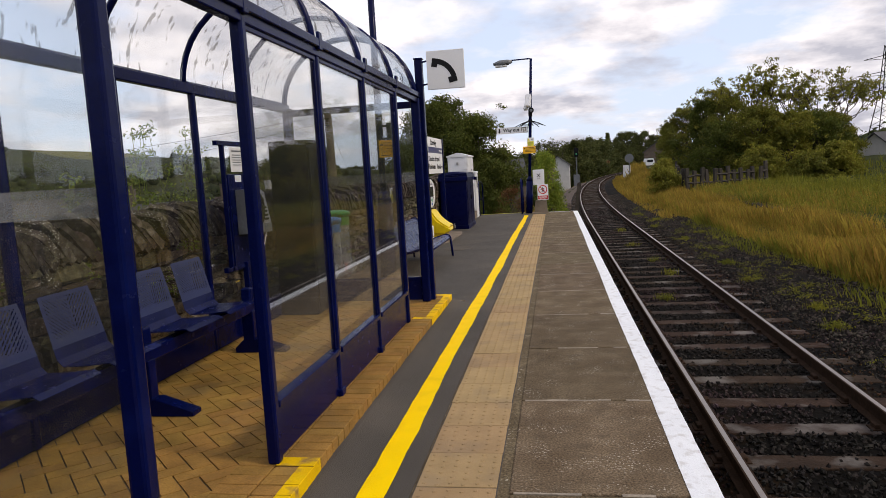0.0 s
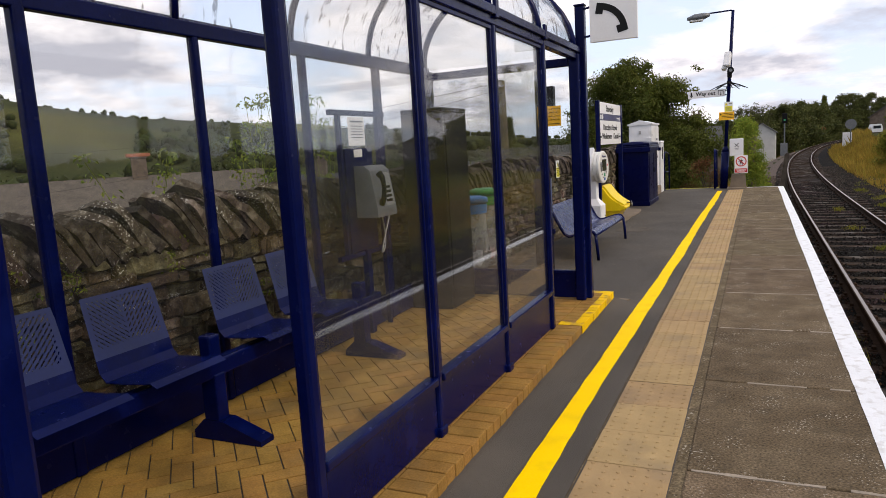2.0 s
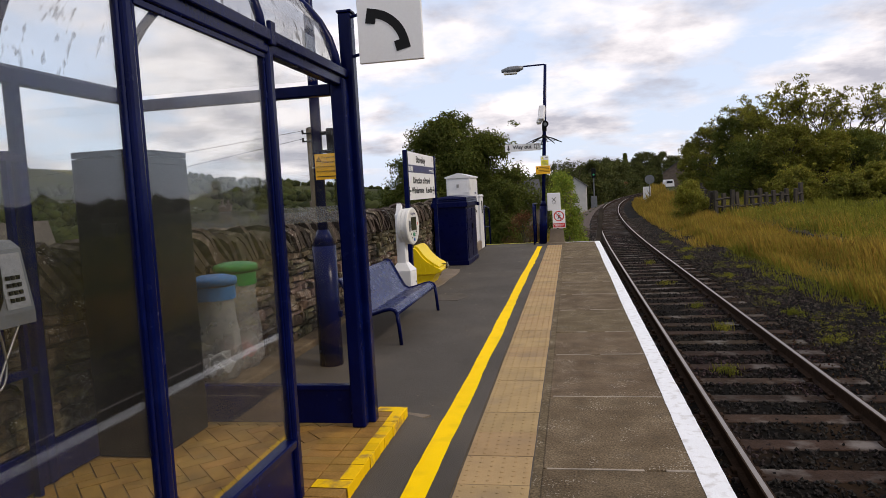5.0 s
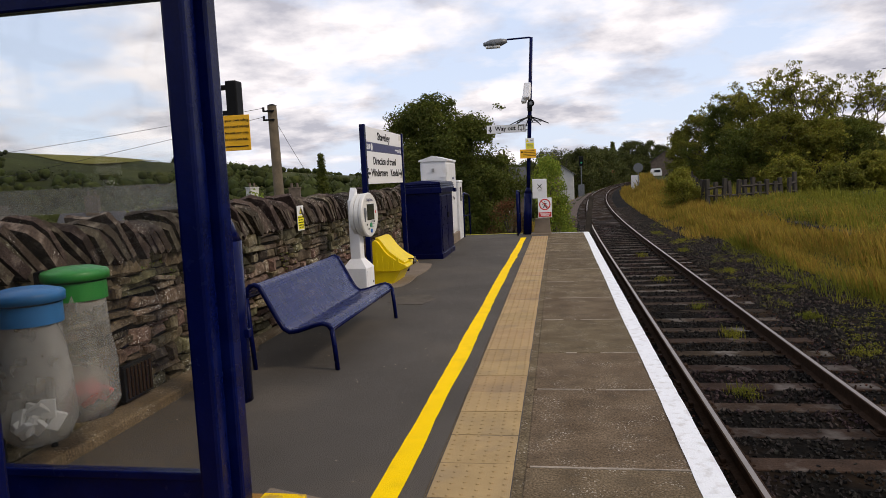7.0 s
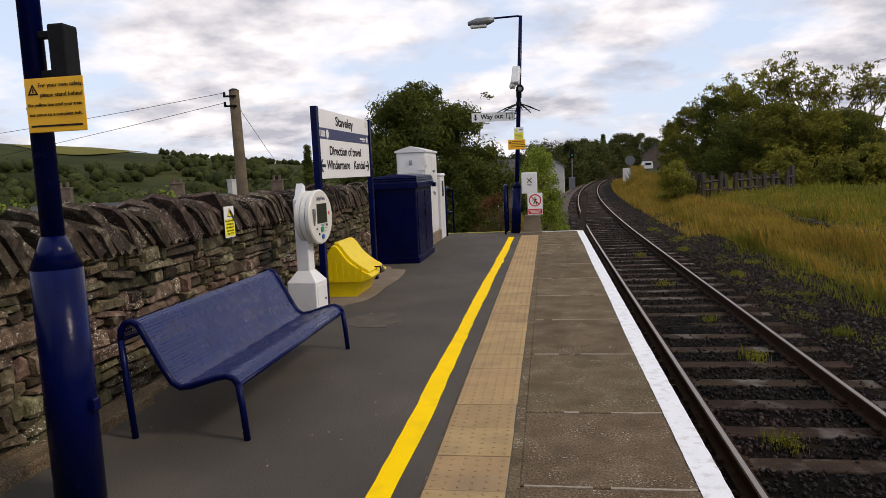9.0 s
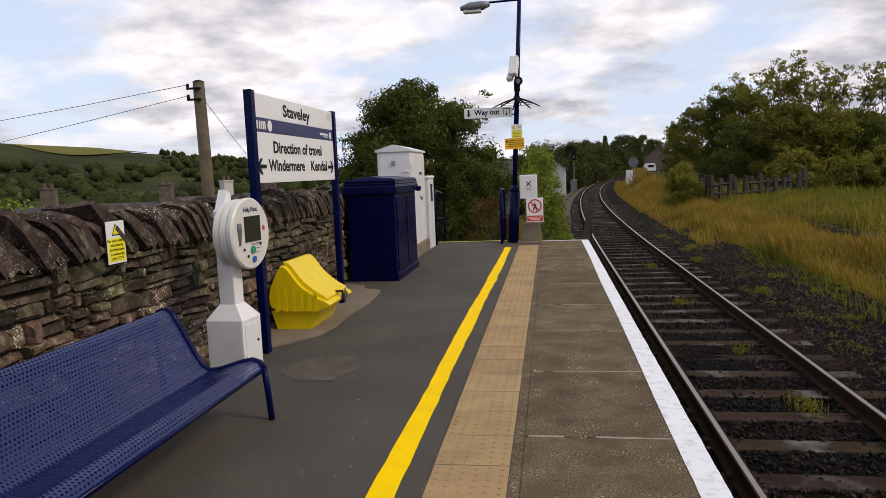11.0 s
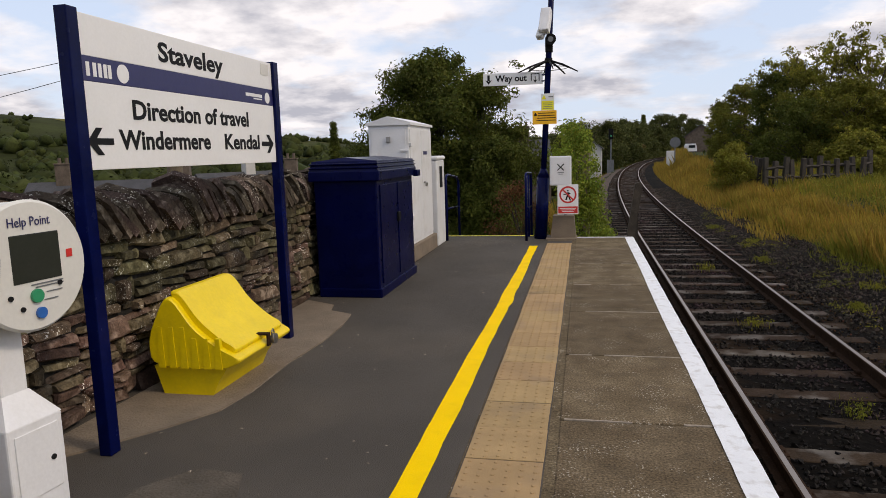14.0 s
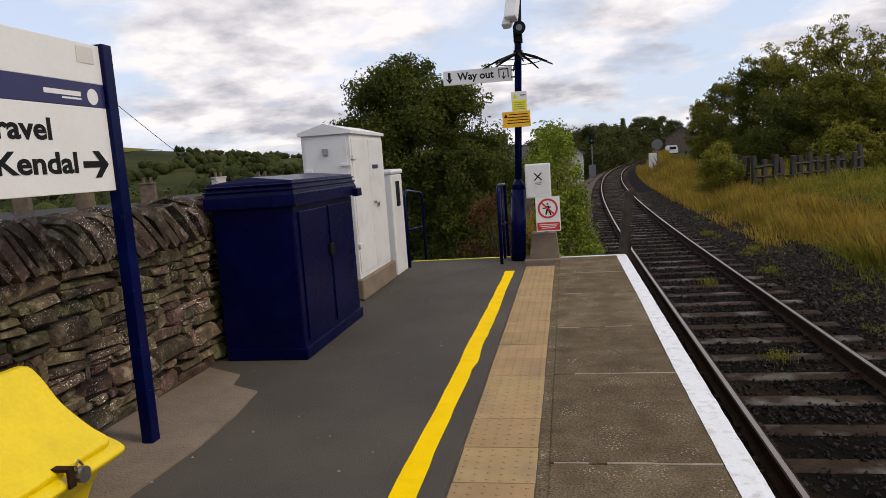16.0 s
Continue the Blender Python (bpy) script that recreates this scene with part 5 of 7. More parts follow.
part("warning_symbol", Soup().add([am @ Vector(p) for p in ((-0.18, 0.03, 0.002), (-0.12, 0.03, 0.002), (-0.15, 0.085, 0.002))], [(0, 1, 2)]), "ink", nt)

# signs beside the column
xm = facing(-0.25, 23.3, 1.16, 0.05, -1)
xs = thing("equipment_box", (-0.25, 23.35, 0.9), "white lidded wall box marked with a black cross", "box")
part("case", plate(Soup(), xm, 0.36, 0.49, 0.1, 0.012), "white", xs)
part("door", plate(Soup(), xm, 0.33, 0.46, 0.008, 0.004, 0, 0, 0.006), "white", xs)
part("cross", Soup().box(-0.075, 0.075, -0.009, 0.009, 0.006, 0.0075, 0, xm @ pose(0, 0.06, 0, 0, 0, 45)).box(-0.075, 0.075, -0.009, 0.009, 0.006, 0.0078, 0, xm @ pose(0, 0.06, 0, 0, 0, -45)), "ink", xs, "black cross")
part("print", bars(xm, [(0, -0.03, 0.1, 0.012), (0, -0.055, 0.08, 0.008)], 0.0085), "grey", xs)
bw = thing("sign_post", (-0.17, 23.36, 0), "grey steel post behind the warning signs", "post")
part("post", Soup().box(-0.2, -0.15, 23.42, 23.47, 0, 1.4, 0.005), "dark", bw)
nm = facing(-0.13, 23.26, 0.68, 0.05, -1)
ns = thing("no_trespass_sign", (-0.13, 23.27, 0.45), "white warning sign with a red prohibition ring", "sign")
part("board", plate(Soup(), nm, 0.345, 0.5, 0.006), "sign_white", ns)
ring = Soup()
for k in range(32):
    a0, a1 = 2 * math.pi * k / 32, 2 * math.pi * (k + 1) / 32
    ring.add([nm @ Vector((r * math.cos(a), 0.08 + r * math.sin(a), 0.0025)) for a, r in ((a0, 0.115), (a1, 0.115), (a1, 0.143), (a0, 0.143))], [(0, 1, 2, 3)])
ring.box(-0.125, 0.125, -0.012, 0.012, 0.001, 0.003, 0, nm @ pose(0, 0.08, 0, 0, 0, -45))
part("prohibition_ring", ring, "red", ns, "red prohibition ring")
part("symbol", Soup().box(-0.02, 0.025, 0.05, 0.12, 0, 0.002, 0, nm).box(-0.012, 0.012, 0.135, 0.16, 0, 0.002, 0, nm).box(-0.015, 0.01, -0.03, 0.05, 0, 0.002, 0, nm @ pose(-0.02, 0.02, 0, 0, 0, -18)).box(-0.01, 0.012, -0.03, 0.05, 0, 0.002, 0, nm @ pose(0.03, 0.01, 0, 0, 0, 22)).box(-0.06, 0.06, 0.085, 0.1, 0, 0.002, 0, nm @ pose(0, 0, 0, 0, 0, 8)), "ink", ns, "plain black symbol")
part("red_panel", plate(Soup(), nm, 0.32, 0.115, 0.001, 0, 0, -0.175, 0.0015), "red", ns)
part("print", bars(nm, [(0, -0.15 - 0.025 * k, 0.27 - 0.04 * k, 0.01) for k in range(3)], 0.0025), "sign_white", ns)
blk = thing("concrete_block", (-0.2, 23.4, 0), "rough concrete block under the warning signs", "block")
part("block", Soup().prism([(-0.43, 0.0), (0.0, 0.0), (-0.03, 0.4), (-0.38, 0.4)], "y", 23.3, 23.65), "concrete", blk)
part("footing", Soup().box(-0.5, 0.02, 23.2, 23.7, -0.05, 0.03, 0.01), "concrete", blk)

# old post at the platform corner
op = thing("timber_post", (1.05, 23.75, -1.2), "old dark leaning timber post at the platform corner", "post")
part("post", Soup().prism([(0.84, -1.2), (0.98, -1.2), (1.0, 0.1), (1.11, 0.86), (1.08, 0.93), (0.99, 0.9), (0.86, 0.0)], "y", 23.7, 23.82), "bark", op)
part("post", Soup().prism([(1.0, -1.2), (1.07, -1.2), (1.05, 0.3), (1.0, 0.33)], "y", 23.84, 23.92), "old_wood", op)

# camera notice on the wall
vm = facing(-2.712, 13.235, 1.135, 1, 0)
vn = notice(vm, 0.195, 0.285, "sign_white", "white and yellow camera notice on the stone wall", rows=[])
part("yellow_panel", plate(Soup(), vm, 0.175, 0.155, 0.001, 0, 0, -0.05, 0.0012), "sign_lemon", vn)
part("yellow_symbol", Soup().add([vm @ Vector(p) for p in ((-0.04, 0.05, 0.0015), (0.04, 0.05, 0.0015), (0.0, 0.125, 0.0015))], [(0, 1, 2)]), "sign_lemon", vn)
for k, line in enumerate(("For your comfort", "and security", "this help point", "is covered by", "24hr CCTV")):
    lettering(line, 0.027, vm @ pose(0, 0.012 - 0.03 * k, 0.002), vn)
part("symbol_outline", Soup().add([vm @ Vector((u, v, 0.0025)) for u, v in ((-0.045, 0.047), (0.045, 0.047), (0.0, 0.13), (-0.034, 0.054), (0.034, 0.054), (0.0, 0.117))], [(0, 1, 4, 3), (1, 2, 5, 4), (2, 0, 3, 5)]).box(-0.016, 0.014, 0.066, 0.079, 0.0018, 0.0028, 0, vm @ pose(0, 0.012, 0, 0, 0, -20)), "ink", vn, "black triangle with a camera shape")

# iron grating low in the wall
gt = thing("drain_grating", (-2.72, 10.02, 0.1), "dark iron grating low in the stone wall", "grating")
part("frame", Soup().box(-2.76, -2.72, 9.86, 10.18, 0.09, 0.34, 0.004), "ink", gt)
for k in range(7):
    part("bar", Soup().box(-2.722, -2.708, 9.885 + 0.042 * k, 9.905 + 0.042 * k, 0.11, 0.32, 0.003), "rail_side", gt)

# inspection cover and loose concrete patch
mh = thing("inspection_cover", (-1.6, 13.97, 0), "grey metal inspection cover set in the asphalt", "manhole cover")
part("frame", Soup().box(-1.77, -1.45, 13.81, 14.12, -0.02, 0.004, 0.001), "joint", mh)
part("plate", Soup().box(-1.755, -1.465, 13.825, 14.105, -0.02, 0.007, 0.002), "worn_patch", mh)

# ---- trees and plants ----
def leaves(soup, centres, count, size, rnd, flat=0.7):
    for k in range(count):
        c, r = centres[rnd.randrange(len(centres))]
        d = Vector((rnd.gauss(0, 0.52), rnd.gauss(0, 0.52), rnd.gauss(0, 0.52) * flat))
        d *= r * min(1.0, 1.05 / max(d.length, 1e-6))
        p = Vector(c) + d
        n = (d / max(r, 1e-6) + Vector((rnd.uniform(-0.9, 0.9), rnd.uniform(-0.9, 0.9), rnd.uniform(-0.3, 1.0)))).normalized()
        u = n.orthogonal().normalized()
        u = Matrix.Rotation(rnd.random() * 6.28, 3, n) @ u
        v = n.cross(u)
        s = size * rnd.uniform(0.6, 1.35)
        b = n * s * 0.25
        soup.add([p - u * s, p + v * s * 0.5 + b, p + u * s, p - v * s * 0.5 + b], [(0, 1, 2, 3)])


def tree(name, x, y, z0, top, spread, material, label, seed, count=5000, size=0.17, clumps=26, low=0.25, category="tree", group="trees", lean=0.0, open_crown=0.0, fine=1.0):
    rnd = random.Random(seed)
    h = top - z0
    t = thing(name, (x, y, z0), label, category, group)
    tr, centres = Soup(), []
    tips = []
    tr.tube([(x, y, z0 - 0.3), (x + 0.02 * h, y, z0 + 0.35 * h), (x + lean * h * 0.5, y, z0 + 0.7 * h)], [0.03 * h + 0.05, 0.02 * h + 0.03, 0.02], 8)
    for k in range(clumps):
        f = low + (1 - low) * (k + 0.5) / clumps
        a = rnd.random() * 6.28
        w = spread * math.sin(math.pi * (0.12 + 0.8 * f)) ** 0.8 * rnd.uniform(0.25, 1.0)
        r = (0.24 + 0.14 * rnd.random()) * spread * (1.15 - 0.5 * f) * fine + 0.15
        c = Vector((x + lean * h * f + w * math.cos(a), y + w * math.sin(a), z0 + h * f - r * 0.5))
        centres.append((c, r))
        tr.tube([(x + lean * h * f * 0.4, y, z0 + h * max(0.1, f - 0.3)), (x + lean * h * f * 0.7 + 0.55 * w * math.cos(a), y + 0.55 * w * math.sin(a), z0 + h * (f - 0.12)), c], [0.012 * h * (1.1 - f) + 0.012, 0.02 + 0.004 * h * (1 - f), 0.008], 5)
    centres.append((Vector((x + lean * h, y, top - 0.3 * spread * 0.4)), 0.2 * spread + 0.1))
    cr = Soup()
    count, size = int(count * 3.4), size * 0.5
    leaves(cr, centres, count, size, rnd)
    if open_crown:
        twigs = [(c + Vector((rnd.gauss(0, 1), rnd.gauss(0, 1), abs(rnd.gauss(0, 1)))) * r * open_crown * 0.5, 0.4 * r) for c, r in centres for q in range(3)]
        leaves(cr, twigs, count // 5, size, rnd)
    part("trunk", tr, "bark", t)
    part("crown", cr, material, t)
    return t


tree("bushy_tree", -6.1, 41.0, -3.0, 5.6, 3.5, "leaf_dark", "broad dark green bushy tree below the platform", 5, 19000, 0.16, 70, 0.03, open_crown=1.2)
tree("bushy_tree", -3.9, 39.5, -3.0, 4.5, 2.5, "leaf_dark", "dark green bushy tree below the platform", 6, 10000, 0.15, 46, 0.05, open_crown=1.2)
tree("bushy_tree", -3.0, 37.5, -3.0, 2.0, 1.5, "leaf_dark", "low dark bush by the steps", 7, 4000, 0.13, 24, 0.05)
tree("bushy_tree", -8.6, 42.0, -3.5, 3.6, 2.0, "leaf_dark", "dark green bushy tree below the platform", 8, 6000, 0.16, 30, 0.05)
def conifer(x, y, z0, top, spread, label, seed):
    """A spruce: a straight stem with drooping whorls that narrow towards the tip."""
    rnd = random.Random(seed)
    t = thing("conifer", (x, y, z0), label, "tree", "conifers")
    h, wood, sprays = top - z0, Soup(), []
    wood.tube([(x, y, z0 - 0.3), (x, y, z0 + 0.6 * h), (x, y, top)], [0.02 * h, 0.012 * h, 0.01], 7)
    for k in range(70):
        f = 0.08 + 0.9 * k / 70
        a, w = k * 2.4 + rnd.random(), spread * (1.02 - f) * rnd.uniform(0.7, 1.1)
        tip = Vector((x + w * math.cos(a), y + w * math.sin(a), z0 + h * f - 0.25 * w))
        wood.tube([(x, y, z0 + h * f), tip], [0.03, 0.01], 4)
        sprays += [(Vector((x, y, z0 + h * f)).lerp(tip, q), 0.14 * spread + 0.08) for q in (0.4, 0.7, 1.0)]
    cr = Soup()
    leaves(cr, sprays, 9000, 0.05 * spread, rnd)
    part("trunk", wood, "bark", t)
    part("crown", cr, "leaf_dark", t)


conifer(-36.6, 110, -6.0, 6.7, 2.5, "dark spruce standing beyond the village roofs", 17)

def airy_tree(x, y, z0, top, spread, material, label, seed, count=15000, size=0.11):
    """An open crown: forking limbs that show against the sky, with small sprays of leaves at their ends."""
    rnd = random.Random(seed)
    t = thing("ash_tree", (x, y, z0), label, "tree", "hedgerow trees")
    wood, sprays, h = Soup(), [], top - z0

    def fork(p, d, length, r, depth):
        bend = Vector((rnd.gauss(0, 0.12), rnd.gauss(0, 0.12), rnd.gauss(0.05, 0.08)))
        mid, end = p + d * length * 0.5, p + (d + bend).normalized() * length
        wood.tube([p, mid, end], [r, r * 0.82, r * 0.62], 6 if depth > 2 else 4)
        if depth <= 1:
            sprays.append((end, rnd.uniform(0.22, 0.42)))
            sprays.append((mid + Vector((rnd.gauss(0, 0.2), rnd.gauss(0, 0.2), rnd.gauss(0, 0.2))), rnd.uniform(0.12, 0.28)))
        if depth == 0:
            return
        for q in range(rnd.choice((2, 3, 3))):
            turn = Vector((rnd.gauss(0, 0.62), rnd.gauss(0, 0.62), rnd.uniform(-0.1, 0.5)))
            fork(end, (d + turn * spread).normalized(), length * rnd.uniform(0.6, 0.85), r * 0.6, depth - 1)

    base = Vector((x, y, z0 - 0.3))
    for q in range(3):
        a = 2.1 * q + rnd.random()
        fork(base, Vector((0.28 * math.cos(a), 0.28 * math.sin(a), 1)).normalized(), 0.4 * h, 0.016 * h, 4)
    high = max(c.z for c, r in sprays) + 0.3
    k = (top - z0) / (high - z0)
    fit_z = lambda z: z0 + (z - z0) * k
    wood.v = [(a, b, fit_z(c)) for a, b, c in wood.v]
    sprays = [(Vector((c.x, c.y, fit_z(c.z))), r) for c, r in sprays]
    cr = Soup()
    leaves(cr, sprays, count, size, rnd)
    part("trunk", wood, "bark", t)
    part("crown", cr, material, t)
    return t


# hawthorn row, then the open ash trees behind, then the lower bushes before them
RIGHT = [(14.6, 90, 5.9, 2.3, "leaf"), (14.6, 80, 6.9, 2.9, "leaf"), (14.8, 71, 6.9, 3.0, "leaf_dark"), (16.4, 67, 6.6, 2.7, "leaf"), (18.6, 66, 5.6, 2.7, "leaf_light"), (14.0, 60, 4.3, 2.8, "leaf_dark"), (16.0, 58, 5.2, 2.8, "leaf"), (18.4, 58, 4.6, 2.6, "leaf_light"), (20.6, 59, 4.6, 2.6, "leaf_dark"), (22.6, 62, 4.6, 2.5, "leaf"), (24.4, 66, 4.4, 2.0, "leaf"), (22.0, 67, 5.0, 2.6, "leaf_dark"), (15.0, 53, 1.9, 1.6, "leaf_light"), (17.4, 51, 1.3, 1.5, "leaf"), (19.6, 52, 2.0, 1.7, "leaf_light")]
for i, (x, y, top, sp_, m) in enumerate(RIGHT):
    tree("hedgerow_tree", x, y, -0.6, top, sp_, m, "leafy hedgerow tree beyond the grass verge" if m != "leaf_dark" else "dense dark hedgerow tree beyond the verge", 40 + i, 5200 if top > 5 else 3800, 0.18, 70, 0.04, group="hedgerow trees", open_crown=1.5, fine=0.62)
for x, y, top, sp_, seed, n in ((17.6, 72, 8.9, 0.6, 31, 4200), (21.6, 71, 10.3, 0.6, 36, 6500), (24.6, 70, 9.0, 0.6, 33, 5200)):
    airy_tree(x, y, -0.6, top, sp_, "leaf_light", "tall open-crowned ash tree with visible limbs", seed, n)
tree("round_bush", 7.5, 47.8, -0.9, 1.5, 1.35, "leaf_light", "rounded green bush by the fence", 71, 3500, 0.12, 26, 0.1, group="bushes")
FAR = [(-5, 1.0, 140), (-4.2, 1.1, 150), (-3.4, 0.9, 140), (-2.6, 1.2, 160), (-1.8, 1.0, 145), (-1.0, 1.2, 165), (-0.3, 1.0, 150), (0.4, 1.25, 168), (1.0, 1.5, 150), (1.7, 1.95, 140), (2.3, 1.7, 160), (2.8, 2.05, 172), (3.4, 1.75, 165), (3.8, 1.9, 178), (4.9, 1.6, 190), (5.4, 2.3, 196), (6.0, 2.35, 205), (6.6, 2.0, 205), (7.2, 2.3, 212), (8.0, 1.9, 215), (3.0, 0.9, 150), (4.4, 0.9, 176)]
for i, (az, el, y) in enumerate(FAR):
    x = 0.3 + y * math.tan(radians(az))
    tree("line_side_tree", x, y, -2.0, 1.5 + y * math.tan(radians(el)), 4.6, "far_leaf", "distant dark green tree beside the curve", 90 + i, 2400, 0.42, 80, -0.02, group="distant trees", fine=0.85)
conifer(14.0, 182, -2.0, 9.1, 2.6, "tall dark spruce far down the line", 121)
airy_tree(0.2, 122, -1.5, 6.4, 0.55, "far_leaf", "thin open-crowned tree far down the line", 38, 3200, 0.12)

M["leaf_red"] = leaf_mat("russet_leaves", (0.2, 0.085, 0.035), (0.12, 0.075, 0.025), 0.4, 0.3)
tree("shrub", -1.3, 27.0, -2.4, 0.75, 0.75, "leaf_red", "russet-leaved shrub beyond the platform end", 77, 1500, 0.07, 20, 0.05, "bush", "bushes")

# ivy over the end of the boundary
iv, rnd = Soup(), random.Random(33)
def ivy_spot():
    f = rnd.random() ** 1.1
    return (-0.3 + (1.1 - 0.75 * f) * rnd.random(), 24.4 + 3.4 * rnd.random(), -1.15 + 3.15 * f)


leaves(iv, [(ivy_spot(), 0.24) for k in range(130)], 26000, 0.036, rnd)
ivy = thing("ivy_bush", (0.4, 25.5, -1.1), "bright green ivy bush behind the warning signs", "bush")
part("foliage", iv, "ivy", ivy)
st = Soup()
for k in range(8):
    st.tube([(0.0 + 0.03 * k, 25.0 + 0.22 * k, -1.3), (0.02 + 0.03 * k, 25.0 + 0.22 * k, -0.3), (0.0 + 0.03 * k, 25.1 + 0.2 * k, 1.2)], [0.03, 0.02, 0.008], 5)
part("stems", st, "bark", ivy)
gp = thing("overgrown_pillar", (0.05, 26.0, -1.3), "old grey stone pillar among the ivy", "pillar")
part("pillar", Soup().box(-0.2, 0.25, 25.8, 26.2, -1.4, 1.5, 0.03), "concrete", gp)


def blades(soup, rnd, count, spot, height, width):
    for k in range(count):
        x, y, z, s = spot(rnd)
        h = height * rnd.uniform(0.5, 1.25) * s
        a = rnd.random() * 6.28
        dx, dy = math.cos(a) * width * (0.6 + 0.5 * s), math.sin(a) * width * (0.6 + 0.5 * s)
        lx, ly = rnd.gauss(-0.08, 0.16) * h, rnd.gauss(0, 0.16) * h
        soup.add([(x - dx, y - dy, z), (x + dx, y + dy, z), (x + dx * 0.5 + lx * 0.4, y + dy * 0.5 + ly * 0.4, z + h * 0.6), (x + lx, y + ly, z + h)], [(0, 1, 2), (0, 2, 3)])


def verge_spot(lo, hi, ya, yb, power=1.5):
    def spot(rnd):
        y = ya + (yb - ya) * rnd.random() ** power
        x = track_x(y) + lo + (hi - lo) * rnd.random()
        n = noise.noise((x * 0.7, y * 0.35, 1.0))
        return x, y, ground_z(x, y) - 0.03, max(0.35, 0.9 + 0.9 * n)
    return spot


gr, rnd = Soup(), random.Random(50)
blades(gr, rnd, 52000, verge_spot(3.3, 6.0, 6, 75), 0.5, 0.0045)
blades(gr, rnd, 9000, verge_spot(6.2, 10.0, 10, 60), 0.4, 0.006)
blades(gr, rnd, 9000, verge_spot(2.2, 3.6, 30, 110, 1.2), 0.5, 0.012)
blades(gr, rnd, 6000, verge_spot(3.3, 6.2, 60, 170, 1.0), 0.7, 0.03)
blades(gr, rnd, 6000, verge_spot(-5.5, -2.9, 34, 150, 1.3), 0.6, 0.025)
solid("tall_dry_grass", gr, "grass_gold", label="tall dry golden grass along the track", category="grass", kind="stuff")
gr, rnd = Soup(), random.Random(51)
blades(gr, rnd, 46000, verge_spot(6.1, 14.0, 10, 60), 0.32, 0.011)
blades(gr, rnd, 26000, verge_spot(3.1, 6.2, 6, 60), 0.36, 0.0055)
blades(gr, rnd, 12000, verge_spot(2.5, 4.2, 4, 50), 0.24, 0.006)
blades(gr, rnd, 5000, verge_spot(8.0, 24.0, 30, 60), 0.5, 0.025)
blades(gr, rnd, 3000, verge_spot(-4.5, -2.6, 24.5, 50, 1.3), 0.3, 0.012)
solid("green_verge_grass", gr, "grass_green", label="rough green grass and weeds on the verge", category="grass", kind="stuff")

sc, rnd = Soup(), random.Random(57)
for k in range(260):
    y = 14 + 44 * rnd.random()
    x = track_x(y) + 6.5 + 9 * rnd.random() ** 1.3
    h = rnd.uniform(0.15, 0.55)
    leaves(sc, [((x + rnd.gauss(0, 0.25), y + rnd.gauss(0, 0.3), ground_z(x, y) + h * rnd.random()), 0.2) for q in range(6)], 90, 0.034, rnd)
solid("verge_scrub", sc, "leaf_light", label="low yellow-green scrub on the disused platform", category="scrub", kind="stuff")
# weeds in the ballast, at the platform foot, on and behind the wall
wd, rnd = Soup(), random.Random(52)
for u, y in ((-1.15, 10.3), (-1.12, 11.2), (-1.2, 7.4), (-1.18, 8.6), (-1.2, 19.0), (0.25, 18.3), (0.1, 21.5), (1.6, 15.0), (1.75, 17.2), (1.9, 12.2), (2.2, 9.0), (1.8, 22.5), (2.3, 20.0), (1.5, 27.0), (2.0, 30.0), (0.2, 26.0), (1.7, 11.0), (2.4, 14.0), (1.55, 33.0), (2.5, 24.0), (0.3, 16.1), (-0.2, 13.4)):
    n = 40 if abs(u) > 0.5 else 22
    h = rnd.uniform(0.05, 0.13)
    leaves(wd, [((track_x(y) + u + rnd.gauss(0, 0.07), y + rnd.gauss(0, 0.1), -1.06 + 0.7 * h * rnd.random()), 0.07) for q in range(9)], n * 6, 0.016, rnd)
    blades(wd, rnd, n * 3, lambda r: (track_x(y) + u + r.gauss(0, 0.09), y + r.gauss(0, 0.13), -1.1, 1.0), h * 1.2, 0.004)
for k in range(420):
    y, u = 3 + 36 * rnd.random() ** 1.3, rnd.uniform(1.5, 3.3)
    if noise.noise((u * 1.2, y * 0.45, 9)) < -0.05:
        continue
    leaves(wd, [((track_x(y) + u + rnd.gauss(0, 0.1), y + rnd.gauss(0, 0.12), -1.05 + 0.08 * rnd.random()), 0.08) for q in range(6)], 60, 0.014, rnd, 0.4)
solid("ballast_weeds", wd, "grass_green", label="small green weeds growing in the ballast", category="weeds", kind="stuff").location.z = RAISE
wp, rnd = Soup(), random.Random(53)
for y, x, z, h, n in ((5.4, -3.35, 1.15, 0.45, 50), (6.3, -3.3, 1.15, 0.55, 70), (6.6, -3.4, 1.1, 0.9, 90), (7.0, -3.35, 1.1, 0.95, 90), (7.6, -3.4, 1.1, 0.8, 60), (12.9, -3.0, 1.32, 0.12, 30), (11.1, -3.4, 1.15, 0.25, 40)):
    for s in range(3):
        dx, dy = rnd.gauss(0, 0.09), rnd.gauss(0, 0.16)
        pts = [(x + dx * f, y + dy * f * 1.5, z - 0.3 + (h + 0.3) * f) for f in (0.3, 0.5, 0.7, 0.85, 1.0)]
        wp.tube(pts, 0.0025, 4)
        leaves(wp, [(Vector(p), 0.06 + 0.07 * (1 - i / 5)) for i, p in enumerate(pts)], int(n * 1.3), 0.019, rnd)
for y, x, z, n in ((3.6, -2.93, 0.95, 90), (4.4, -2.93, 1.02, 70), (5.2, -2.93, 0.98, 60), (6.0, -2.92, 0.7, 60), (4.0, -2.92, 0.75, 60), (6.4, -2.92, 1.0, 60), (10.4, -2.75, 0.95, 12), (12.7, -2.74, 0.75, 12)):
    leaves(wp, [((x + 0.03, y + rnd.gauss(0, 0.12), z + rnd.gauss(0, 0.06)), 0.05) for q in range(8)], n * 2, 0.014, rnd)
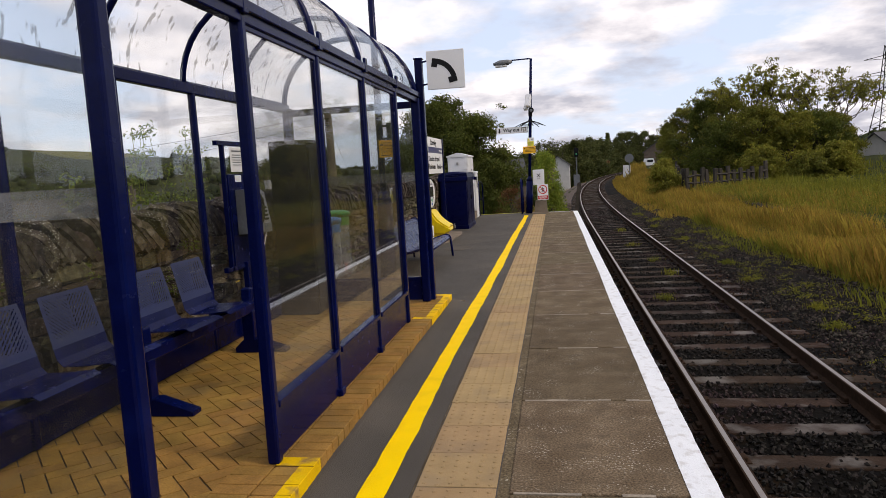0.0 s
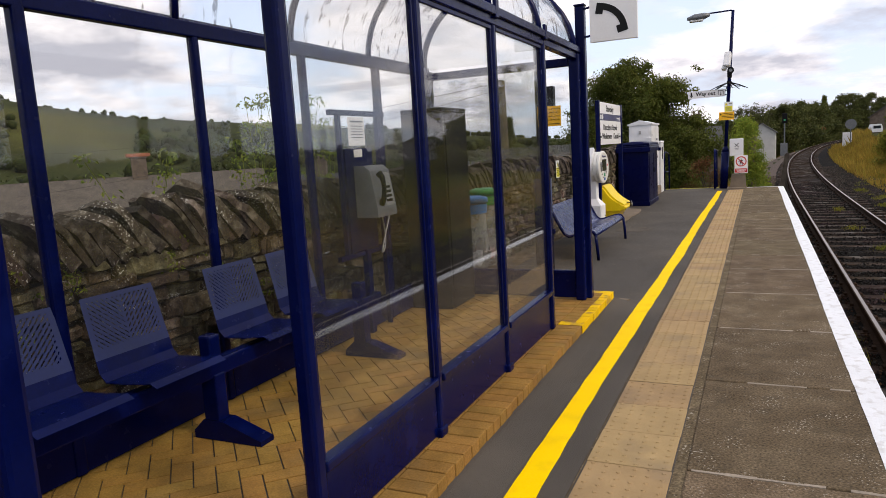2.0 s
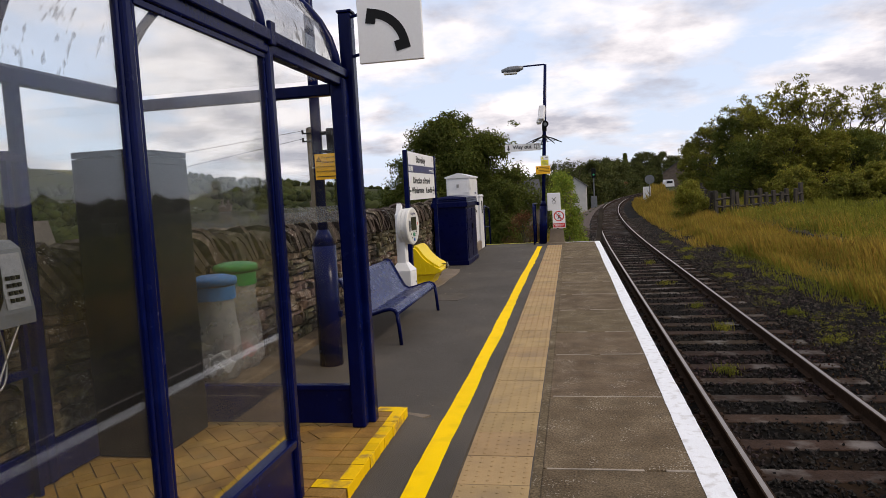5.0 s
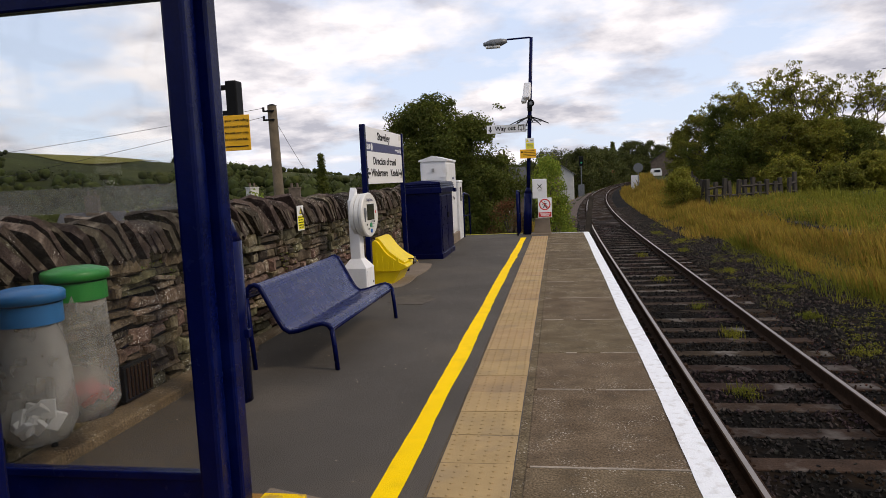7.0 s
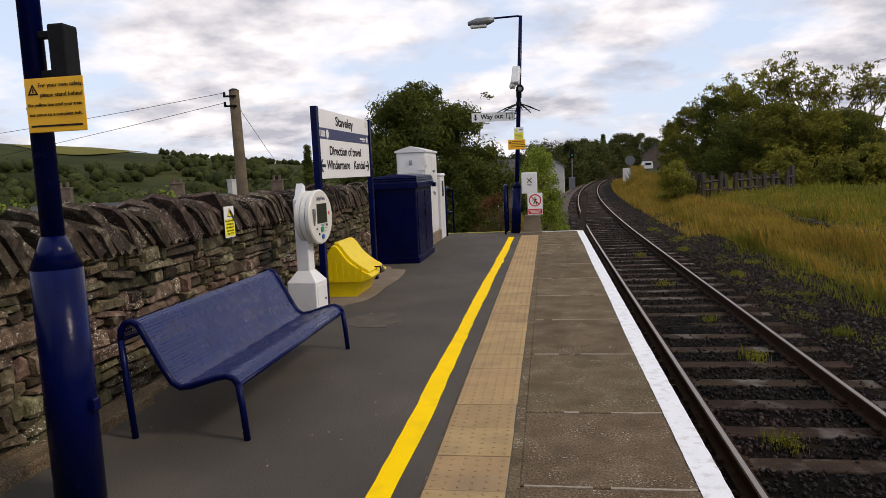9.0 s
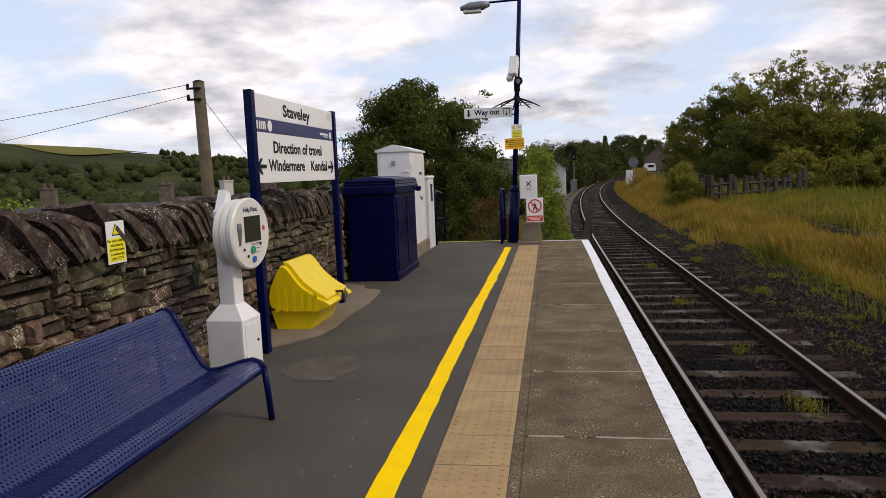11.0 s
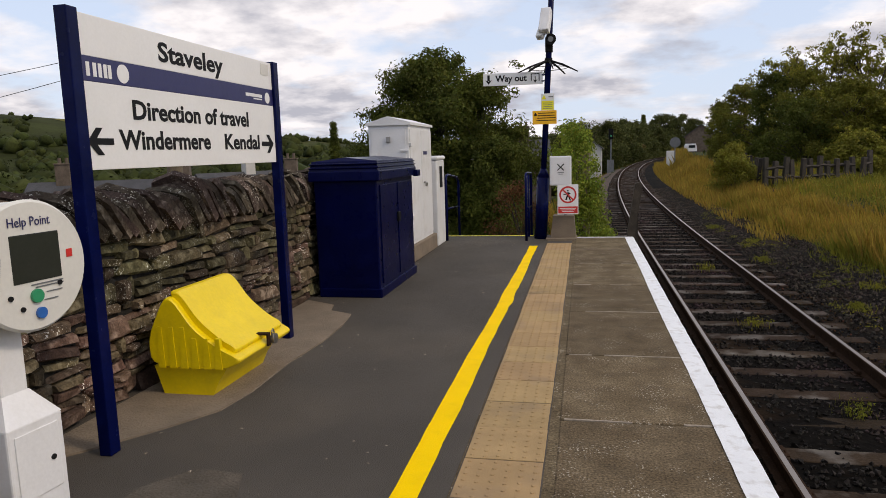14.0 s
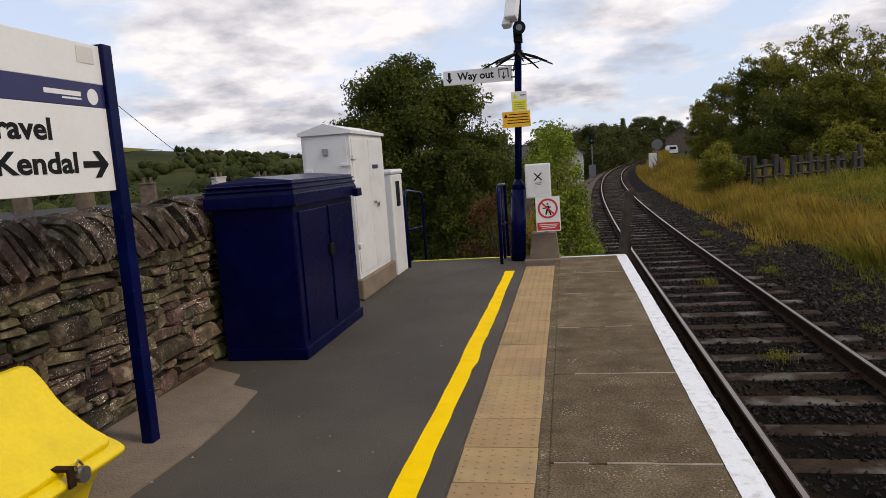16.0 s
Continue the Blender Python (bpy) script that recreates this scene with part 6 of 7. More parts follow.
solid("wall_plants", wp, "ivy", label="green weeds and saplings on and behind the wall", category="weeds", kind="stuff")
# scrub behind the shelter and along the wall's far side
for i, (x, y, top, s_) in enumerate(((-5.0, 7.5, 1.0, 1.4), (-5.4, 10.0, 0.7, 1.4), (-6.5, 3.5, 0.6, 1.5), (-6.5, 6.0, 0.9, 1.5))):
    tree("scrub_bush", x, y, -1.8, top, s_, "leaf", "green scrub behind the stone wall", 140 + i, 2200, 0.06, 20, 0.2, "bush", "bushes")

# woods and hedges over the valley and hills
BALL = bmesh.new()
bmesh.ops.create_icosphere(BALL, subdivisions=1, radius=1)
BALL.verts.index_update()
BALL_V, BALL_F = [v.co.copy() for v in BALL.verts], [tuple(v.index for v in f.verts) for f in BALL.faces]
BALL.free()


def far_tree(soup, x, y, z, s, rnd):
    """A far crown: two or three rough clumps with an uneven outline."""
    for q in range(rnd.choice((2, 3))):
        c = Vector((x + rnd.gauss(0, s * 0.4), y + rnd.gauss(0, s * 0.4), z + s * rnd.uniform(0.3, 1.0)))
        o, r = rnd.random() * 50, s * rnd.uniform(0.5, 0.85)
        soup.add([c + v * r * (1 + 0.55 * noise.noise(v * 1.6 + Vector((o, 0, 0))) + 0.35 * noise.noise(v * 4.2 + Vector((0, o, 0)))) for v in BALL_V], BALL_F)
        leaves(soup, [(c, r * 1.3)], 64, r * 0.15, rnd)


fw, rnd = Soup(), random.Random(60)
for k in range(2500):
    az, r = radians(rnd.uniform(3, 82)), rnd.uniform(90, 760) if k % 3 else rnd.uniform(60, 240)
    if 31.0 < math.degrees(az) < 41.5 and 455 < r:
        continue
    if noise.noise((r * 0.006, az * 5, 2)) < -0.2 and r > 220:
        continue
    x, y = -r * math.sin(az), r * math.cos(az)
    if r < 95 and 14 < math.degrees(az) < 46:
        continue
    far_tree(fw, x, y, ground_z(x, y), rnd.uniform(2.0, 3.4) if r > 560 else rnd.uniform(2.8, 5.5) if r > 180 else rnd.uniform(1.6, 3.2), rnd)
for k in range(22):  # trees along the brow
    az = radians(19 + 0.55 * k + rnd.uniform(-0.5, 0.5))
    x, y = -735 * math.sin(az), 735 * math.cos(az)
    far_tree(fw, x, y, ground_z(x, y) - 1, rnd.uniform(2.5, 5.0), rnd)
solid("valley_woods", fw, "far_wood", label="dark woods and hedgerows over the valley and hillside", category="woods", kind="stuff", smooth=True)
fd = Soup()
azs = [radians(a) for a in np.linspace(31.5, 41.0, 16)]
for j in range(12):
    for i, a in enumerate(azs):  # a lens-shaped field under the brow
        r = 712 - (8 + 150 * math.sin(math.pi * (i + 0.5) / 16) ** 0.7) * (1 - j / 11)
        fd.v.append((-r * math.sin(a), r * math.cos(a), ground_z(-r * math.sin(a), r * math.cos(a)) + 0.35))
fd.f = [(j * 16 + i, j * 16 + i + 1, (j + 1) * 16 + i + 1, (j + 1) * 16 + i) for j in range(11) for i in range(15)]
solid("hill_field", fd, "field", label="pale green pasture field on the hillside", category="field", kind="structure", smooth=True)
fw2, rnd = Soup(), random.Random(61)
for k in range(420):
    az, r = radians(rnd.uniform(-75, 5)), rnd.uniform(95, 330)
    x, y = -r * math.sin(az), r * math.cos(az)
    if abs(x - track_x(min(y, 190))) < 12 and y < 230:
        continue
    far_tree(fw2, x, y, -1.5, rnd.uniform(2.5, 4.0), rnd)
solid("far_trees", fw2, "far_wood", label="band of distant dark green trees", category="woods", kind="stuff", smooth=True)


# ---- houses and distant things ----
def house(x, y, base, ridge, length, width, turn, walls, label, chimneys=(), windows=2, roof="roof_slate", name="house"):
    t = thing(name, (0, 0, base), label, "house")
    eave = ridge - width * 0.36
    L2, W2 = length / 2, width / 2
    wl_ = Soup().box(-L2, L2, -W2, W2, 0, eave - base)
    wl_.prism([(-W2, eave - base), (W2, eave - base), (0, ridge - base - 0.1)], "x", -L2, L2)
    part_at = lambda nm, s, m_, par=t, lab="": part(nm, Soup().add([Vector(p) + Vector((0, 0, base)) for p in s.v], s.f), m_, par, lab)
    part_at("wall", wl_, walls)
    rf = Soup()
    o = 0.25
    for s in (-1, 1):
        e = eave - base - o * 0.72
        rf.add([(-L2 - o, s * (W2 + o), e), (L2 + o, s * (W2 + o), e), (L2 + o, 0, ridge - base), (-L2 - o, 0, ridge - base), (-L2 - o, s * (W2 + o), e - 0.12), (L2 + o, s * (W2 + o), e - 0.12), (L2 + o, 0, ridge - base - 0.12), (-L2 - o, 0, ridge - base - 0.12)], [(0, 1, 2, 3), (4, 5, 6, 7), (0, 1, 5, 4), (1, 2, 6, 5), (3, 0, 4, 7)])
    part_at("roof", rf, roof, lab="grey slate roof" if roof == "roof_slate" else "brown stone-slate roof")
    for u, m_ in chimneys:
        ch = part_at("chimney", Soup().box(u - 0.45, u + 0.45, -0.35, 0.35, ridge - base - 0.6, ridge - base + 1.1, 0.03).box(u - 0.5, u + 0.5, -0.4, 0.4, ridge - base + 1.1, ridge - base + 1.2, 0.02), m_)
        for k in (-0.22, 0.22) if roof == "roof_slate" else ():
            part_at("chimney_pot", Soup().tube([(u + k, 0, ridge - base + 1.2), (u + k, 0, ridge - base + 1.55)], [0.11, 0.1], 10), "brown_wall")
    if roof == "roof_brown":
        part_at("chimney_cap", Soup().box(chimneys[0][0] - 0.7, chimneys[0][0] + 0.7, -0.45, 0.45, ridge - base + 1.2, ridge - base + 1.4, 0.03), "terracotta", ch, "red tiled chimney cap")
    for k in range(windows):
        u = -L2 + length * (k + 0.5) / windows
        for s in (-1, 1):
            w = part_at("window", Soup().box(u - 0.5, u + 0.5, s * (W2 + 0.03), s * (W2 - 0.05), (eave - base) * 0.5, (eave - base) * 0.5 + 1.2, 0.02), "sign_white", lab="white window frame")
            part("pane", Soup().box(u - 0.42, u + 0.42, s * (W2 + 0.025), s * (W2 + 0.045), (eave - base) * 0.5 + 0.08 + base, (eave - base) * 0.5 + 1.12 + base), "glass_dark", w)
    t.matrix_basis = pose(x, y, base, 0, 0, turn)
    return t


house(-30, 52, -6.5, 0.35, 11, 7, 20, "render_wall", "pale house with slate roof and chimneys below the wall", ((-3.5, "brown_wall"), (4.0, "brown_wall")))
house(-27, 64, -6.5, 0.45, 9, 7, 60, "render_wall", "pale house with slate roof in the valley", ((0, "render_wall"),))
house(-24, 58, -6.5, 0.25, 8, 6, 15, "brown_wall", "stone house with slate roof in the valley", ((3.2, "brown_wall"),))
house(-36, 33, -7.0, 1.2, 17, 9, 50, "brown_wall", "stone building with a brown stone-slate roof behind the wall", ((1.0, "brown_wall"),), 3, roof="roof_brown")
house(0.9, 114, -3.0, 2.9, 7, 3.6, 88, "render_wall", "white gabled house below the line")
house(-7.5, 72, -4.0, 2.4, 9, 6, 10, "brown_wall", "stone house behind the bushy trees", ((2.5, "brown_wall"),))
house(19.8, 136, -0.4, 4.9, 7, 5.0, 80, "brown_wall", "brown lineside shed with a gabled roof", (), 1, name="shed")
house(34.0, 73, -0.6, 2.9, 9, 5.0, 25, "render_wall", "pale house among trees beyond the verge", ((2, "render_wall"),))
van = thing("parked_van", (11.0, 90, -0.9), "white van parked beside the line", "van")
part("body", Soup().prism([(10.0, -0.6), (12.0, -0.6), (12.0, 0.2), (11.75, 0.95), (10.25, 0.95), (10.0, 0.2)], "y", 88.2, 92.2), "white", van)
part("windscreen", Soup().box(10.35, 11.65, 88.15, 88.2, 0.1, 0.65, 0.02), "glass_dark", van)
for x in (10.2, 11.7):
    part("wheel", Soup().tube([(x, 89, -0.62), (x + 0.2, 89, -0.62)], 0.32, 16), "ink", van)
    part("wheel", Soup().tube([(x, 91.4, -0.62), (x + 0.2, 91.4, -0.62)], 0.32, 16), "ink", van)
van.location, van.scale = (17.2, 130, 0.28), (0.78, 0.85, 0.8)
rd = thing("round_board", (8.1, 76, -0.3), "round grey lineside board on a post", "sign")
part("post", Soup().tube([(8.1, 76, -0.6), (8.1, 76, 1.8)], 0.05, 8), "grey", rd)
part("disc", Soup().tube([(8.1, 75.95, 1.8), (8.1, 75.9, 1.8)], 0.46, 24), "grey", rd)
lc = thing("lineside_cupboard", (8.3, 80, -0.4), "white lineside equipment cupboard", "cabinet")
part("case", Soup().box(7.85, 8.6, 79.6, 80.2, -0.5, 1.05, 0.03), "white", lc)
sg = thing("railway_signal", (3.0, 88, -1.2), "slim colour light signal post with a ladder", "signal")
part("post", Soup().tube([(3.0, 88, -1.4), (3.0, 88, 3.0)], 0.07, 10), "grey", sg)
part("head", Soup().box(2.75, 3.25, 87.85, 88.1, 2.4, 3.5, 0.04), "dark", sg)
part("signal_lamp", Soup().tube([(3.0, 87.84, 2.75), (3.0, 87.8, 2.75)], 0.11, 12), "green", sg)
part("cupboard", Soup().box(2.6, 3.3, 87.6, 88.0, -1.4, 0.2, 0.03), "grey", sg)
ms = thing("warning_board", (12.2, 160, -1.6), "small orange warning board by the curve", "sign")
part("board", Soup().box(-0.36, 0.36, -0.03, 0.03, -0.36, 0.36, 0.01, pose(12.2, 160, 1.5, 0, 45, 0)), "terracotta", ms)
part("post", Soup().tube([(12.2, 160.1, -2.4), (12.2, 160.1, 1.4)], 0.05, 8), "grey", ms)

# telegraph pole with wires
PX, PY = -6.87, 22.4
tp = thing("telegraph_pole", (PX, PY, -3.0), "weathered wooden telegraph pole beyond the wall", "utility pole")
part("pole", Soup().tube([(PX + 0.12, PY, -4.5), (PX, PY, 3.56)], [0.17, 0.115], 14), "wood_pole", tp, smooth=True)
part("cap", Soup().tube([(PX, PY, 3.56), (PX, PY, 3.6)], [0.125, 0.05], 14), "dark", tp)
for z in (3.42, 3.2):
    part("insulator_arm", Soup().box(PX - 0.2, PX + 0.1, PY - 0.15, PY - 0.1, z - 0.02, z + 0.02, 0.005), "dark", tp)
    part("insulator", Soup().tube([(PX - 0.18, PY - 0.12, z), (PX - 0.18, PY - 0.12, z + 0.1)], 0.03, 8), "dark", tp)
def wire(a, b, sag, n=14):
    a, b = Vector(a), Vector(b)
    return Soup().tube([a.lerp(b, i / n) - Vector((0, 0, sag * 4 * (i / n) * (1 - i / n))) for i in range(n + 1)], 0.006, 5)
wr = thing("overhead_wire", (PX, PY, 3.3), "thin black overhead wires from the wooden pole", "cable")
part("cable", wire((PX - 0.18, PY - 0.12, 3.5), (-45, 30, 3.2), 0.7), "ink", wr)
part("cable", wire((PX - 0.18, PY - 0.12, 3.28), (-45, 29, 0.2), 0.5), "ink", wr)
part("cable", wire((PX, PY - 0.12, 3.4), (-9.5, 36.0, -0.3), 0.25), "ink", wr)

# lattice pylon far to the right
py = thing("pylon", (0, 0, 0), "tall grey lattice electricity pylon", "pylon")
ps, rnd = Soup(), random.Random(2)
for sx in (-1, 1):
    for sy in (-1, 1):
        ps.tube([(59.6 + sx * 2.6, 128 + sy * 2.6, -1), (59.6 + sx * 0.9, 128 + sy * 0.9, 13), (59.6 + sx * 0.25, 128 + sy * 0.25, 24)], 0.08, 5)
for k in range(10):
    a, b = -1 + 2.5 * k, 1.5 + 2.5 * k
    wa, wb = max(0.25, 2.6 - 0.1 * (a + 1)), max(0.25, 2.6 - 0.1 * (b + 1))
    for s in (-1, 1):
        ps.tube([(59.6 - s * wa, 128 - wa, a), (59.6 + s * wb, 128 - wb, b)], 0.045, 4)
        ps.tube([(59.6 - s * wa, 128 + wa, a), (59.6 + s * wb, 128 + wb, b)], 0.045, 4)
part("tower", ps, "dark", py)
for z, w in ((14, 4.0), (17.5, 4.8), (21, 3.5)):
    part("cross_arm", Soup().tube([(59.6 - w, 128, z), (59.6, 128, z + 0.9), (59.6 + w, 128, z)], 0.07, 4).tube([(59.6 - w, 128, z), (59.6 + w, 128, z)], 0.05, 4), "dark", py)

py.location, py.scale = (-4.0, 0, 0), (1, 1, 0.76)

# old sleeper fence in two runs
rnd = random.Random(70)
fence = thing("sleeper_fence", (11.5, 50, -0.8), "old grey timber sleeper fence with broken rails", "fence")
for (ax, ay), (bx, by), n_post in (((9.8, 58.0), (8.4, 47.2), 8), ((8.6, 46.6), (14.2, 49.6), 13)):
    turn = math.degrees(math.atan2(by - ay, bx - ax))
    z0 = -0.75
    for i in range(n_post):
        f = i / (n_post - 1)
        big = i == n_post - 1
        h = rnd.uniform(1.25, 1.6) + (0.25 if big else 0)
        lift = 0.5 * smooth01(48, 60, ay + (by - ay) * f)
        part("fence_post", Soup().box(-0.12, 0.12, -0.08, 0.08, -0.4, h, 0.02, pose(ax + (bx - ax) * f, ay + (by - ay) * f, z0 + lift, rnd.uniform(-4, 4), rnd.uniform(-4, 4), turn)), "old_wood", fence)
        if not big:
            g = (i + 1) / (n_post - 1)
            for z in (0.62, 1.08):
                if rnd.random() < 0.12:
                    continue
                a = Vector((ax + (bx - ax) * f, ay + (by - ay) * f, z0 + z + lift + rnd.uniform(-0.05, 0.05)))
                b = Vector((ax + (bx - ax) * g, ay + (by - ay) * g, z0 + z + 0.5 * smooth01(48, 60, ay + (by - ay) * g) + rnd.uniform(-0.05, 0.05)))
                part("fence_rail", Soup().tube([a, b], 0.075, 4), "old_wood", fence)

# low stone edge of the disused platform
led, rnd = Soup(), random.Random(72)
y = 9.0
while y < 60:
    w = rnd.uniform(0.5, 1.1)
    x = track_x(y) + 6.15 + rnd.uniform(-0.04, 0.04)
    led.box(x - 0.02, x + 0.4, y + 0.02, y + w - 0.02, -1.25, -0.69 + rnd.uniform(-0.04, 0.02), 0.03)
    y += w
solid("disused_platform_edge", led, "coping", label="low crumbling stone edge of a disused platform", category="kerb", kind="structure").location.z = RAISE

# ---- pieces of the paving and the walls ----
def share(name, me, parent, loc, rot=0.0, scale=(1, 1, 1)):
    ob = new(name, me)
    ob.parent = parent
    ob.location, ob.rotation_euler, ob.scale = loc, (0, 0, rot), scale
    return ob


# coping slabs with worn edges
slabs = thing("platform_edge_slabs", (0, 0, 0), "weathered grey-brown concrete edge slabs", "paving", kind="structure")
JOINTS = [-6.4, -5.1, -3.8, -2.5, -1.2, 0.1, 1.4, 2.7, 3.98, 5.27, 6.56, 7.86, 9.2, 10.5, 11.5, 12.83, 14.1, 15.39, 16.65, 18.05, 19.35, 20.83, 22.15, 23.56]
rnd = random.Random(80)
for a, b in zip(JOINTS, JOINTS[1:]):
    s = Soup().box(-0.003, 0.95, a + 0.007, b - 0.007, -0.12, 0.0 + rnd.uniform(-0.002, 0.001), 0.009)
    part("slab", s, "concrete_slab", slabs, at=(0.47, (a + b) / 2, -0.05))
pat = Soup()
for a in JOINTS[6:]:
    u = 0.02
    while u < 0.8:
        w = rnd.uniform(0.06, 0.25)
        if rnd.random() < 0.72:
            pat.box(u, min(0.815, u + w), a - rnd.uniform(0.006, 0.014), a + rnd.uniform(0.005, 0.013), -0.02, 0.0022)
        u += w
solid("mortar_joints", pat, "mortar", label="pale mortar in the joints between slabs", category="paving", kind="structure")
patch = [(-1.95, 14.0), (-1.78, 13.86), (-1.44, 13.9), (-1.36, 14.16), (-1.5, 14.5), (-1.75, 14.52), (-1.92, 14.3)]
solid("concrete_patch", Soup().prism(patch, "z", -0.02, 0.003), "worn_patch", label="pale worn concrete patch round the cover", category="paving", kind="structure")
spk, rnd = Soup(), random.Random(88)
for k in range(130):
    x, y, s = rnd.uniform(-2.5, -0.8), rnd.uniform(8.7, 23.0), rnd.uniform(0.004, 0.013)
    if -2.1 < x < -1.0 and y < 8.8:
        continue
    c, t = Vector((x, y, 0.003)), rnd.random() * 6.28
    spk.add([c + Vector((s * math.cos(t + q) * rnd.uniform(0.6, 1.4), s * math.sin(t + q), 0.004 if q == 2.1 else 0)) for q in (0, 2.1, 4.2)] + [c + Vector((0, 0, 0.006))], [(0, 1, 3), (1, 2, 3), (2, 0, 3), (2, 1, 0)])
solid("ground_litter", spk, "mortar", label="tiny pale chips and litter on the asphalt", category="litter", kind="stuff")

# tactile tiles with rows of small domes
ts = Soup().box(-0.1968, 0.1968, -0.1968, 0.1968, -0.04, 0.0, 0.003)
for i in range(6):
    for j in range(6):
        x, y = -0.165 + 0.066 * i, -0.165 + 0.066 * j + (0.0 if i % 2 else 0.015)
        ring = lambda r, z: [(x + r * math.cos(a), y + r * math.sin(a), z) for a in (0.5, 1.547, 2.594, 3.641, 4.688, 5.735)]
        ts.add(ring(0.0125, 0.0) + ring(0.0085, 0.0045), [(k, (k + 1) % 6, 6 + (k + 1) % 6, 6 + k) for k in range(6)] + [tuple(range(6, 12))])
solid("tile_joints", Soup().box(-0.463, -0.057, -5.9, 23.15, -0.02, -0.0035), "joint", label="dark joints between the tactile tiles", category="paving", kind="structure")
tile_me = mesh_of("tile", ts, "tactile")
tiles = thing("tactile_paving", (-0.26, 8, 0), "buff tactile paving tiles with raised domes", "paving", kind="structure")
rnd = random.Random(81)
for k in range(66):
    share("tile", tile_me, tiles, (rnd.uniform(-0.002, 0.002), -8 - 3.4 + 0.4 * k + 0.03, rnd.uniform(-0.002, 0.002)), rnd.choice((0, math.pi)) + rnd.uniform(-0.004, 0.004))

# shelter floor of block paving, with a raised edge course
plinth = thing("shelter_floor", (-1.85, 5.6, 0), "raised buff block-paved floor of the shelter", "paving", kind="structure")
part("bedding", Soup().box(-2.8, -0.98, 2.5, 8.57, -0.02, 0.098), "joint", plinth)
M["brick_yellow"] = mat("yellow_painted_block", (0.85, 0.53, 0.006), 0.7, spec=0.1, scale=6, vary=0.12, fine=90, bump=0.2, bump_scale=100, obj_vary=0.08, stain=(0.26, 0.16, 0.06), stain_scale=11, stain_amount=0.9)
edge_me = mesh_of("brick", Soup().box(-0.0975, 0.0975, -0.0468, 0.0468, -0.112, 0.0, 0.005), "brick")
flat_me = mesh_of("brick", Soup().box(-0.0965, 0.0965, -0.0465, 0.0465, -0.05, 0.0, 0.002), "brick")
coat = [(0.025, 0.0002), (0.025, 0.0016), (0.099, 0.0016), (0.1015, -0.002), (0.1015, -0.1), (0.0988, -0.1), (0.0988, -0.003), (0.097, 0.0002)]
coat_me = mesh_of("paint", Soup().prism(coat, "y", -0.0485, 0.0485), "brick_yellow")
wide_me = mesh_of("paint", Soup().prism([(-0.098 if u == 0.025 else u, v) for u, v in coat], "y", -0.0485, 0.0485), "brick_yellow")
rnd = random.Random(82)
OUTER, TOP = -0.957, 0.112
for k in range(61):  # two courses across the platform side, the outer one painted near the ends
    y, z = 2.54 + 0.1 * k, TOP + rnd.uniform(-0.002, 0.002)
    x = OUTER - 0.1 + rnd.uniform(-0.003, 0.003)
    share("brick", edge_me, plinth, (x + 1.85, y - 5.6, z))
    share("brick", edge_me, plinth, (OUTER - 0.302 + rnd.uniform(-0.002, 0.002) + 1.85, y - 5.6, TOP + rnd.uniform(-0.002, 0.001)))
    if y < 4.1 or y > 7.25:
        share("paint", wide_me if k in (15, 48, 60) else coat_me, plinth, (x + 1.85, y - 5.6, z))
count, rest = 122, Soup()
turn = Matrix.Rotation(radians(45), 3, "Z")
for r in range(-70, 70):  # herringbone inside, laid at 45 degrees
    for q in range(-40, 40):
        for u, v, spin in ((4 * q - r + 1.0, r + 0.5, 0.0), (4 * q - r + 2.5, r + 1.0, math.pi / 2)):
            c = turn @ Vector((u * 0.1, v * 0.1, 0)) + Vector((-2.0, 5.5, 0))
            if not (-2.78 < c.x < OUTER - 0.37 and 2.52 < c.y < 8.5):
                continue
            z = TOP - 0.005 + rnd.uniform(-0.0015, 0.0015)
            if c.x > -1.85 and count < 300:
                share("brick", flat_me, plinth, (c.x + 1.85, c.y - 5.6, z), spin + radians(45))
                count += 1
            else:
                m = Matrix.Translation((c.x, c.y, z)) @ Matrix.Rotation(spin + radians(45), 4, "Z")
                rest.box(-0.0965, 0.0965, -0.0465, 0.0465, -0.05, 0.0, 0, m)
tagged(part("block_paving", rest, "brick", plinth), kind="stuff")
haunch = Soup().prism([(OUTER - 0.02, -0.02), (OUTER - 0.02, 0.05), (OUTER + 0.02, 0.046), (OUTER + 0.12, 0.02), (OUTER + 0.22, 0.002), (OUTER + 0.22, -0.02)], "y", 2.4, 8.62)
solid("asphalt_haunch", haunch, "asphalt", label="asphalt worked up against the shelter floor", category="paving", kind="structure")

# concrete apron under the sign and grit bin, and the wall's footing
ap = [(-2.74, 14.3), (-2.46, 14.62), (-2.22, 14.95), (-2.04, 15.25), (-2.0, 15.6), (-2.02, 16.2), (-1.98, 16.8), (-2.0, 17.3), (-2.06, 17.72), (-2.32, 17.86), (-2.38, 18.1), (-2.74, 18.3)]
solid("concrete_apron", Soup().prism(ap, "z", -0.05, 0.012), "concrete", label="rough brown concrete apron at the wall's foot", category="paving", kind="structure")
solid("wall_footing", Soup().box(-2.78, -2.56, 8.7, 11.6, -0.05, 0.07, 0.02).box(-2.78, -2.66, 11.6, 14.3, -0.05, 0.05, 0.02), "concrete_slab", label="low concrete footing along the stone wall", category="paving", kind="structure")
solid("shelter_ramp_edge", Soup().prism([(-1.25, 8.58), (-0.94, 8.58), (-0.82, 8.72), (-1.25, 8.85)], "z", -0.02, 0.012), "concrete", label="small concrete fillet beside the shelter step", category="paving", kind="structure")

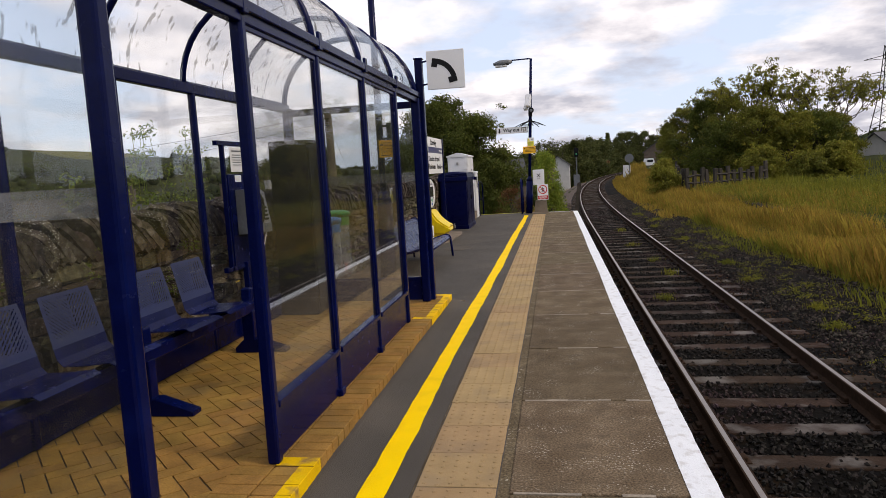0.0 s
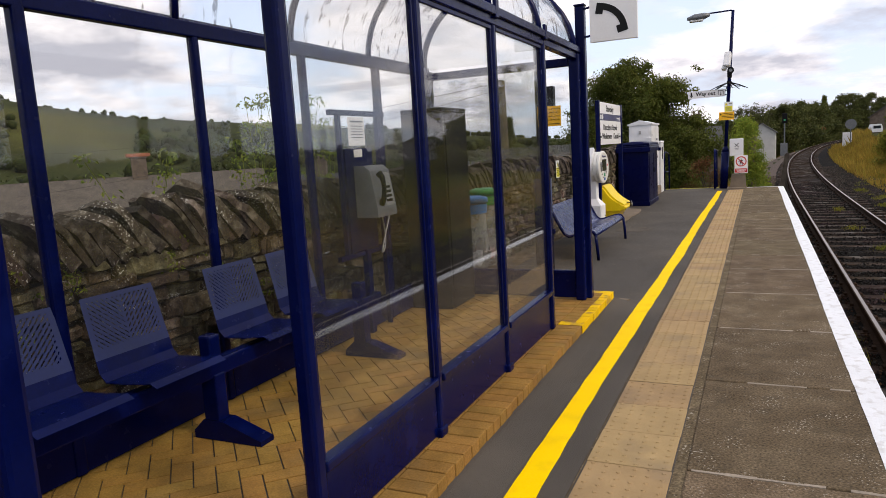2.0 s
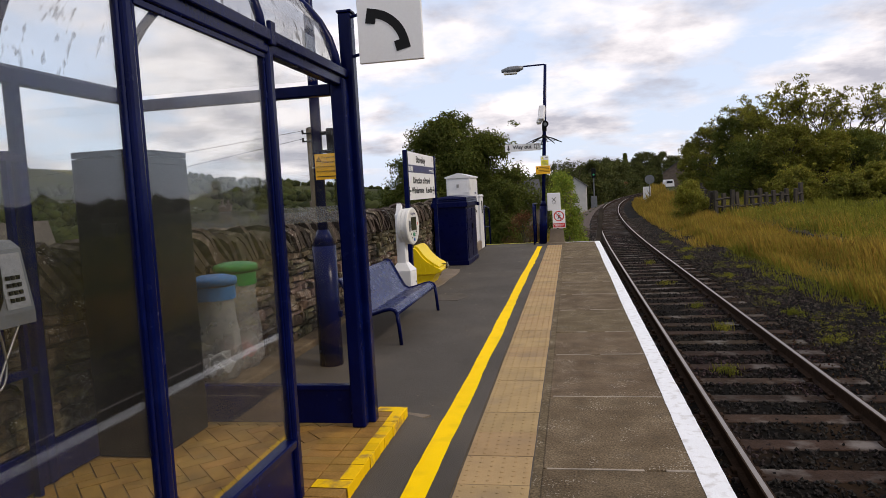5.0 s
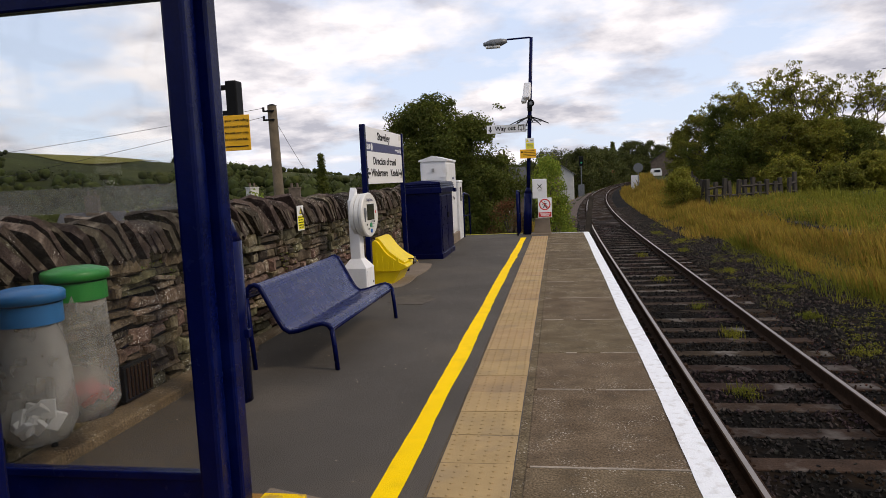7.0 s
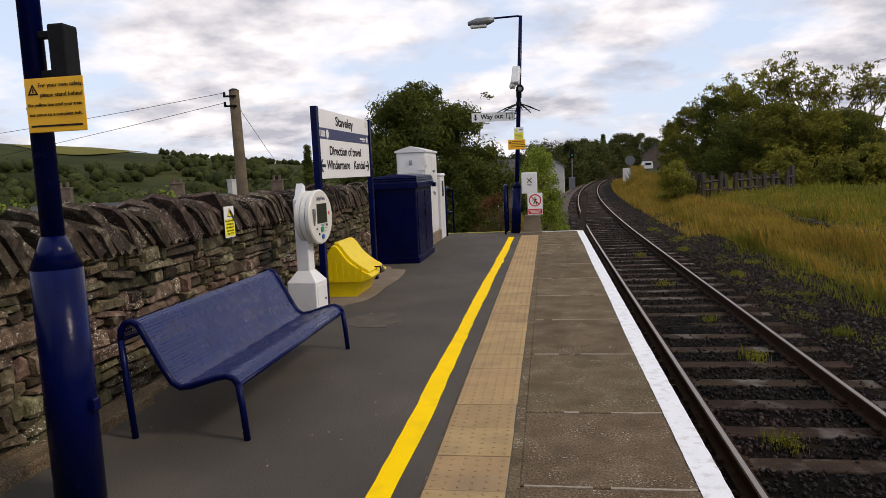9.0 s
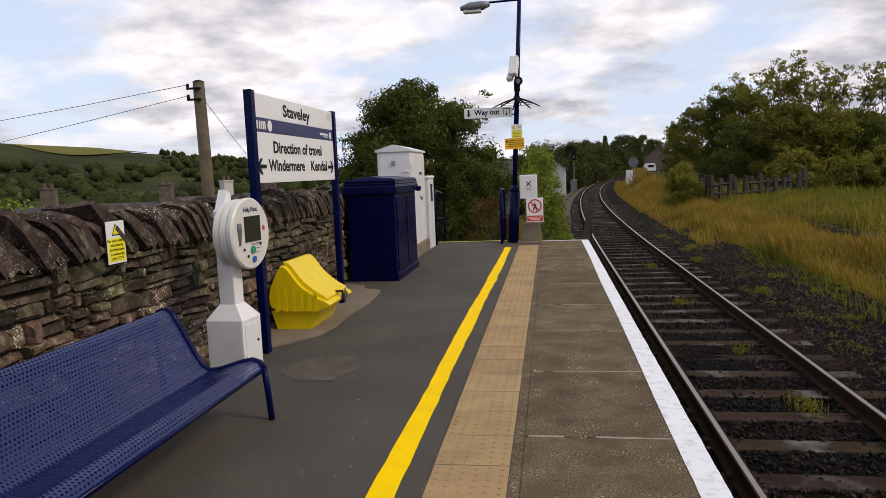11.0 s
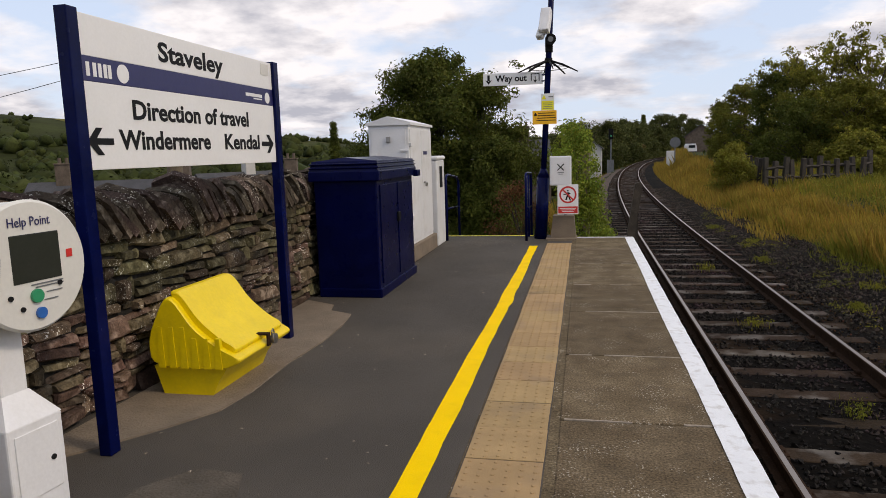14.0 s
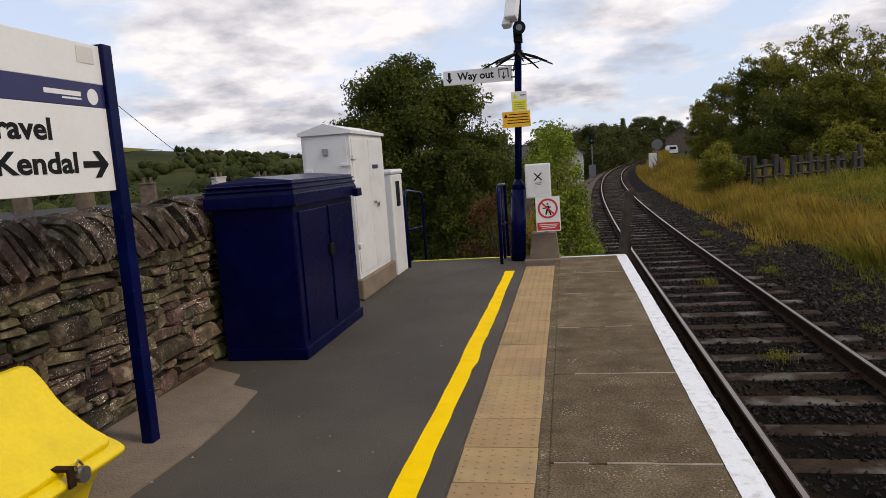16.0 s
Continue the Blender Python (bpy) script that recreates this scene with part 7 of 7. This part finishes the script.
# steps down at the platform end
stp = Soup()
for k in range(6):
    stp.box(-2.3, -0.75, P_END + 0.3 * k, P_END + 0.3 * k + 0.32, -2.4, -0.17 * (k + 1) + 0.005, 0.01)
solid("end_steps", stp, "concrete", label="concrete steps down from the platform end", category="steps", kind="structure")
solid("step_nosing", Soup().box(-2.3, -0.75, P_END - 0.05, P_END + 0.004, -0.03, 0.006), "sign_lemon", label="yellow painted nosing at the head of the steps", category="road marking", kind="structure")


# ---- dry stone wall ----
def wall_x(y):
    return -2.78 - 0.14 * (1 - smooth01(7.5, 10.5, y))


def stone_mesh(name, l, h, d, seed, material):
    """A rough slab of walling: a box with knocked-off corners and an uneven face, outward along +x."""
    rnd = random.Random(seed)
    j = lambda a: rnd.uniform(-a, a)
    n, ys_, zs = [], (-0.5, -0.42, 0.0, 0.42, 0.5), (-0.5, -0.36, 0.36, 0.5)
    grid = []
    shear, skew, taper, tip, tip2 = j(0.16), j(0.3), j(0.3), j(0.03), j(0.03)
    for zi, z in enumerate(zs):
        for yi, y in enumerate(ys_):
            rim = (yi in (0, 4)) + (zi in (0, 3))
            grid.append((-0.026 * rim + j(0.009) + tip * y + tip2 * z, y * l * (1 + shear * z) + j(0.09) * h + skew * z * h, z * h * (1 + taper * y) + j(0.09) * h))
    back = [(-d, y * l, z * h) for z in (-0.5, 0.5) for y in (-0.5, 0.5)]
    s = Soup().add(grid + back, [(r * 5 + c, r * 5 + c + 1, (r + 1) * 5 + c + 1, (r + 1) * 5 + c) for r in range(3) for c in range(4)] + [(0, 1, 2, 3, 4, 21, 20), (15, 22, 23, 19, 18, 17, 16), (0, 20, 22, 15, 10, 5), (4, 9, 14, 19, 23, 21)])
    return mesh_of(name, s, material)


wall = thing("wall_stone", (-2.9, 10, 0), "dry stone wall of brown-grey slate with leaning coping stones", "wall", kind="structure")
# core set just behind the stones, coloured near-black as shade in their gaps
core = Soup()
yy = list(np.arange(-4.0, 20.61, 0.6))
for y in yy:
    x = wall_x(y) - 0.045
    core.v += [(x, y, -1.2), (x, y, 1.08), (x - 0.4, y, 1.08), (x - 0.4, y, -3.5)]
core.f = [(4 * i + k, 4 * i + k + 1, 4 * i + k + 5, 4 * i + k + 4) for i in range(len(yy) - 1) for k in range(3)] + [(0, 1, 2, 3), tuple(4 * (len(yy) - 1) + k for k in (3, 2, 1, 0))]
part("core", core, "shaded_wall_core", wall)
SHAPES = [(0.16, 0.07), (0.22, 0.08), (0.28, 0.065), (0.34, 0.09), (0.2, 0.12), (0.42, 0.075), (0.26, 0.15), (0.13, 0.05), (0.3, 0.045), (0.36, 0.12)]
stones = [stone_mesh("stone", l, h, 0.12, 300 + i, "stone") for i, (l, h) in enumerate(SHAPES)]
rnd, joined, placed = random.Random(83), Soup(), 0


def lay(me, x, y, z, sy, sz, own):
    global placed
    turn = rnd.uniform(-0.05, 0.05)
    x += rnd.uniform(-0.03, 0.026)
    if own and placed < 298:
        ob = share("stone", me, wall, (x + 2.9, y - 10, z), turn, (1, sy, sz))
        ob.rotation_euler[0] = rnd.gauss(0, 0.075)
        placed += 1
    else:
        m = Matrix.Translation((x, y, z)) @ Euler((rnd.gauss(0, 0.075), 0, turn)).to_matrix().to_4x4() @ Matrix.Diagonal((1, sy, sz, 1))
        joined.add([m @ v.co for v in me.vertices], [tuple(p.vertices) for p in me.polygons])


z = 0.0
while z < 1.06:
    h = rnd.choice((0.05, 0.065, 0.08, 0.1, 0.13)) if z > 0.12 else 0.15
    y = -4.0 + rnd.random() * 0.2
    while y < 20.5:
        l = rnd.choice((0.08, 0.11, 0.15, 0.19, 0.24, 0.3, 0.4)) * (1.1 if h > 0.1 else 0.95)
        wave = 0.05 * noise.noise((y * 0.6, z * 2, 5)) + rnd.uniform(-0.012, 0.012)
        cut = rnd.uniform(0.3, 0.7) if h > 0.08 and l > 0.13 and rnd.random() < 0.62 else 1.0
        own = 9.8 < y < 18.4 and (y > 12.0 or z > 0.2)
        for lo, hi in ((0.0, cut), (cut, 1.0))[: 1 if cut == 1.0 else 2]:
            hh = h * (hi - lo)
            i = min(range(len(SHAPES)), key=lambda q: abs(SHAPES[q][0] / l - 1) + abs(SHAPES[q][1] / hh - 1) + 0.5 * rnd.random())
            lay(stones[i], wall_x(y) + 0.012 + 0.02 * noise.noise((y * 2, z * 6, 0)), y + l / 2, z + h * (lo + hi) / 2 + wave, (l - 0.012) / SHAPES[i][0], (hh - 0.008) / SHAPES[i][1], own)
        y += l
    z += h
tagged(part("rubble_courses", joined, "stone", wall, "further courses of rough slate"), kind="stuff")

# coping of thin slates set on edge, all leaning one way
rnd = random.Random(84)
shaped = []
for i in range(9):
    r2 = random.Random(500 + i)
    w, h, d = 0.055 * r2.uniform(0.6, 1.6), 0.33 * r2.uniform(0.85, 1.2), 0.4
    s = Soup()
    pts, nz = [], 5
    out = [(-0.5, 0.0), (-0.52, 0.65), (-0.43, 0.93), (0.0, 1.0), (0.4, 0.95), (0.5, 0.7), (0.52, 0.0)]
    out = [(a * d * r2.uniform(0.93, 1.07), b * h * r2.uniform(0.9, 1.1)) for a, b in out]
    s.prism(out, "y", -w / 2, w / 2)
    s.v = [(x, y * (1 - 0.2 * (v / h)) + r2.uniform(-0.008, 0.008), v) for x, y, v in s.v]
    shaped.append((w, mesh_of("coping_stone", s, "coping")))
y = -3.9
cj = Soup()
while y < 20.4:
    w, me = shaped[rnd.randrange(len(shaped))]
    lean = 0.66 + rnd.uniform(-0.16, 0.16)
    x, zz = wall_x(y) - 0.16 + rnd.uniform(-0.025, 0.025), 1.05 + rnd.uniform(-0.015, 0.02)
    sc = rnd.uniform(0.85, 1.15)
    if y > 2.6:
        ob = share("coping_stone", me, wall, (x + 2.9, y - 10, zz), rnd.uniform(-0.12, 0.12), (1, 1, sc))
        ob.rotation_euler[0] = lean
    else:
        m = Matrix.Translation((x, y, zz)) @ Euler((lean, 0, 0)).to_matrix().to_4x4()
        cj.add([m @ v.co for v in me.vertices], [tuple(p.vertices) for p in me.polygons])
    y += w * 1.25 + 0.008
tagged(part("coping_far", cj, "coping", wall, "further coping slates set on edge"), kind="stuff")
